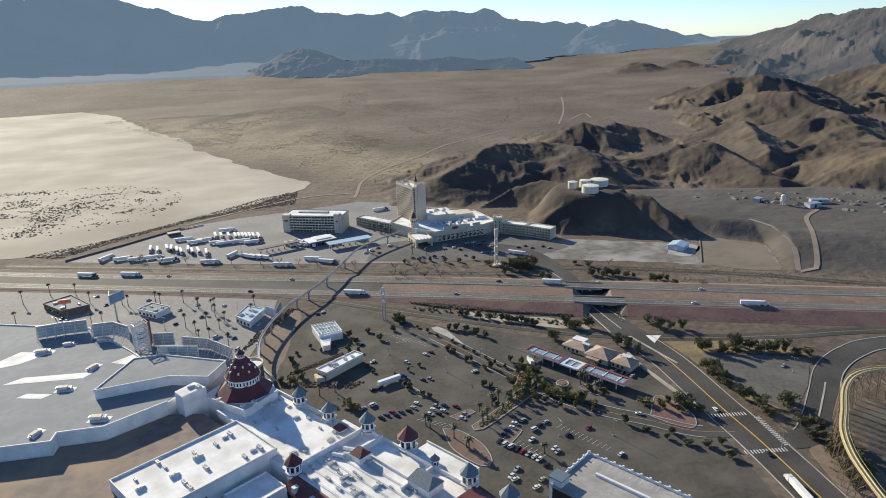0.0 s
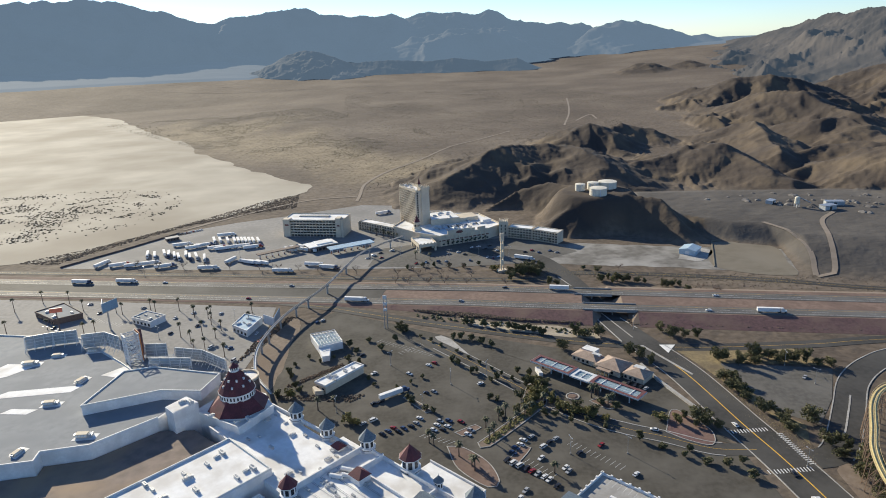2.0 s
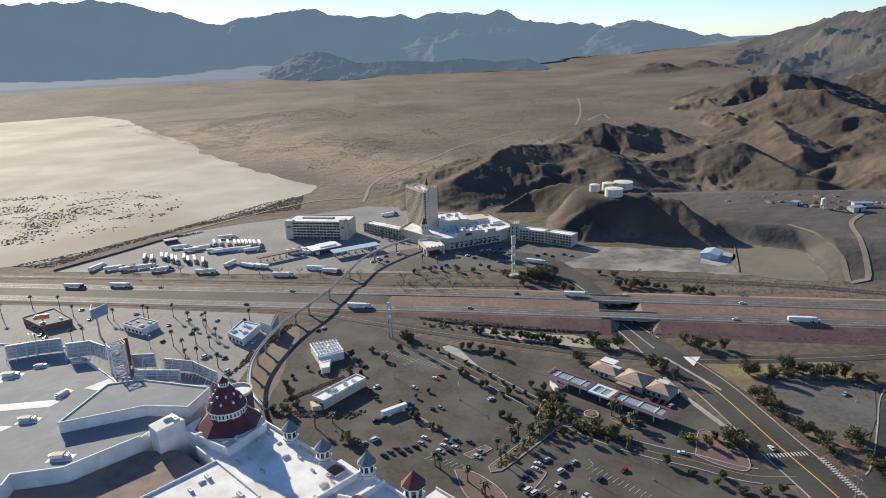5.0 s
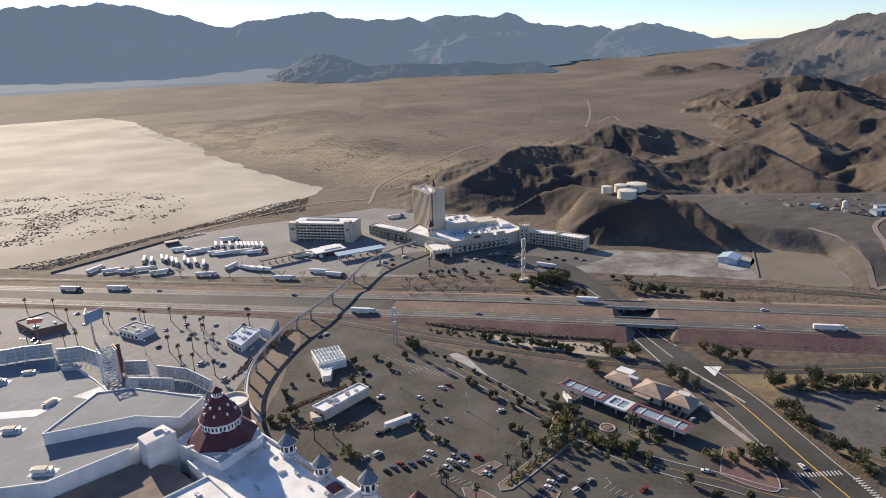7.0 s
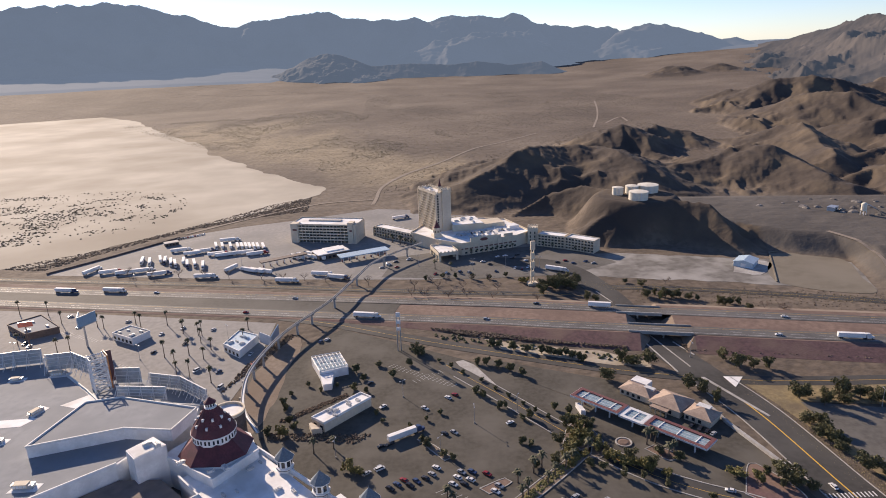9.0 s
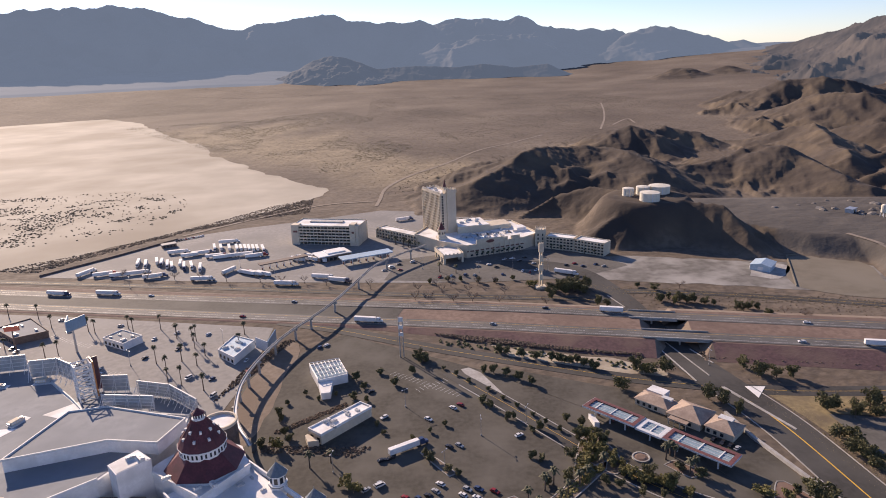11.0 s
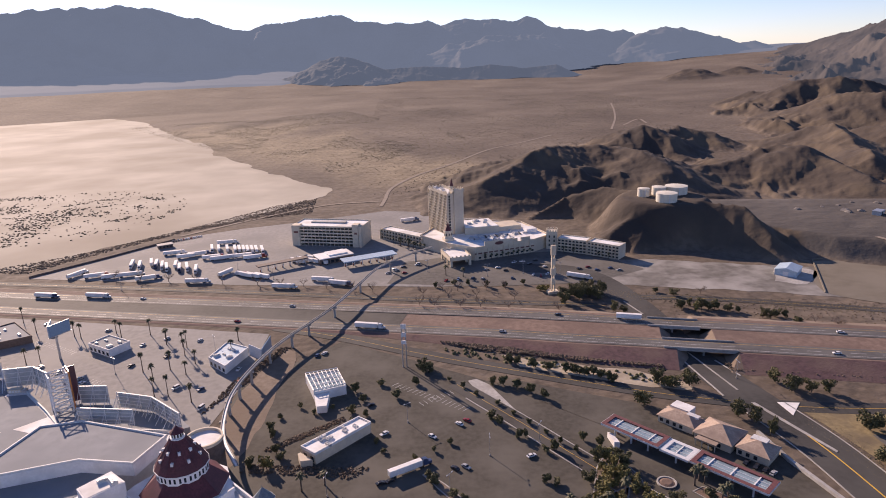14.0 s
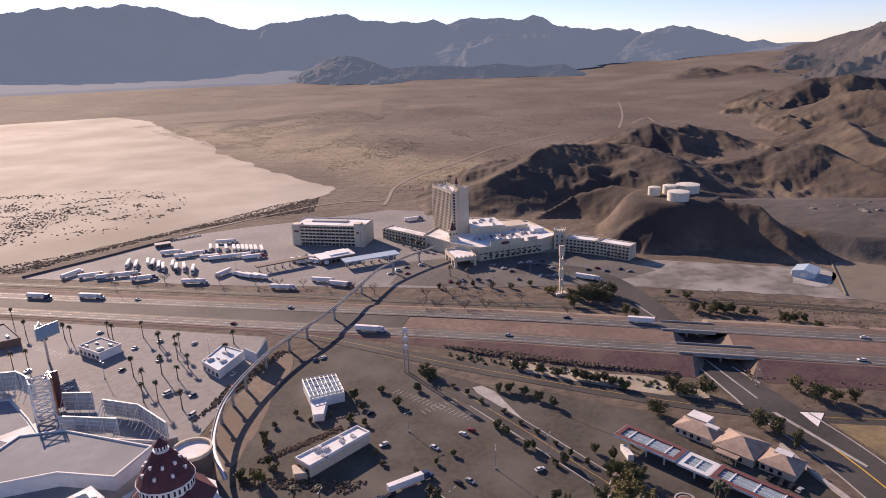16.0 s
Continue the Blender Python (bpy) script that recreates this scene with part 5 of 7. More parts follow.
    part("podium_parapet", wall_line([(-24, -4), (6, -24), (20, -2)], 0.7, 13.2, 15.0, False), M_WHITE, r)
    part("skirt_roof", turned(bmesh.new(), 0, 0, [(17.2, 15.2), (9.8, 22.0)], 8, math.pi / 8), M_MAROON, r, "dark red lower roof")
    part("skirt_wall", turned(bmesh.new(), 0, 0, [(16.6, 13.65), (16.6, 15.15)], 8, math.pi / 8), M_WHITE, r)
    d = part("drum", turned(bmesh.new(), 0, 0, [(9.9, 21.3), (9.9, 24.7), (10.5, 24.9), (10.5, 25.4)], 16, math.pi / 16), M_WHITE, r)
    ap = 9.92 * math.cos(math.pi / 16)
    pieces(d, pane_mesh(0.8, 2.0, 0.14), "window", [pose(ap * math.cos(a) - off * math.sin(a), ap * math.sin(a) + off * math.cos(a), 22.3, 0, 0, math.degrees(a) + 90) for k in range(16) for a in (k * math.pi / 8,) for off in (-0.9, 0.9)])
    cone = part("tent_roof", turned(bmesh.new(), 0, 0, [(10.3, 25.4), (8.6, 28.4), (5.4, 33.0), (2.6, 37.0)], 16, math.pi / 16), M_MAROON, r, "tall dark red tent roof")
    for k in range(16):
        a = math.pi / 16 + k * math.pi / 8
        part("rib", rod(rod(bmesh.new(), (8.7 * math.cos(a), 8.7 * math.sin(a), 28.4), (5.45 * math.cos(a), 5.45 * math.sin(a), 33.1), 0.09), (5.45 * math.cos(a), 5.45 * math.sin(a), 33.1), (2.65 * math.cos(a), 2.65 * math.sin(a), 37.1), 0.09), M_MAROON, cone)
    for ring, (rr, zz, n) in enumerate(((7.7, 28.9, 8), (5.6, 32.0, 8))):
        for k in range(n):
            a = (k + 0.5 * ring) * 2 * math.pi / n
            part("dormer", box(-0.45, 0.6, -0.5, 0.5, 0, 1.25, Matrix.Translation((rr * math.cos(a), rr * math.sin(a), zz)) @ Matrix.Rotation(a, 4, "Z")), M_WHITE, cone, "small white dormer")
    cu = part("cupola", turned(bmesh.new(), 0, 0, [(2.9, 36.7), (2.9, 37.2), (2.3, 37.3), (2.3, 39.0), (2.9, 39.2)], 12), M_WHITE, r)
    pieces(cu, pane_mesh(0.6, 1.4, 0.1), "window", [pose(2.26 * math.cos(k * math.pi / 6), 2.26 * math.sin(k * math.pi / 6), 37.5, 0, 0, 30 * k + 90) for k in range(12)])
    part("cupola_roof", turned(bmesh.new(), 0, 0, [(2.9, 39.2), (1.2, 40.6), (0.1, 41.8), (0.03, 43.0)], 12), M_MAROON, cu)
    units([(-112, 345), (-106, 347), (-128, 352)], 13.65, 45, 0.7, MALL_SHIFT)
    q = thing("round_pavilion", "round brown pavilion with a pale rim behind the rotunda", "pavilion", -117.5, 391, 3.0)
    part("wall", turned(bmesh.new(), 0, 0, [(8.2, -3.1), (8.2, 13.5)], 36), M_BRICK, q)
    part("roof", turned(bmesh.new(), 0, 0, [(7.5, 13.5), (7.5, 13.7)], 36), M_WROOF, q)
    rim = turned(bmesh.new(), 0, 0, [(8.5, 13.5), (8.5, 15.0), (7.6, 15.0), (7.6, 13.5)], 36, cap=False)
    part("rim", rim, M_CREAM, q)


build_casino()


# ---- small buildings by the freeway ----
def flat_shop(name, label, cat, poly, h, wall, roof, units_n=4, trim=None, glazed=(0,)):
    t = thing(name, label, cat)
    w = part("wall", prism(poly, 0, h), wall, t)
    cx, cy = sum(p[0] for p in poly) / len(poly), sum(p[1] for p in poly) / len(poly)
    part("roof", prism([(cx + (p[0] - cx) * 0.95, cy + (p[1] - cy) * 0.95) for p in poly], h, h + 0.15), roof, t)
    part("parapet", wall_line(poly, 0.5, h - 0.6, h + 0.8), trim or wall, t)
    n = len(poly)
    pm = pane_mesh(2.2, h * 0.45, 0.2)
    mats = []
    for i in glazed:
        a, b = Vector(poly[i]), Vector(poly[(i + 1) % n])
        L = (b - a).length
        for k in range(int(L / 4)):
            c = a + (b - a) * ((k + 0.5) / int(L / 4))
            mats.append(pose(c.x, c.y, 0.9, 0, 0, math.degrees(math.atan2(b.y - a.y, b.x - a.x))))
    pieces(w, pm, "window", mats)
    rnd = random.Random(int(abs(cx) * 7 + cy))
    a, b = Vector(poly[0]), Vector(poly[1])
    ang = math.degrees(math.atan2(b.y - a.y, b.x - a.x))
    units([(cx + (poly[k % n][0] - cx) * rnd.uniform(0.15, 0.65), cy + (poly[k % n][1] - cy) * rnd.uniform(0.15, 0.65)) for k in range(units_n)], h + 0.15, ang, 0.6)
    return t


H = flat_shop("outlet_shop", "long low cream shop with a flat white roof", "shop", [(-77, 401), (-69.5, 395), (-47.5, 421), (-54, 426)], 5.6, M_CREAM, M_WROOF, 7, trim=M_WHITE)
part("side_annex", prism([(-78.5, 399), (-76, 393), (-70.6, 394), (-77.4, 400)], 0, 3.4), M_CREAM, H)
G = flat_shop("drive_in", "white building with an open grid frame over its roof", "restaurant", [(-91, 473), (-74, 479), (-66, 460), (-82, 453)], 5.0, M_WHITE, M_CANOPY, 2)
for k in range(9):
    f = k / 8
    part("beam", rod(bmesh.new(), (-91 + 17 * f, 473 + 6 * f, 6.6), (-82 + 16 * f, 453 + 7 * f, 6.6), 0.22), M_STEEL, G)
for k in range(5):
    f = k / 4
    part("beam", rod(bmesh.new(), (-91 + 9 * f, 473 - 20 * f, 6.8), (-74 + 8 * f, 479 - 19 * f, 6.8), 0.22), M_STEEL, G)
for x, y in ((-91, 473), (-74, 479), (-66, 460), (-82, 453)):
    part("post", rod(bmesh.new(), (x, y, 0), (x, y, 6.8), 0.25), M_STEEL, G)
part("front_wing", prism([(-82, 452.6), (-74, 455), (-73, 441), (-78, 440)], 0, 4.2), M_WHITE, G)
flat_shop("restaurant", "brown and tan roadside restaurant with a flat roof", "restaurant", [(-334, 546), (-309, 527), (-291, 539), (-319, 564)], 4.6, M_BRICK, M_GROOF, 6)
flat_shop("restaurant", "white box restaurant with a dark red front", "restaurant", [(-244, 524), (-225, 513), (-218, 526), (-237, 537)], 4.8, M_WHITE, M_GROOF, 4)
flat_shop("restaurant", "white restaurant with striped awning roof and parapet", "restaurant", [(-156, 499), (-142, 487), (-136, 512), (-152, 521)], 5.0, M_WHITE, M_BLUEROOF, 5)


def hip(parent, x0, x1, y0, y1, ze, zr, mt, wallz=0.0, inset=None):
    w = part("wall", box(x0 + 0.8, x1 - 0.8, y0 + 0.8, y1 - 0.8, wallz, ze), M_CREAM, parent)
    bm = bmesh.new()
    ym, i = (y0 + y1) / 2, inset or (y1 - y0) / 2
    v = [bm.verts.new(p) for p in ((x0, y0, ze), (x1, y0, ze), (x1, y1, ze), (x0, y1, ze), (x0 + i, ym, zr), (x1 - i, ym, zr))]
    for f in ((0, 1, 5, 4), (2, 3, 4, 5), (0, 4, 3), (1, 2, 5), (3, 2, 1, 0)):
        bm.faces.new([v[k] for k in f])
    part("roof", bm, mt, parent)
    pieces(w, pane_mesh(1.6, 1.8, 0.2), "window", [pose(x0 + 2.5 + 3.4 * k, y0 + 0.8, 0.9) for k in range(int((x1 - x0 - 3) / 3.4))])


def build_station():
    c = thing("station_canopy", "long narrow service station canopy with maroon rim and blue skylights", "canopy", 95.5, 393, 0, -45)
    segs = ((-39, -9, 6.2, M_REDTRIM), (-8.6, 5.2, 5.7, M_STEEL), (5.6, 39, 6.2, M_REDTRIM))
    for x0, x1, z, rimm in segs:
        r = part("rim", wall_line([(x0 + 1.2, -4.7), (x1 - 1.2, -4.7), (x1 - 1.2, 4.7), (x0 + 1.2, 4.7)], 2.0, z - 0.9, z), rimm, c)
        part("fascia", wall_line([(x0 + 0.1, -5.7), (x1 - 0.1, -5.7), (x1 - 0.1, 5.7), (x0 + 0.1, 5.7)], 0.2, z - 1.0, z - 0.1), M_STEEL, r)
        part("skylight", box(x0 + 2.0, x1 - 2.0, -3.8, 3.8, z - 0.9, z - 0.6), M_CANOPY, r)
        n = int((x1 - x0) / 9)
        for k in range(n):
            x = x0 + 2 + (x1 - x0 - 4) * (k + 0.5) / n
            part("cross_bar", box(x - 0.25, x + 0.25, -3.8, 3.8, z - 0.59, z - 0.2), M_WHITE, r)
            for y in (-3, 3):
                part("column", box(x - 0.3, x + 0.3, y - 0.3, y + 0.3, 0, z - 0.9), M_STEEL, c)
            part("pump", box(x - 0.5, x + 0.5, -0.4, 0.4, 0, 1.8), M_REDTRIM, c)
        for y in (-1.3, 1.3):
            part("glazing_bar", box(x0 + 2.0, x1 - 2.0, y - 0.12, y + 0.12, z - 0.595, z - 0.4), M_STEEL, r)
    bm = bmesh.new()
    for p in (((-35, -6), (-28, -11), (-26, -9.5), (-33, -5)),):
        prism(list(p), 0.0, 3.0, bm)
    part("ramp_wall", bm, M_WHITE, c)
    r = thing("station_shop", "single-storey cream shop with tan hipped tile roofs", "shop", 116, 413, 0, -45)
    hip(r, -6, 13, -9, 9, 4.2, 8.2, M_TAN)
    hip(r, 13.2, 29, -7.5, 6.5, 4.0, 7.0, M_TAN)
    hip(r, -26, -6.2, -6, 6, 3.8, 6.2, M_TAN)
    part("porch", box(-3, 7, -12.5, -8.4, 3.4, 3.8), M_TAN, r)
    for x in (-2.5, 0.5, 3.5, 6.5):
        part("post", box(x - 0.2, x + 0.2, -12.2, -11.8, 0, 3.4), M_CREAM, r)
    part("flat_roof", box(-25, -15, 6.2, 13, 0, 4.4), M_WHITE, r)
    part("roof_well", box(17, 24, 0.5, 4.5, 5.6, 6.6), M_AC, r)
    part("roof_well", box(-14, -8, 1.0, 4.0, 4.8, 5.8), M_AC, r)
    f = thing("fountain_ring", "round brick planter ring with a pale kerb", "planter", 84, 378, 0)
    part("kerb", turned(bmesh.new(), 0, 0, [(4.2, 0.1), (4.2, 0.7), (3.5, 0.7), (3.5, 0.3)], 24), M_CONC, f)
    part("bed", turned(bmesh.new(), 0, 0, [(3.4, 0.3), (2.0, 0.75)], 20), M_REDDIRT, f)


build_station()


def build_deck():
    d = thing("parking_deck", "two-level pale concrete parking deck with white parapet posts", "parking deck", 79, 291, 0, -45)
    part("slab", box(0, 80, -34, 0, 7.6, 8.4), M_CONC, d)
    # solid dark block in place of the shaded open lower level
    part("wall", box(0.4, 79.6, -33.6, -0.4, 0, 7.6), M_DARK, d)
    part("parapet", wall_line([(0.3, -33.7), (0.3, -0.3), (79.7, -0.3)], 0.6, 7.4, 9.6, False), M_WHITE, d)
    part("ramp", box(12, 50, -14, -12.6, 8.4, 9.8), M_WHITE, d)
    for k in range(17):
        part("post", box(4.8 * k, 4.8 * k + 1.0, -0.7, 0.25, 0, 10.3), M_WHITE, d)
    for k in range(8):
        part("post", box(-0.25, 0.7, -4.6 * k - 1.2, -4.6 * k - 0.2, 0, 10.3), M_WHITE, d)
    s = part("stair_tower", box(-2, 5, -33, -26, 0, 12), M_WHITE, d)
    part("roof", box(-2.4, 5.4, -33.4, -25.6, 12, 12.5), M_SLATE, s)
    for k in range(14):
        part("stall_line", box(3 + 2.8 * k, 3.15 + 2.8 * k, -6, -1, 8.4, 8.42), M_LINE, d)


build_deck()


def build_coaster():
    line = smooth_line([(345, 352, 17), (305, 349, 17.5), (280, 347, 18), (264, 347, 18), (249, 341, 18), (235, 327, 18), (220, 304, 18), (209, 287, 18), (202, 269, 17), (199, 251, 15.5), (198, 236, 14), (197, 205, 12)], 3.0)
    c = thing("roller_coaster", "yellow-railed roller coaster track on brown timber trestles", "roller coaster")
    for o in (-1.1, 0.8):
        part("rail", strip(line, o, o + 0.3, 0.3, 0.4), M_TRACK, c)
    part("deck", strip(line, -1.9, 1.9, -0.1, 0.25), M_TRACK, c)
    for o in (-2.1, 2.0):
        part("handrail", strip(line, o, o + 0.12, 1.1, 0.12), M_TRACK, c)
    A, B = offset_line(line, -2.4), offset_line(line, 2.4)
    prev = None
    for i in range(1, len(line) - 1, 2):
        a, b = Vector((*A[i][:2], line[i][2] - 0.3)), Vector((*B[i][:2], line[i][2] - 0.3))
        fa, fb = Vector((a.x, a.y, 0)) + (a - b) * 0.25, Vector((b.x, b.y, 0)) + (b - a) * 0.25
        fa.z = fb.z = 0.0
        bm = bmesh.new()
        for p, q in ((fa, a), (fb, b), (fa * 0.5 + a * 0.5, fb * 0.5 + b * 0.5), (fa, fb * 0.5 + b * 0.5), (fb, fa * 0.5 + a * 0.5), (fa * 0.5 + a * 0.5, b), (fb * 0.5 + b * 0.5, a)):
            rod(bm, p, q, 0.17, 4)
        if prev:
            rod(bm, prev[0], a, 0.12, 4)
            rod(bm, prev[1], b, 0.12, 4)
        prev = ((fa + a) / 2, (fb + b) / 2)
        part("trestle", bm, M_RUST, c)


build_coaster()


# ---- kerbs, islands, drives ----
def island(poly, mat, label, h=0.22, wob=0.0):
    ln = smooth_line(list(poly) + [poly[0]], 3.0)[:-1]
    t = thing("planting_island", label, "planting bed", kind="structure")
    pts = [(p[0], p[1]) for p in ln]
    part("bed", prism(pts, 0, h), mat, t)
    part("kerb", wall_line(pts, 0.5, 0, h + 0.12), M_CONC, t)


def build_paving():
    DRIVE = smooth_line([(-6, 470), (8, 452), (27, 428), (48, 400), (70, 372), (90, 352), (108, 340), (126, 331), (146, 319), (168, 316)], 5.0)
    d = thing("casino_drive", "asphalt drive with pale kerbs curving past the service station", "road", kind="structure")
    part("pavement", strip(DRIVE, -5.5, 5.5, 0.17, 0.1), M_ROAD, d)
    part("kerb", strip(DRIVE[3:-3], 5.5, 6.1, 0.34, 0.3), M_CONC, d)
    part("kerb", strip(DRIVE[3:-3], -6.1, -5.5, 0.34, 0.3), M_CONC, d)
    part("centre_line", strip(DRIVE, -0.1, 0.1, 0.19), M_YEL, d)
    LOOP = smooth_line([(192, 306), (206, 309), (222, 327), (240, 352), (262, 382), (290, 404), (325, 416), (420, 420)], 5.0)
    l = thing("loop_road", "grey side road curving off the boulevard", "road", kind="structure")
    part("pavement", strip(LOOP, -8, 8, 0.15, 0.1), M_ROAD, l)
    part("kerb", strip(LOOP[2:], 8, 8.7, 0.34, 0.3), M_CONC, l)
    part("kerb", strip(LOOP[2:], -8.7, -8, 0.34, 0.3), M_CONC, l)
    part("median", strip(LOOP[5:16], -0.5, 0.5, 0.32, 0.2), M_CONC, l)
    sheet("side_lot", [(190, 412), (226, 405), (258, 398), (236, 362), (214, 336), (196, 352)], 0.11, M_HLOT, "patched grey asphalt side lot", "parking lot")
    sheet("coaster_lot", [(222, 200), (225, 285), (250, 330), (330, 345), (420, 330), (420, 200)], 0.11, M_ASPH, "dark asphalt beneath the roller coaster", "parking lot")
    verge = material("dry_yellow_verge", (0.20, 0.15, 0.075), (0.30, 0.235, 0.12), 0.4, 0.95, bump=0.3, c3=(0.15, 0.115, 0.07), big=0.08)
    sheet("verge", [(198, 318), (192, 350), (184, 380), (176, 412), (168, 436), (178, 440), (205, 434), (250, 428), (258, 402), (226, 408), (192, 412), (197, 352), (206, 336)], 0.10, verge, "dry yellow grass verge beside the boulevard", "verge")
    sheet("verge", [(186, 200), (196, 262), (199, 296), (212, 300), (224, 286), (222, 200)], 0.09, M_DIRT, "dry yellowish verge beside the boulevard", "verge", wobble=2.0)
    sheet("pale_sand", [(20, 506), (60, 491), (110, 474), (122, 458), (80, 468), (40, 483)], 0.10, material("pale_sand_dirt", (0.36, 0.31, 0.23), (0.46, 0.40, 0.31), 0.3, 0.95, bump=0.3, c3=(0.28, 0.23, 0.17), big=0.06), "pale sandy strip below the embankment", "ground", wobble=5.0)
    sheet("concrete_apron", [(1, 473), (6, 475), (13, 468), (27.5, 435), (18, 437.5), (9, 452)], 0.13, M_CONC, "pale concrete apron at the lot entrance", "apron")
    sheet("monorail_verge", [(-125, 385), (-126, 440), (-124, 480), (-112, 520), (-104, 505), (-106, 470), (-104, 440), (-106, 410), (-112, 385)], 0.13, M_DIRT, "bare tan dirt below the guideway", "ground", wobble=2.0)
    sheet("basin_floor", [(296, 676), (328, 671), (350, 650), (340, 608), (325, 568), (268, 601)], 0.16, M_TANFLOOR, "smooth graded tan earth basin floor", "ground", wobble=1.0)
    f = thing("basin_fence", "low earth berm round the gravel basin", "wall", kind="structure")
    part("wall", wall_line([(267, 600), (281, 636), (297, 678), (306, 680)], 0.9, 0, 0.9, False), M_TANFLOOR, f)
    island([(127, 336), (138, 358), (146, 350), (152, 334), (147, 322), (136, 327)], M_PINK, "red gravel bed with shrubs at the corner")
    island([(22, 334), (60, 372), (66, 370), (28, 330)], M_DIRT, "long planted median with palms")
    island([(52, 372), (58, 392), (66, 398), (74, 380), (70, 366)], M_DIRT, "planted island with bushes")
    island([(10, 345), (22, 352), (25, 349), (14, 341)], M_REDDIRT, "small red gravel planting island")
    island([(36, 316), (46, 330), (50, 327), (40, 313)], M_REDDIRT, "small red gravel planting island")
    island([(5, 332), (14, 330), (26, 316), (30, 300), (24, 296), (10, 312)], M_REDDIRT, "red paved planting bed by the casino")
    island([(-20, 386), (-12, 381), (-3, 369), (-6, 367)], M_DIRT, "narrow planting island")
    island([(93, 372), (102, 362), (108, 366), (98, 375)], M_REDDIRT, "red gravel planting island")
    m = thing("boulevard_median", "pale concrete median strip", "median", kind="structure")
    part("median", prism([(146.6, 443), (148.8, 443), (167.2, 399), (166.0, 398)], 0, 0.36), M_CONC, m)
    for x0, y0, x1, y1 in ((134.6, 503, 145.3, 457), (146.5, 492, 153.3, 473), (127.6, 495, 135.6, 451), (117, 590, 124, 566)):
        part("divider", wall_line([(x0, y0), (x1, y1)], 0.9, 0, 0.4, False), M_CONC, m)
    w = thing("retaining_wall", "low pale concrete retaining wall beside the boulevard", "wall", kind="structure")
    part("wall", wall_line([(138, 414), (142, 392), (150, 366), (156, 346)], 1.6, 0, 1.6, False), M_CONC, w)
    t = thing("traffic_island", "white concrete traffic island at the junction", "island", kind="structure")
    part("slab", prism([(160, 443), (171, 442), (162, 430)], 0, 0.34), M_WHITE, t)
    cw = thing("crosswalk", "worn white zebra crossing stripes", "road marking", kind="structure")
    for (x0, y0), (x1, y1) in (((161, 333), (184, 334)), ((165, 297), (189, 298)), ((190, 302), (187, 331))):
        a, b = Vector((x0, y0)), Vector((x1, y1))
        n = int((b - a).length / 1.7)
        ang = math.atan2(y1 - y0, x1 - x0)
        for k in range(n):
            c = a + (b - a) * (k / n)
            part("stripe", box(-0.3, 0.3, -1.7, 1.7, 0.18, 0.215, Matrix.Translation((c.x, c.y, 0)) @ Matrix.Rotation(ang, 4, "Z")), M_LINE, cw)
    for lay, (x0, y0, x1, y1, L, rz) in enumerate(((-40, 470, 2, 440, 5, 45), (-24, 448, -6, 462, 4.5, -52), (-8, 344, 10, 334, 5, 30), (44, 318, 60, 300, 5, 40), (72, 330, 96, 304, 5, 40), (-300, 505, -210, 478, 5, 70), (-290, 540, -250, 520, 5, 70))):
        st = thing("stall_lines", "faded white parking stall lines", "road marking", kind="structure")
        n = int(math.hypot(x1 - x0, y1 - y0) / 2.8)
        for k in range(n):
            x, y = x0 + (x1 - x0) * k / n, y0 + (y1 - y0) * k / n
            part("line", box(-L / 2, L / 2, -0.07, 0.07, 0.10, 0.125, pose(x, y, 0, 0, 0, rz)), M_LINE, st)
    # the overpass
    for nm, ln in (("overpass", FWY_NEAR), ("overpass", FWY_FAR)):
        seg = [p for p in ln if (113 if ln is FWY_FAR else 119) < p[0] < (153 if ln is FWY_FAR else 162)]
        o = thing(nm, "short concrete freeway bridge over the boulevard", "bridge", group="overpasses", kind="structure")
        part("girder", strip(seg, -6.6, 6.6, -0.3, 1.2), M_CONC, o)
        for off in (-6.9, 6.5):
            part("barrier", strip(seg, off, off + 0.4, 0.95, 1.0), M_CONC, o)
        for k in (-4, 0, 4):
            q = offset_line(seg, k)[len(seg) // 2]
            part("column", turned(bmesh.new(), q[0], q[1], [(0.6, 0), (0.6, 4.0)], 10), M_CONC, o)


build_paving()


# ---- plants ----
def leaf_clumps(bm, rnd, n, centre, rad, size, flat=1.0):
    for _ in range(n):
        while True:
            v = Vector((rnd.uniform(-1, 1), rnd.uniform(-1, 1), rnd.uniform(-1, 1)))
            if 0.25 < v.length < 1:
                break
        v *= 0.75 + 0.35 * rnd.random()
        c = Vector(centre) + Vector((v.x * rad[0], v.y * rad[1], v.z * rad[2]))
        s = size * rnd.uniform(0.6, 1.4)
        q = Euler((rnd.uniform(0, 6.3), rnd.uniform(0, 6.3), rnd.uniform(0, 6.3))).to_matrix()
        p = [bm.verts.new(c + q @ Vector(d) * s) for d in ((1, 0, 0), (-0.4, 0.8, 0.1), (-0.5, -0.7, 0.2), (0.05, 0.1, 0.9))]
        for f in ((0, 1, 2), (0, 3, 1), (1, 3, 2), (2, 3, 0)):
            bm.faces.new([p[i] for i in f])


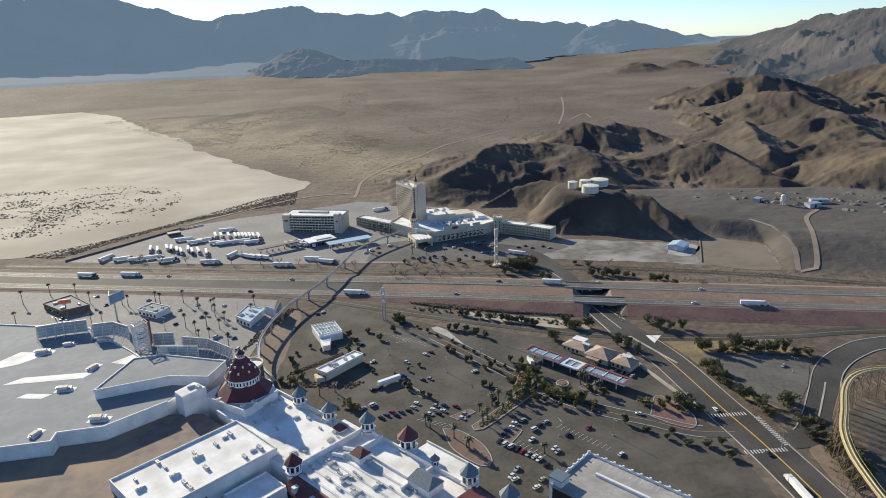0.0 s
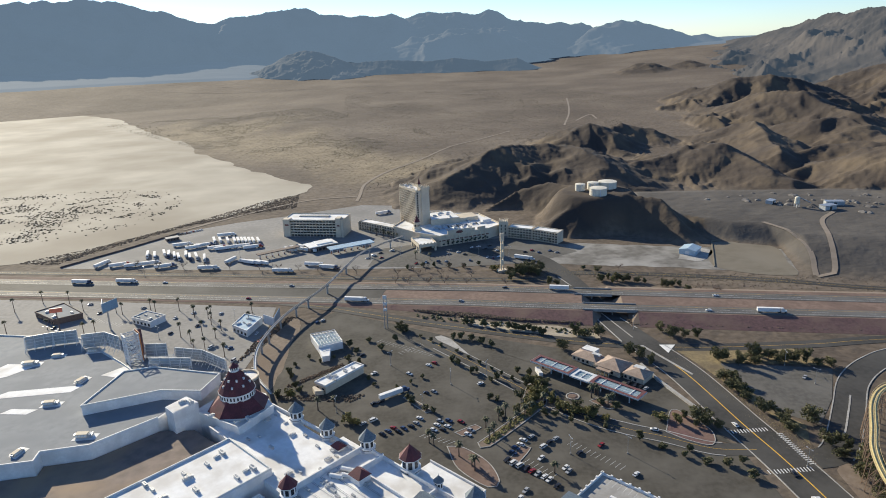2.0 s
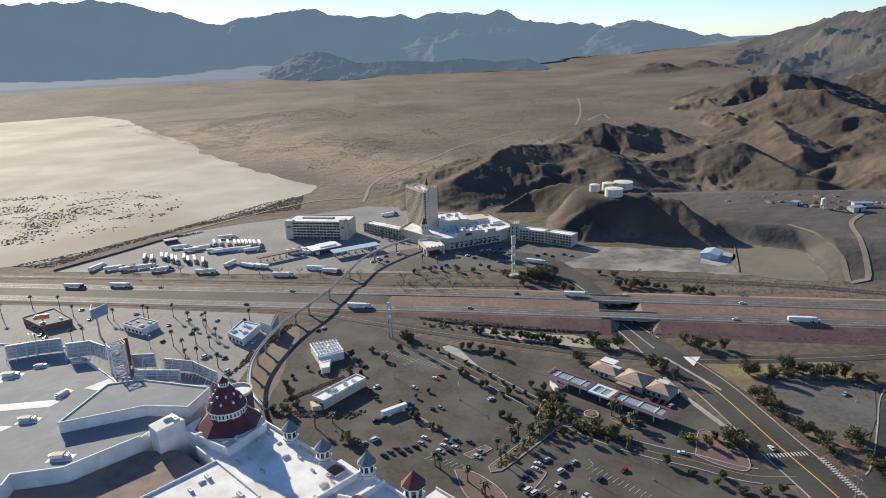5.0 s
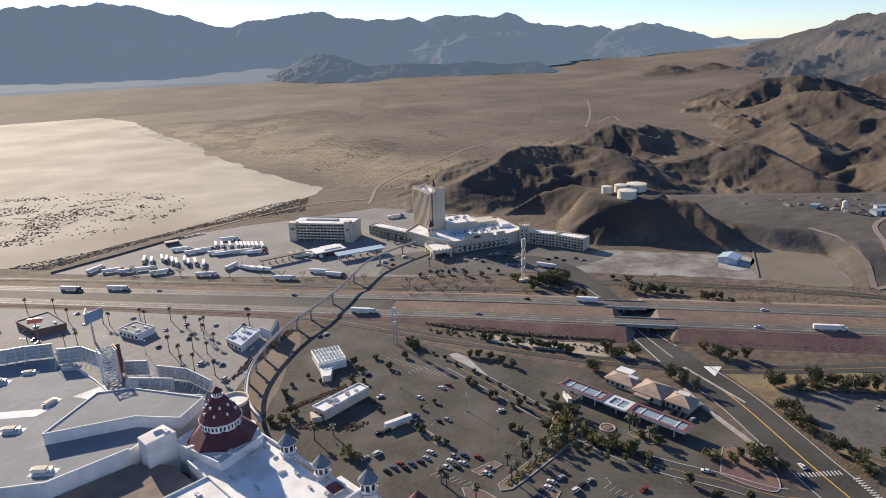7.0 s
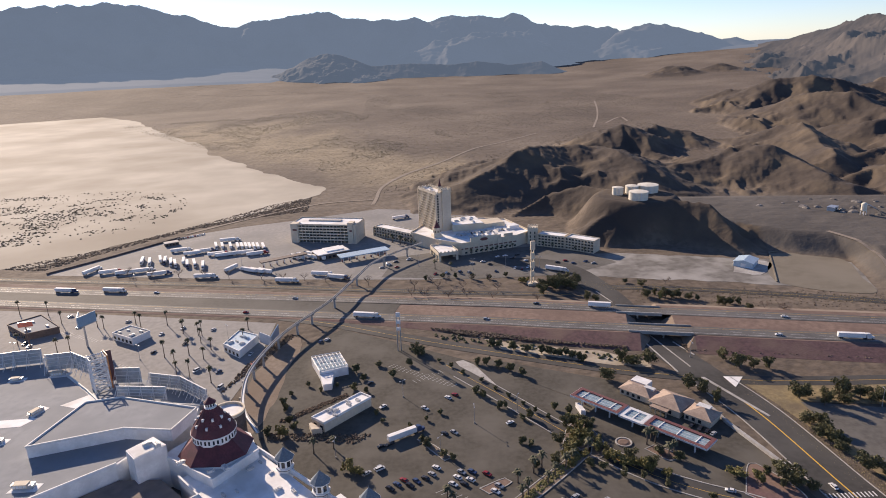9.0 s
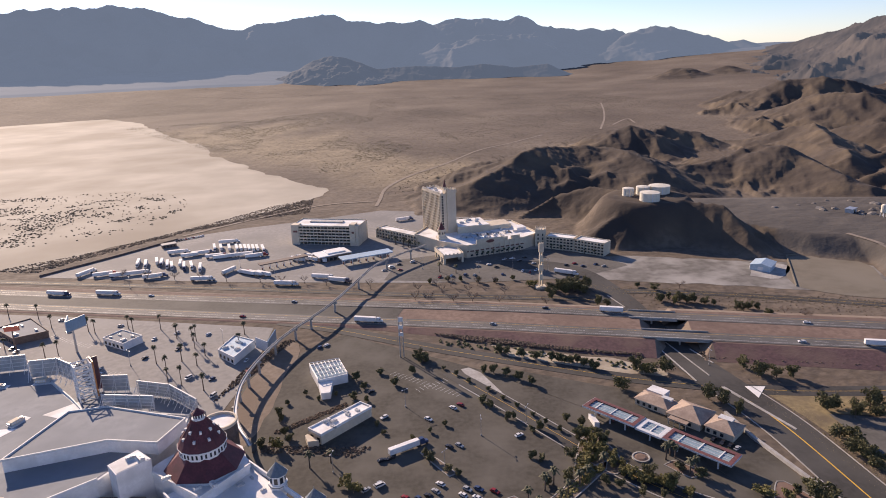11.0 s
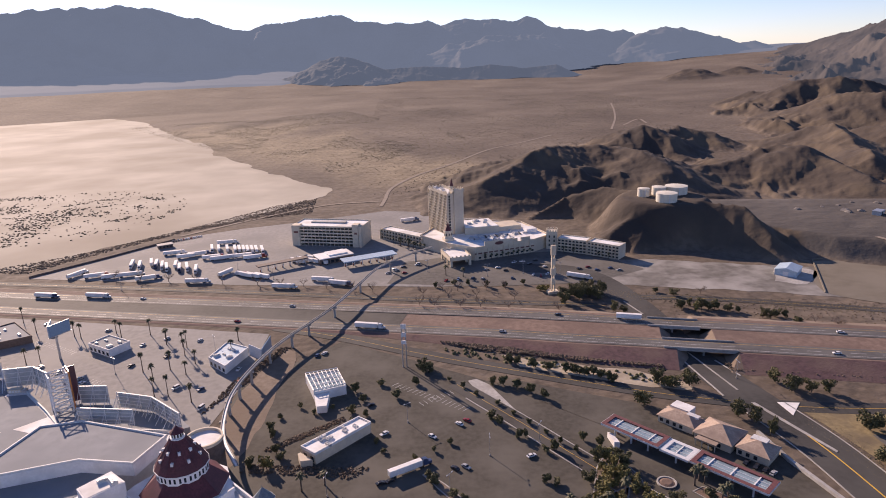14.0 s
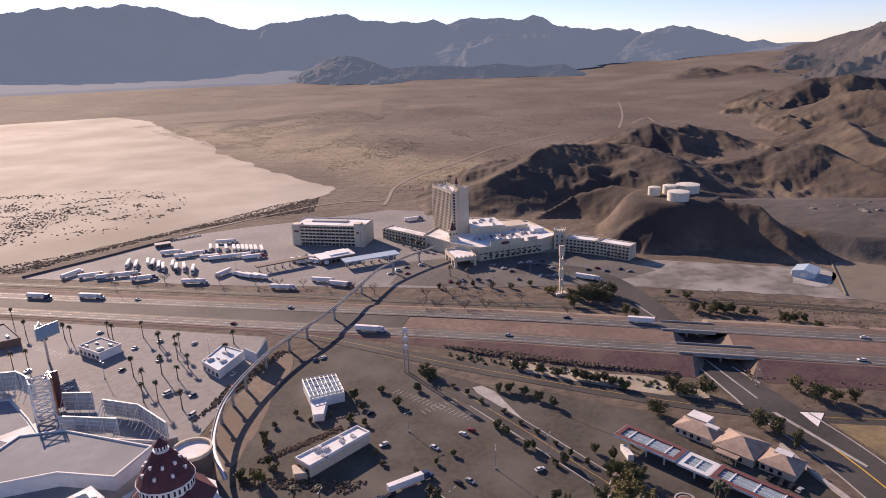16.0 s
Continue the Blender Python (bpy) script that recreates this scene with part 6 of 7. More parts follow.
def make_tree(seed, name, label, cat, h, r, mat, n=230, multi=False, group="trees"):
    rnd = random.Random(seed)
    t = thing(name, label, cat, 0, 0, 0, 0, group=group)
    bm = rod(bmesh.new(), (0, 0, 0), (0.1, 0, h * 0.45), 0.22, 7, 0.13)
    for k in range(5):
        a = rnd.uniform(0, 6.3)
        rod(bm, (0.05, 0, h * (0.25 + 0.05 * k)), (r * 0.6 * math.cos(a), r * 0.6 * math.sin(a), h * (0.55 + 0.06 * k)), 0.1, 5, 0.04)
    part("trunk", bm, M_TRUNK, t)
    bm = bmesh.new()
    for k in range(9):
        a, d = rnd.uniform(0, 6.3), rnd.uniform(0.15, 0.75) * r
        rr = r * rnd.uniform(0.35, 0.62)
        leaf_clumps(bm, rnd, n // 9, (d * math.cos(a), d * math.sin(a), h * (0.26 + 0.06 * k) + rnd.uniform(-0.3, 0.3)), (rr, rr, rr * 0.8), 0.40)
    part("crown", bm, mat, t)
    return t


def make_palm(seed, label, h):
    rnd = random.Random(seed)
    t = thing("palm_tree", label, "palm", 0, 0, 0, 0, group="palms")
    part("trunk", turned(bmesh.new(), 0, 0, [(0.42, 0), (0.3, 1.2), (0.24, h * 0.6), (0.26, h)], 8), M_TRUNK, t)
    bm = bmesh.new()
    for k in range(30):
        a, el = k * 2.4 + rnd.uniform(-0.2, 0.2), rnd.uniform(-0.7, 1.1)
        L = rnd.uniform(1.7, 2.5)
        d = Vector((math.cos(a), math.sin(a), 0))
        side = Vector((-d.y, d.x, 0))
        pts = [Vector((0, 0, h)) + d * (L * f) * math.cos(el) + Vector((0, 0, L * f * math.sin(el) - 1.1 * f * f * L * 0.6)) for f in (0.05, 0.4, 0.75, 1.0)]
        wd = (0.12, 0.42, 0.32, 0.04)
        lo = [bm.verts.new(p - side * w - Vector((0, 0, w * 0.4))) for p, w in zip(pts, wd)]
        mi = [bm.verts.new(p) for p in pts]
        hi = [bm.verts.new(p + side * w - Vector((0, 0, w * 0.4))) for p, w in zip(pts, wd)]
        for j in range(3):
            bm.faces.new((lo[j], lo[j + 1], mi[j + 1], mi[j]))
            bm.faces.new((mi[j], mi[j + 1], hi[j + 1], hi[j]))
    part("crown", bm, M_FROND, t)
    part("dead_fronds", turned(bmesh.new(), 0, 0, [(0.3, h - 1.6), (0.65, h - 0.9), (0.5, h - 0.1)], 8), M_TRUNK, t)
    return t


def make_bare(seed):
    rnd = random.Random(seed)
    t = thing("bare_tree", "leafless brown tree with fine spreading twigs", "tree", 0, 0, 0, 0, group="bare trees")
    part("trunk", rod(bmesh.new(), (0, 0, 0), (0, 0, 1.9), 0.18, 7, 0.13), M_TWIG, t)
    bm = bmesh.new()
    for k in range(8):
        a, up = rnd.uniform(0, 6.3), rnd.uniform(1.8, 3.2)
        p = Vector((1.3 * math.cos(a), 1.3 * math.sin(a), 1.7 + up * 0.6))
        rod(bm, (0, 0, 1.7), p, 0.08, 4, 0.05)
        for j in range(6):
            b = a + rnd.uniform(-0.9, 0.9)
            q = p + Vector((rnd.uniform(0.6, 1.6) * math.cos(b), rnd.uniform(0.6, 1.6) * math.sin(b), rnd.uniform(0.4, 1.8)))
            rod(bm, p, q, 0.045, 3, 0.02)
            for _ in range(3):
                rod(bm, q, q + Vector((rnd.uniform(-0.7, 0.7), rnd.uniform(-0.7, 0.7), rnd.uniform(0.1, 0.8))), 0.03, 3, 0.01)
    part("crown", bm, M_TWIG, t)
    return t


def plant(masters, places, seed, s0=0.8, s1=1.25, z=0.0):
    rnd = random.Random(seed)
    for k, (x, y) in enumerate(places):
        m = masters[rnd.randrange(len(masters))]
        ob = m if m not in PLANTED else copy_thing(m, pose(x, y, z))
        PLANTED.add(m)
        ob.matrix_basis = pose(x + rnd.uniform(-0.6, 0.6), y + rnd.uniform(-0.6, 0.6), z, 0, 0, rnd.uniform(0, 360)) @ Matrix.Diagonal(Vector((rnd.uniform(s0, s1), rnd.uniform(s0, s1), rnd.uniform(s0, s1) * 0.9, 1.0)))


PLANTED = set()
T_DARK = [make_tree(11 + k, "pine_tree", "dense dark green desert pine on a short trunk", "tree", 7.5, 3.4, M_LEAF, 560) for k in range(3)]
T_SMALL = [make_tree(31 + k, "small_tree", "small rounded olive-green street tree", "tree", 4.6, 1.9, M_LEAF, 330) for k in range(2)]
T_YEL = [make_tree(51 + k, "bushy_tree", "bushy yellow-green tree in a planting bed", "tree", 5.0, 2.6, M_LEAF2, 400) for k in range(2)]
T_PALM = [make_palm(71 + k, "tall slim fan palm with a small crown", h) for k, h in enumerate((13.0, 11.0))]
T_PALM2 = [make_palm(81, "short fan palm with a full crown", 7.0)]
T_BARE = [make_bare(91 + k) for k in range(2)]

TREES_A = [(169, 465), (174, 455), (182, 453), (192, 452), (106, 466), (111, 463), (121, 462), (92, 443), (135, 430), (140, 425), (143, 413), (191, 416), (195, 418), (213, 416), (224, 415), (229, 411), (239, 410), (183, 390), (183, 378), (190, 351), (194, 338), (210, 339), (259, 402)]
TREES_B = [(149, 346), (151, 341), (157, 338), (208, 307), (218, 302), (214, 296), (208, 289), (218, 290), (210, 280), (205, 272), (213, 344), (187, 384), (196, 346), (205, 414), (234, 414), (200, 408), (218, 420), (246, 408), (252, 404), (212, 409), (208, 318), (203, 262), (212, 268), (216, 276), (219, 296), (213, 310), (196, 332), (187, 366), (185, 372)]
SMALL_A = [(150, 355), (142, 349), (145, 340), (128, 313), (138, 307), (147, 304), (156, 305), (155, 293), (110, 330), (106, 362), (99, 369), (77, 350), (69, 357), (63, 360), (95, 344), (86, 348), (120, 322), (133, 318)]
ROW_A = [(26, 496), (31, 494), (40, 489), (48, 485), (57, 481), (62, 481), (65, 478), (69, 478), (72, 477), (76, 474), (79, 471), (82, 469), (15, 469), (21, 468), (28, 464), (35, 458), (42, 452)]
ROW_B = [(-26, 489), (-21, 487), (-23, 484), (75, 607), (78, 600), (85, 598), (94, 604), (100, 608), (88, 610), (105, 572), (112, 569)]
FAR_A = [(154, 575), (168, 574), (171, 572), (175, 572), (183, 569), (202, 555), (206, 553), (211, 557), (219, 542), (156, 602)]
BARE_A = [(-71, 622), (-31, 611), (-32, 590), (-22, 589), (-3, 584), (12, 584), (32, 581), (67, 573), (18, 622), (33, 623), (-5, 621), (-16, 621), (38, 600), (10, 606), (-12, 607), (230, 543), (239, 536), (242, 535), (177, 603), (-130, 640), (-150, 643), (-170, 646), (-200, 650), (-225, 655), (-250, 660), (-275, 663), (-300, 668), (-110, 634), (-90, 630)]
SMALL_B = [(-18, 383), (-14, 379), (-6, 371), (-2, 368), (24, 415), (28, 415), (36, 403), (40, 404), (33, 380), (37, 378), (38, 359), (55, 411), (62, 406), (69, 399), (16, 427), (12, 433), (-62, 463), (-56, 452), (-48, 470), (-96, 418), (-98, 426), (-90, 405), (-86, 400), (-60, 440), (-100, 395), (-38, 455), (-28, 470)]
plant(T_DARK, TREES_A + TREES_B, 1, 0.9, 1.85)
plant(T_SMALL, SMALL_A + SMALL_B, 2, 0.8, 1.7)
plant(T_SMALL, ROW_A, 3, 1.2, 1.6)
plant(T_DARK, ROW_B + FAR_A, 4, 0.9, 1.4)
plant(T_YEL, [(56, 374), (60, 382), (64, 390), (68, 384), (62, 396), (70, 374), (58, 378), (76, 364), (82, 360), (88, 356), (66, 380), (128, 350), (136, 344), (162, 571), (60, 619), (63, 617), (110, 463), (-52, 362), (-49, 357), (-92, 393)], 5, 1.0, 1.7)
plant(T_PALM, [(-194, 492), (-182, 480), (-178, 494), (-166, 488), (-166, 461), (-150, 454), (-174, 462), (-196, 531), (-181, 525), (-166, 502), (-233, 545), (-261, 544), (-268, 548), (-214, 548), (-275, 505), (-267, 509), (-199, 537), (-184, 527), (-177, 513), (-240, 551), (-300, 556), (-320, 575), (-345, 578), (-360, 560), (-150, 535), (-148, 515), (-310, 520), (-340, 515)], 6, 0.85, 1.15)
plant(T_PALM2, [(28, 336), (32, 340), (41, 347), (46, 352), (52, 358), (56, 362), (64, 369), (28, 348), (36, 355), (40, 359), (-5, 337), (-2, 334), (11, 323), (19, 310), (17, 313), (59, 305), (95, 376), (98, 379), (100, 377), (102, 365), (105, 367), (-62, 380), (-72, 376), (-14, 660), (0, 655), (-40, 735), (-46, 740), (-52, 746), (-60, 752)], 7, 1.0, 1.4)
plant(T_SMALL, [(-31, 741), (-22, 631), (-7, 636), (4, 635), (18, 630), (33, 629), (48, 634), (145, 609), (154, 577), (160, 580), (173, 575), (178, 572), (210, 557), (216, 555), (190, 566)], 31, 0.9, 1.5)
plant(T_DARK, [(81, 610), (88, 613), (95, 615), (100, 598), (74, 588), (92, 602), (84, 600), (104, 606)], 32, 1.2, 1.9)
plant(T_PALM2, [(20 + 5.2 * k, 699 + 2.2 * k) for k in range(9)] + [(-36, 738), (-44, 742), (-52, 748), (-60, 754), (-68, 762), (92, 717), (100, 712), (120, 700), (128, 694)], 33, 0.7, 0.95)
plant(T_YEL, [(53, 366), (57, 370), (61, 376), (66, 386), (71, 380), (74, 372), (63, 368), (59, 388), (79, 362), (85, 358), (91, 354), (97, 350), (72, 366), (55, 360)], 34, 0.75, 1.25)
plant(T_DARK, [(52, 380), (58, 393), (69, 391), (48, 362), (83, 364), (93, 357)], 35, 0.9, 1.3)
plant(T_SMALL, [(-28, 492), (-20, 484), (-10, 474), (-2, 466), (6, 456), (16, 446), (24, 436), (31, 427), (38, 418), (44, 409), (50, 402), (-96, 436), (-88, 446), (-80, 440), (-70, 445), (-58, 430), (-52, 436), (-44, 412), (-40, 404), (-24, 398), (-16, 404), (-8, 411)], 36, 0.6, 1.0)
plant(T_BARE, BARE_A, 8, 1.2, 1.8)


def scatter(name, label, n, poly, seed, r0, r1, mat, keep=None, flat=0.5, z=0.0, cat="shrubs"):
    """Low clumps strewn over a plan polygon, as one mesh."""
    rnd = random.Random(seed)
    xs, ys = [p[0] for p in poly], [p[1] for p in poly]

    def inside(x, y):
        c = False
        for i in range(len(poly)):
            (xa, ya), (xb, yb) = poly[i - 1], poly[i]
            if (ya > y) != (yb > y) and x < (xb - xa) * (y - ya) / (yb - ya) + xa:
                c = not c
        return c
    pts = []
    while len(pts) < n:
        x, y = rnd.uniform(min(xs), max(xs)), rnd.uniform(min(ys), max(ys))
        if inside(x, y) and (keep is None or rnd.random() < keep(x, y)):
            pts.append((x, y))
    zz = terrain(np.array([p[0] for p in pts]), np.array([p[1] for p in pts]))[0] + z
    V, Fc = [], []
    for (x, y), h in zip(pts, zz):
        r = rnd.uniform(r0, r1)
        b = len(V)
        k = 6
        for j in range(k):
            a = 6.283 * j / k
            q = r * rnd.uniform(0.7, 1.3)
            V.append((x + q * math.cos(a), y + q * math.sin(a), h - 0.1))
        for j in range(k):
            a = 6.283 * (j + 0.5) / k
            q = 0.7 * r * rnd.uniform(0.6, 1.3)
            V.append((x + q * math.cos(a), y + q * math.sin(a), h + r * flat * rnd.uniform(0.6, 1.1)))
        V.append((x, y, h + r * flat * 1.25))
        for j in range(k):
            j2 = (j + 1) % k
            Fc += [(b + j, b + j2, b + k + j), (b + j2, b + k + j2, b + k + j), (b + k + j, b + k + j2, b + 2 * k)]
    me = bpy.data.meshes.new(name)
    me.from_pydata(V, [], Fc)
    me.materials.append(mat)
    return tagged(new(name, me), label, cat, kind="stuff")


def arcs(x, y):
    """Windrows of mounds: an oval of rings at one end, scattered clumps at the other."""
    d = math.hypot((x + 450) / 1.1, (y - 925) / 1.25)
    rings = max(0.0, math.sin(d / 5.6)) ** 2 * (1.0 if d < 95 else 0.0) * (float(fbm(x / 30, y / 30, 2)) > 0.36)
    return max(rings, 0.05 + 0.6 * (float(fbm(x / 45 + 8, y / 28, 3)) > 0.5) * (x < -470))


scatter("lake_mounds", "dark brush-topped mounds strewn over the dry lake", 3000, [(-350, 960), (-385, 1035), (-480, 1075), (-640, 1060), (-860, 1000), (-900, 850), (-640, 745), (-430, 790), (-360, 850)], 3, 0.7, 1.6, M_SHRUB, arcs, 0.5, 0.1)
def patchy(x, y):
    return 1.0 if float(fbm(x / 120 + 5, y / 180, 3)) > 0.44 else 0.12


scatter("valley_scrub", "golden brush dotted over the valley floor", 9000, [(-1000, 2100), (-540, 1540), (-230, 1190), (-60, 1130), (60, 1300), (0, 1650), (-350, 2250)], 4, 0.5, 1.4, M_GOLD, patchy, 0.45)
scatter("valley_scrub", "sparse dark brush across the wide valley", 8000, [(-120, 1000), (0, 1010), (120, 1250), (420, 1500), (700, 2100), (500, 2700), (-300, 2700), (-200, 1500)], 5, 0.5, 1.3, M_SHRUB, patchy, 0.45)
scatter("lake_edge_brush", "brown brush belt between the truck yard and the lake", 2600, [(-395, 690), (-350, 760), (-300, 830), (-235, 880), (-180, 905), (-190, 990), (-235, 950), (-285, 870), (-372, 755), (-440, 700)], 6, 0.5, 1.3, M_HEDGE, None, 0.5)
scatter("slope_brush", "leafless brown brush covering the freeway slope", 1500, [(-20, 527), (70, 505), (114, 494), (114, 484), (70, 494), (10, 512)], 7, 0.35, 0.85, M_HEDGE, None, 0.6, 1.0)
scatter("slope_brush", "leafless brown brush covering the freeway slope", 1200, [(150, 489), (340, 455), (340, 445), (150, 478)], 8, 0.3, 0.8, M_HEDGE, None, 0.6, 1.0)
scatter("dirt_brush", "dry weeds on the bare ground beside the roads", 1000, [(100, 545), (100, 600), (240, 590), (420, 545), (420, 500), (200, 540)], 9, 0.25, 0.7, M_HEDGE, None, 0.5)
scatter("hedge_row", "low brown hedges in the parking lot beds", 420, [(-97, 408), (-64, 436), (-62, 433), (-95, 405)], 10, 0.4, 0.8, M_HEDGE, None, 0.9)
scatter("hedge_row", "low brown hedges in the parking lot beds", 380, [(-52, 384), (-44, 392), (-100, 396), (-104, 390)], 12, 0.4, 0.8, M_HEDGE, None, 0.9)
scatter("hedge_row", "low hedges under the median palms", 420, [(25, 335), (60, 371), (64, 369), (28, 332)], 13, 0.4, 0.8, M_LEAF2, None, 0.9)
scatter("hedge_row", "low brown hedges by the freeway shops", 500, [(-140, 440), (-128, 470), (-112, 522), (-118, 524), (-134, 478)], 14, 0.4, 0.9, M_HEDGE, None, 0.9)
scatter("dry_grass", "dry golden grass and weeds on the boulevard verge", 2200, [(186, 300), (178, 345), (170, 400), (158, 440), (176, 436), (186, 400), (196, 350), (200, 305)], 21, 0.12, 0.3, M_GOLD, None, 0.7)
scatter("verge_shrubs", "olive shrubs along the frontage road", 130, [(-20, 512), (70, 478), (120, 462), (120, 470), (70, 487), (-10, 520)], 23, 0.6, 1.6, M_LEAF, None, 0.8)
scatter("dry_grass", "dry golden grass and weeds beside the freeway", 1200, [(100, 600), (200, 575), (330, 545), (330, 560), (210, 592), (105, 618)], 24, 0.2, 0.5, M_GOLD, None, 0.7)
scatter("quarry_heaps", "dark heaps of crushed rock on the gravel works", 90, [(340, 800), (420, 745), (520, 690), (620, 700), (560, 790), (430, 830)], 15, 1.6, 5.0, M_GRAVEL, None, 0.45, -0.5, "heaps")


# ---- vehicles ----
def make_car(col, label, van=False):
    m = paint(label.split()[0] + "_car_paint", col, 0.25)
    t = thing("van" if van else "car", label, "van" if van else "car", 0, 0, 0, 0, group="parked vehicles")
    bm = bmesh.new()
    prof = [(-2.3, 0.35), (-2.35, 0.8), (-2.2, 1.0), (-1.2, 1.02), (1.0, 0.98), (2.0, 0.85), (2.35, 0.65), (2.3, 0.35)] if not van else [(-2.5, 0.35), (-2.55, 1.2), (-1.5, 1.25), (1.5, 1.2), (2.3, 1.0), (2.5, 0.7), (2.5, 0.35)]

    def extr(bm, prof, w0):
        a = [bm.verts.new((x, -w0, z)) for x, z in prof]
        b = [bm.verts.new((x, w0, z)) for x, z in prof]
        bm.faces.new(a)
        bm.faces.new(b[::-1])
        for i in range(len(prof)):
            j = (i + 1) % len(prof)
            bm.faces.new((a[j], a[i], b[i], b[j]))
        return bm
    body = part("body", extr(bm, prof, 0.9), m, t)
    gl = [(-1.9, 1.0), (-1.4, 1.4), (0.3, 1.42), (1.1, 0.98)] if not van else [(-2.5, 1.2), (-2.4, 1.95), (1.0, 1.95), (1.8, 1.15)]
    part("glazing", extr(bmesh.new(), gl, 0.78), M_GLASS, t)
    rf = [(-1.45, 1.4), (-1.3, 1.47), (0.2, 1.49), (0.35, 1.42)] if not van else [(-2.45, 1.93), (-2.3, 2.05), (0.9, 2.05), (1.05, 1.93)]
    part("roof", extr(bmesh.new(), rf, 0.76), m, t)
    for x in (-1.45, 1.45):
        for y in (-0.82, 0.82):
            part("wheel", rod(bmesh.new(), (x, y - 0.11, 0.33), (x, y + 0.11, 0.33), 0.33, 12), M_RUBBER, t)
    return t


def make_truck(col, label, trailer_only=False):
    m = paint(label.split()[0] + "_cab_paint", col, 0.3)
    t = thing("semi_trailer" if trailer_only else "semi_truck", label, "trailer" if trailer_only else "truck", 0, 0, 0, 0, group="trucks")
    tr = part("trailer", box(-8.1, 8.1, -1.28, 1.28, 1.15, 4.05), M_WHITE, t, "white box trailer")
    part("doors", box(-8.16, -8.1, -1.2, 1.2, 1.3, 3.95), M_STEEL, tr)
    part("skirt", box(-2.5, 4.5, -1.2, 1.2, 0.75, 1.14), M_GALV, tr)
    for x in (-6.9, -5.6):
        for y in (-1.05, 1.05):
            part("wheel", rod(bmesh.new(), (x, y - 0.22, 0.52), (x, y + 0.22, 0.52), 0.52, 12), M_RUBBER, t)
    if trailer_only:
        part("landing_leg", box(5.0, 5.3, -1.0, 1.0, 0, 1.15), M_GALV, t)
        return t
    part("cab", box(8.7, 11.2, -1.22, 1.22, 0.9, 3.5), m, t)
    part("fairing", prism([(8.8, -1.1), (10.6, -1.0), (10.6, 1.0), (8.8, 1.1)], 3.5, 4.0), m, t)
    part("hood", box(11.2, 13.2, -0.95, 0.95, 0.8, 2.1), m, t)
    part("windscreen", box(11.18, 11.26, -1.05, 1.05, 2.15, 3.1), M_GLASS, t)
    part("chassis", box(7, 13.3, -0.6, 0.6, 0.55, 0.9), M_DARK, t)
    for x in (7.2, 8.4, 12.2):
        for y in (-1.0, 1.0):
            part("wheel", rod(bmesh.new(), (x, y - 0.2, 0.52), (x, y + 0.2, 0.52), 0.52, 12), M_RUBBER, t)
    return t


CARS = [make_car((0.75, 0.75, 0.74), "white sedan parked on the asphalt"), make_car((0.03, 0.03, 0.035), "black sedan parked on the asphalt"), make_car((0.40, 0.41, 0.42), "silver sedan parked on the asphalt"),
        make_car((0.28, 0.03, 0.03), "red sedan parked on the asphalt"), make_car((0.06, 0.09, 0.17), "navy sedan parked on the asphalt"), make_car((0.72, 0.72, 0.70), "pale van parked on the asphalt", True)]
WEIGHT = [0, 0, 0, 1, 1, 2, 2, 3, 4, 5]


def park(places, seed, rz, jit=4, z=0.13):
    rnd = random.Random(seed)
    for x, y in places:
        m = CARS[WEIGHT[rnd.randrange(10)]]
        ob = m if m not in PLANTED else copy_thing(m, pose(x, y, z))
        PLANTED.add(m)
        ob.matrix_basis = pose(x, y, z, 0, 0, rz + rnd.uniform(-jit, jit) + (180 if rnd.random() < 0.5 else 0))


park([(-17, 416), (-4, 427), (0, 430), (-6, 390), (-1, 391), (-10, 361), (-15, 353), (-12, 356), (-19, 351), (-31, 346), (-28, 349), (-25, 352), (-22, 348)], 1, -42)
park([(0, 353), (-2, 348), (3, 348), (6, 351), (2, 357), (7, 357), (14, 355), (17, 342), (19, 346), (47, 334), (45, 330), (42, 327), (40, 323)], 2, -40)
park([(36, 317), (39, 314), (42, 311.5), (45, 309), (47.5, 306.5), (50, 304), (53, 301.5), (55, 299), (57, 327), (61, 331), (65, 334), (52, 337), (54, 317), (65, 308), (-43, 358), (-38, 362)], 3, 42)
park([(75, 320), (88, 326), (66, 305), (99, 300), (58, 294), (123, 391), (126, 388), (129, 385.5), (131, 383), (234, 388)], 4, 45)
park([(-165, 470), (-150, 468), (-205, 500), (-224, 478), (-228, 484), (-262, 500), (-268, 495), (-246, 492), (-142, 447), (-300, 515), (-306, 520), (-88, 512), (-92, 509)], 5, 65, 15)
park([(-40, 690), (-52, 684), (-58, 676), (-64, 668), (-50, 668), (20, 672), (30, 676), (36, 668), (45, 690), (52, 692), (58, 684), (64, 694), (70, 676), (98, 668), (106, 672), (112, 664), (124, 668), (130, 662)], 6, 25, 10)
park([(-299.2 + 2.01 * k, 788.7 + 1.66 * k) for k in range(12)], 8, 300, 8)
park([(-14, 645), (-4, 648), (8, 650), (16, 648), (58, 655), (64, 652), (70, 656), (40, 648), (-200, 540), (-212, 530), (-188, 512), (-176, 536), (-248, 556), (-282, 548), (-300, 570), (-130, 478), (-136, 492)], 9, 60, 25)
park([(42, 291.6), (40, 283.4), (53.6, 282.3), (57, 277.6), (49.7, 276.4), (38.3, 286), (-50.8, 447), (-40.7, 419), (-38, 380), (-34, 381.6), (-37, 361), (29, 398.8)], 7, 40, 12)
for k, (x, y, rz, zz) in enumerate(((78, 367, -45, 0.2), (121, 338, -25, 0.2), (167, 339, 98, 0.2), (176, 294, 95, 0.2))):
    park([(x, y)], 20 + k, rz, 0, zz)


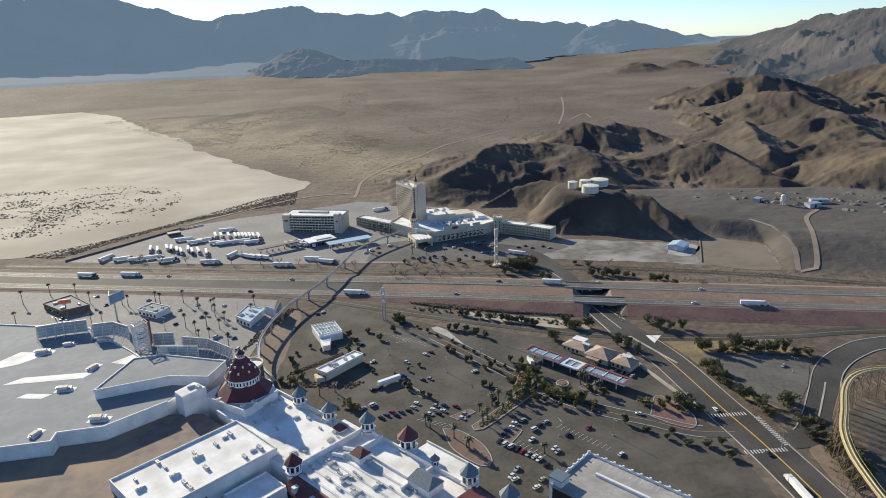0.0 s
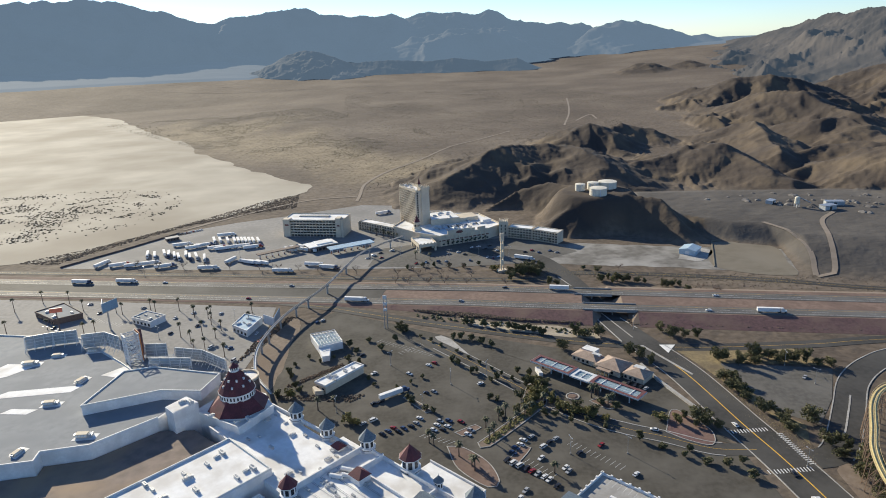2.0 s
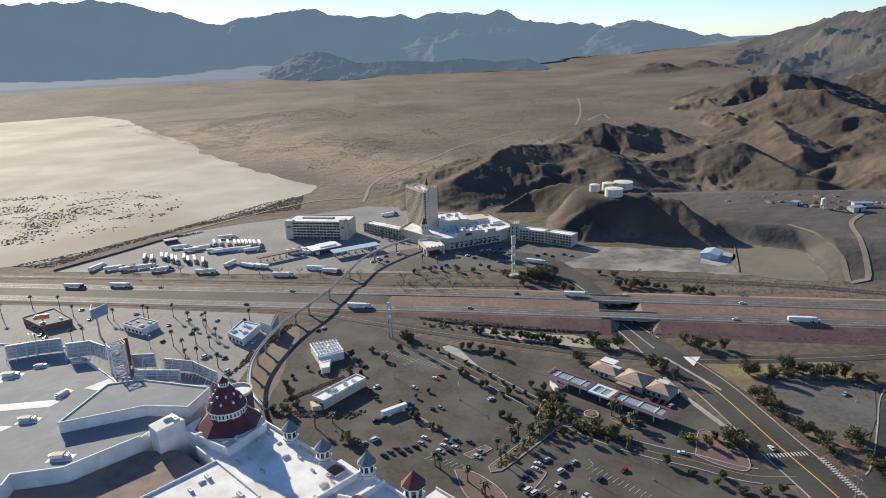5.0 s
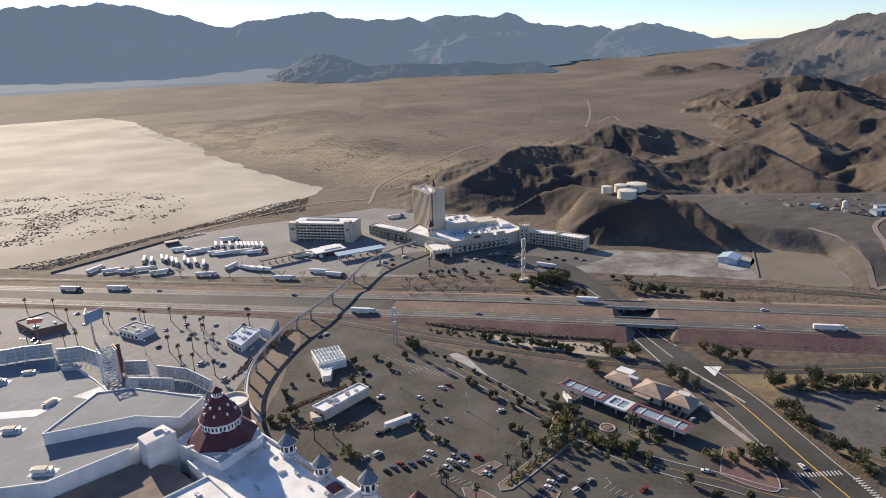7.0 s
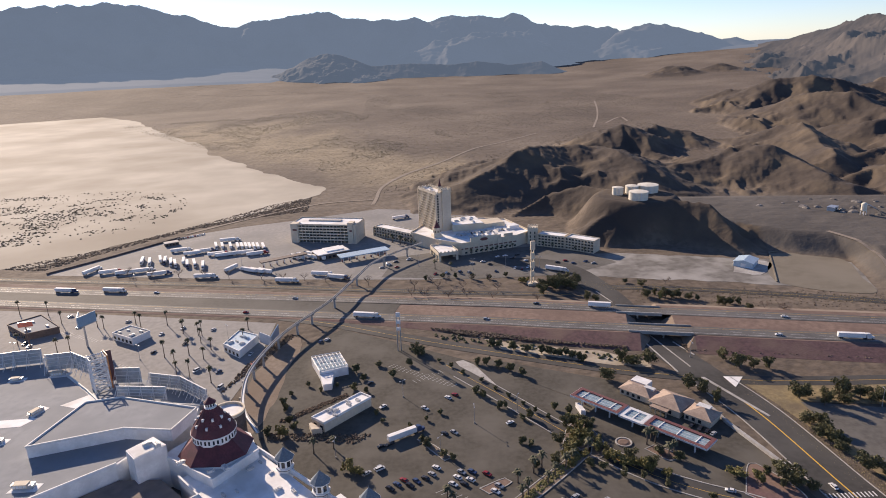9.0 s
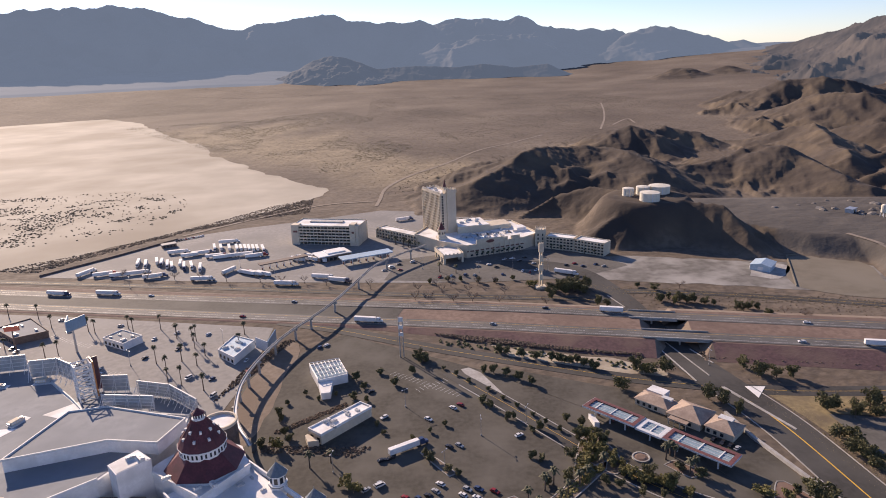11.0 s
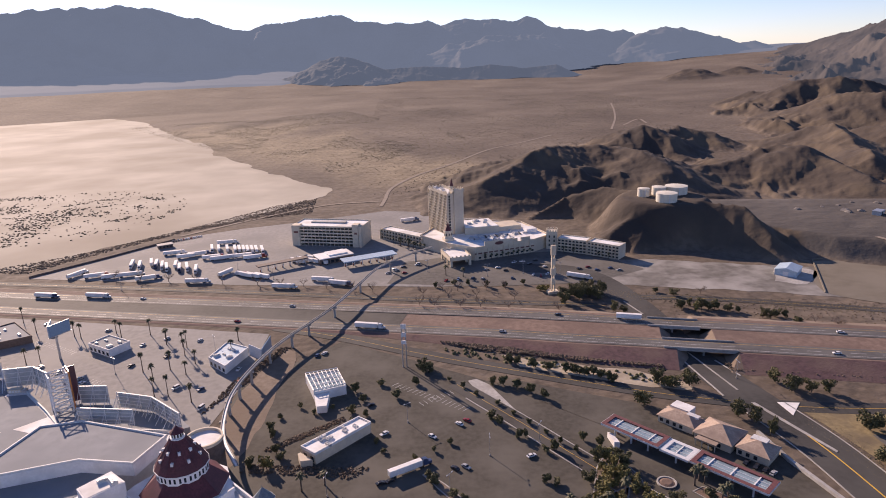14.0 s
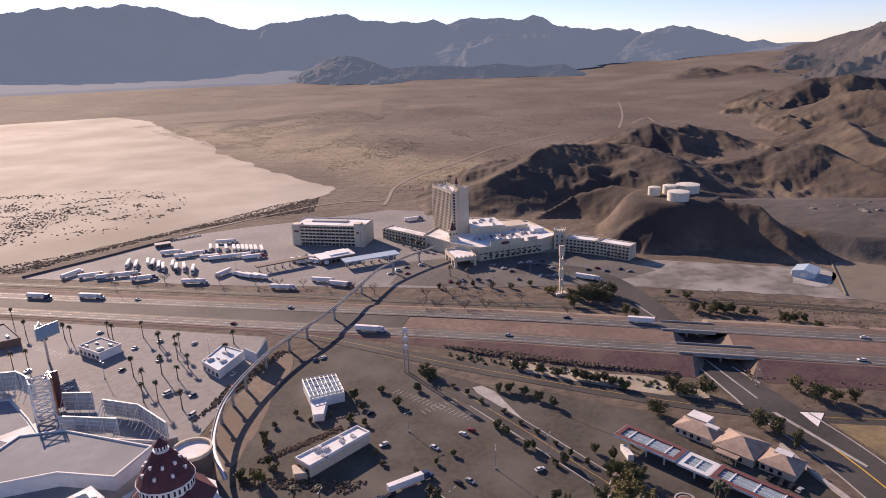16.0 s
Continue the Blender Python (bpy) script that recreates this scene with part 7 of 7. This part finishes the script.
def at_x(line, x, off):
    i = min(range(len(line)), key=lambda j: abs(line[j][0] - x))
    p, q = offset_line(line, off)[i], line[min(i + 1, len(line) - 1)] - line[i - 1]
    return p[0], p[1], line[i][2] + 0.07, math.degrees(math.atan2(q[1], q[0]))


for k, (ln, x, off) in enumerate(((FWY_NEAR, -160, -2), (FWY_NEAR, 30, 2), (FWY_NEAR, 215, -2), (FWY_FAR, -250, 2), (FWY_FAR, -130, -2), (FWY_FAR, 60, 2), (FWY_FAR, 230, -2))):
    a = at_x(ln, x, off)
    park([a[:2]], 40 + k, a[3], 0, a[2])

TRUCKS = [make_truck((0.70, 0.70, 0.69), "white semi truck with a long box trailer"), make_truck((0.30, 0.04, 0.03), "red semi truck with a white box trailer"), make_truck((0.05, 0.08, 0.16), "blue semi truck with a white box trailer"), make_truck((0.6, 0.6, 0.6), "white detached box trailer on landing legs", True)]


def lorry(kind, x, y, rz, z=0.1):
    m = TRUCKS[kind]
    ob = m if m not in PLANTED else copy_thing(m, pose(x, y, z))
    PLANTED.add(m)
    ob.matrix_basis = pose(x, y, z, 0, 0, rz)


for k, x in enumerate((-246, -239, -230, -222, -217.5, -213, -209, -204.5, -200, -194)):
    lorry(3 if k % 3 else 0, x, 754 - 0.16 * (x + 246), 291)
for k, (x, y) in enumerate(((-280, 741), (-262, 729), (-254, 736), (-236, 724), (-227, 720), (-217, 724), (-207, 727), (-196, 721))):
    lorry((0, 3, 2, 1)[k % 4], x, y, 18 + 2 * (k % 3))
for k, (x, y) in enumerate(((-304, 709), (-295, 705), (-287, 711), (-281, 708), (-273, 702), (-267, 697), (-261, 703), (-254, 694), (-248, 696), (-237, 689))):
    lorry((0, 0, 3, 2)[k % 4], x, y, 288 + 3 * (k % 3))
for k, (x, y, rz) in enumerate(((-341, 680, 70), (-322, 676, 22), (-305, 673, 18), (-292, 677, 18), (-272, 666, 20), (-225, 655, 0), (-206, 676, 66), (-186, 668, 150), (-179, 666, 150), (-171, 664, 150), (-147, 637, -8), (-102, 642, -18), (-118, 652, -12))):
    lorry((0, 1, 3, 0, 2, 0, 3)[k % 7], x, y, rz)
for k, (x, y, rz) in enumerate(((-150, 705, 150), (-143, 708, 150), (-136, 712, 150), (-128, 700, 150), (-240, 775, 10), (-60, 850, 25), (-20, 845, 30), (92, 646, -30), (-28, 388, 32))):
    lorry((3, 0, 2)[k % 3], x, y, rz)
lorry(0, 175, 262, 92, 0.2)
for ln, x, off, kd in ((FWY_NEAR, 260, -2, 0), (FWY_FAR, -290, 2, 0), (FWY_FAR, -340, -2, 2), (FWY_NEAR, -70, -2, 0), (FWY_FAR, 110, 2, 3)):
    a = at_x(ln, x, off)
    lorry(kd, a[0], a[1], a[3], a[2])


# ---- street lamps ----
def make_lamp():
    t = thing("street_lamp", "tall thin grey double-armed parking lot lamp", "street lamp", 0, 0, 0, 0, group="lot lamps")
    part("pole", turned(bmesh.new(), 0, 0, [(0.16, 0), (0.09, 10.5)], 6), M_GALV, t)
    part("base", turned(bmesh.new(), 0, 0, [(0.4, 0), (0.4, 0.8)], 8), M_CONC, t)
    part("arm", rod(bmesh.new(), (-1.5, 0, 10.4), (1.5, 0, 10.4), 0.07), M_GALV, t)
    for x in (-1.7, 1.7):
        part("lamp_head", box(x - 0.5, x + 0.5, -0.22, 0.22, 10.35, 10.6), M_GALV, t)
    return t


LAMP = make_lamp()
for k, (x, y) in enumerate(((-30, 430), (-8, 372), (34, 410), (-60, 372), (10, 400), (70, 320), (100, 318), (-160, 520), (-210, 490), (-250, 470), (-300, 500), (20, 655), (50, 660), (80, 655), (-30, 670), (-200, 690), (-160, 660), (230, 405), (150, 470), (186, 300), (-280, 640), (236, 380))):
    ob = LAMP if k == 0 else copy_thing(LAMP, pose(x, y, 0.1))
    ob.matrix_basis = pose(x, y, 0.1, 0, 0, 40 + 13 * k)
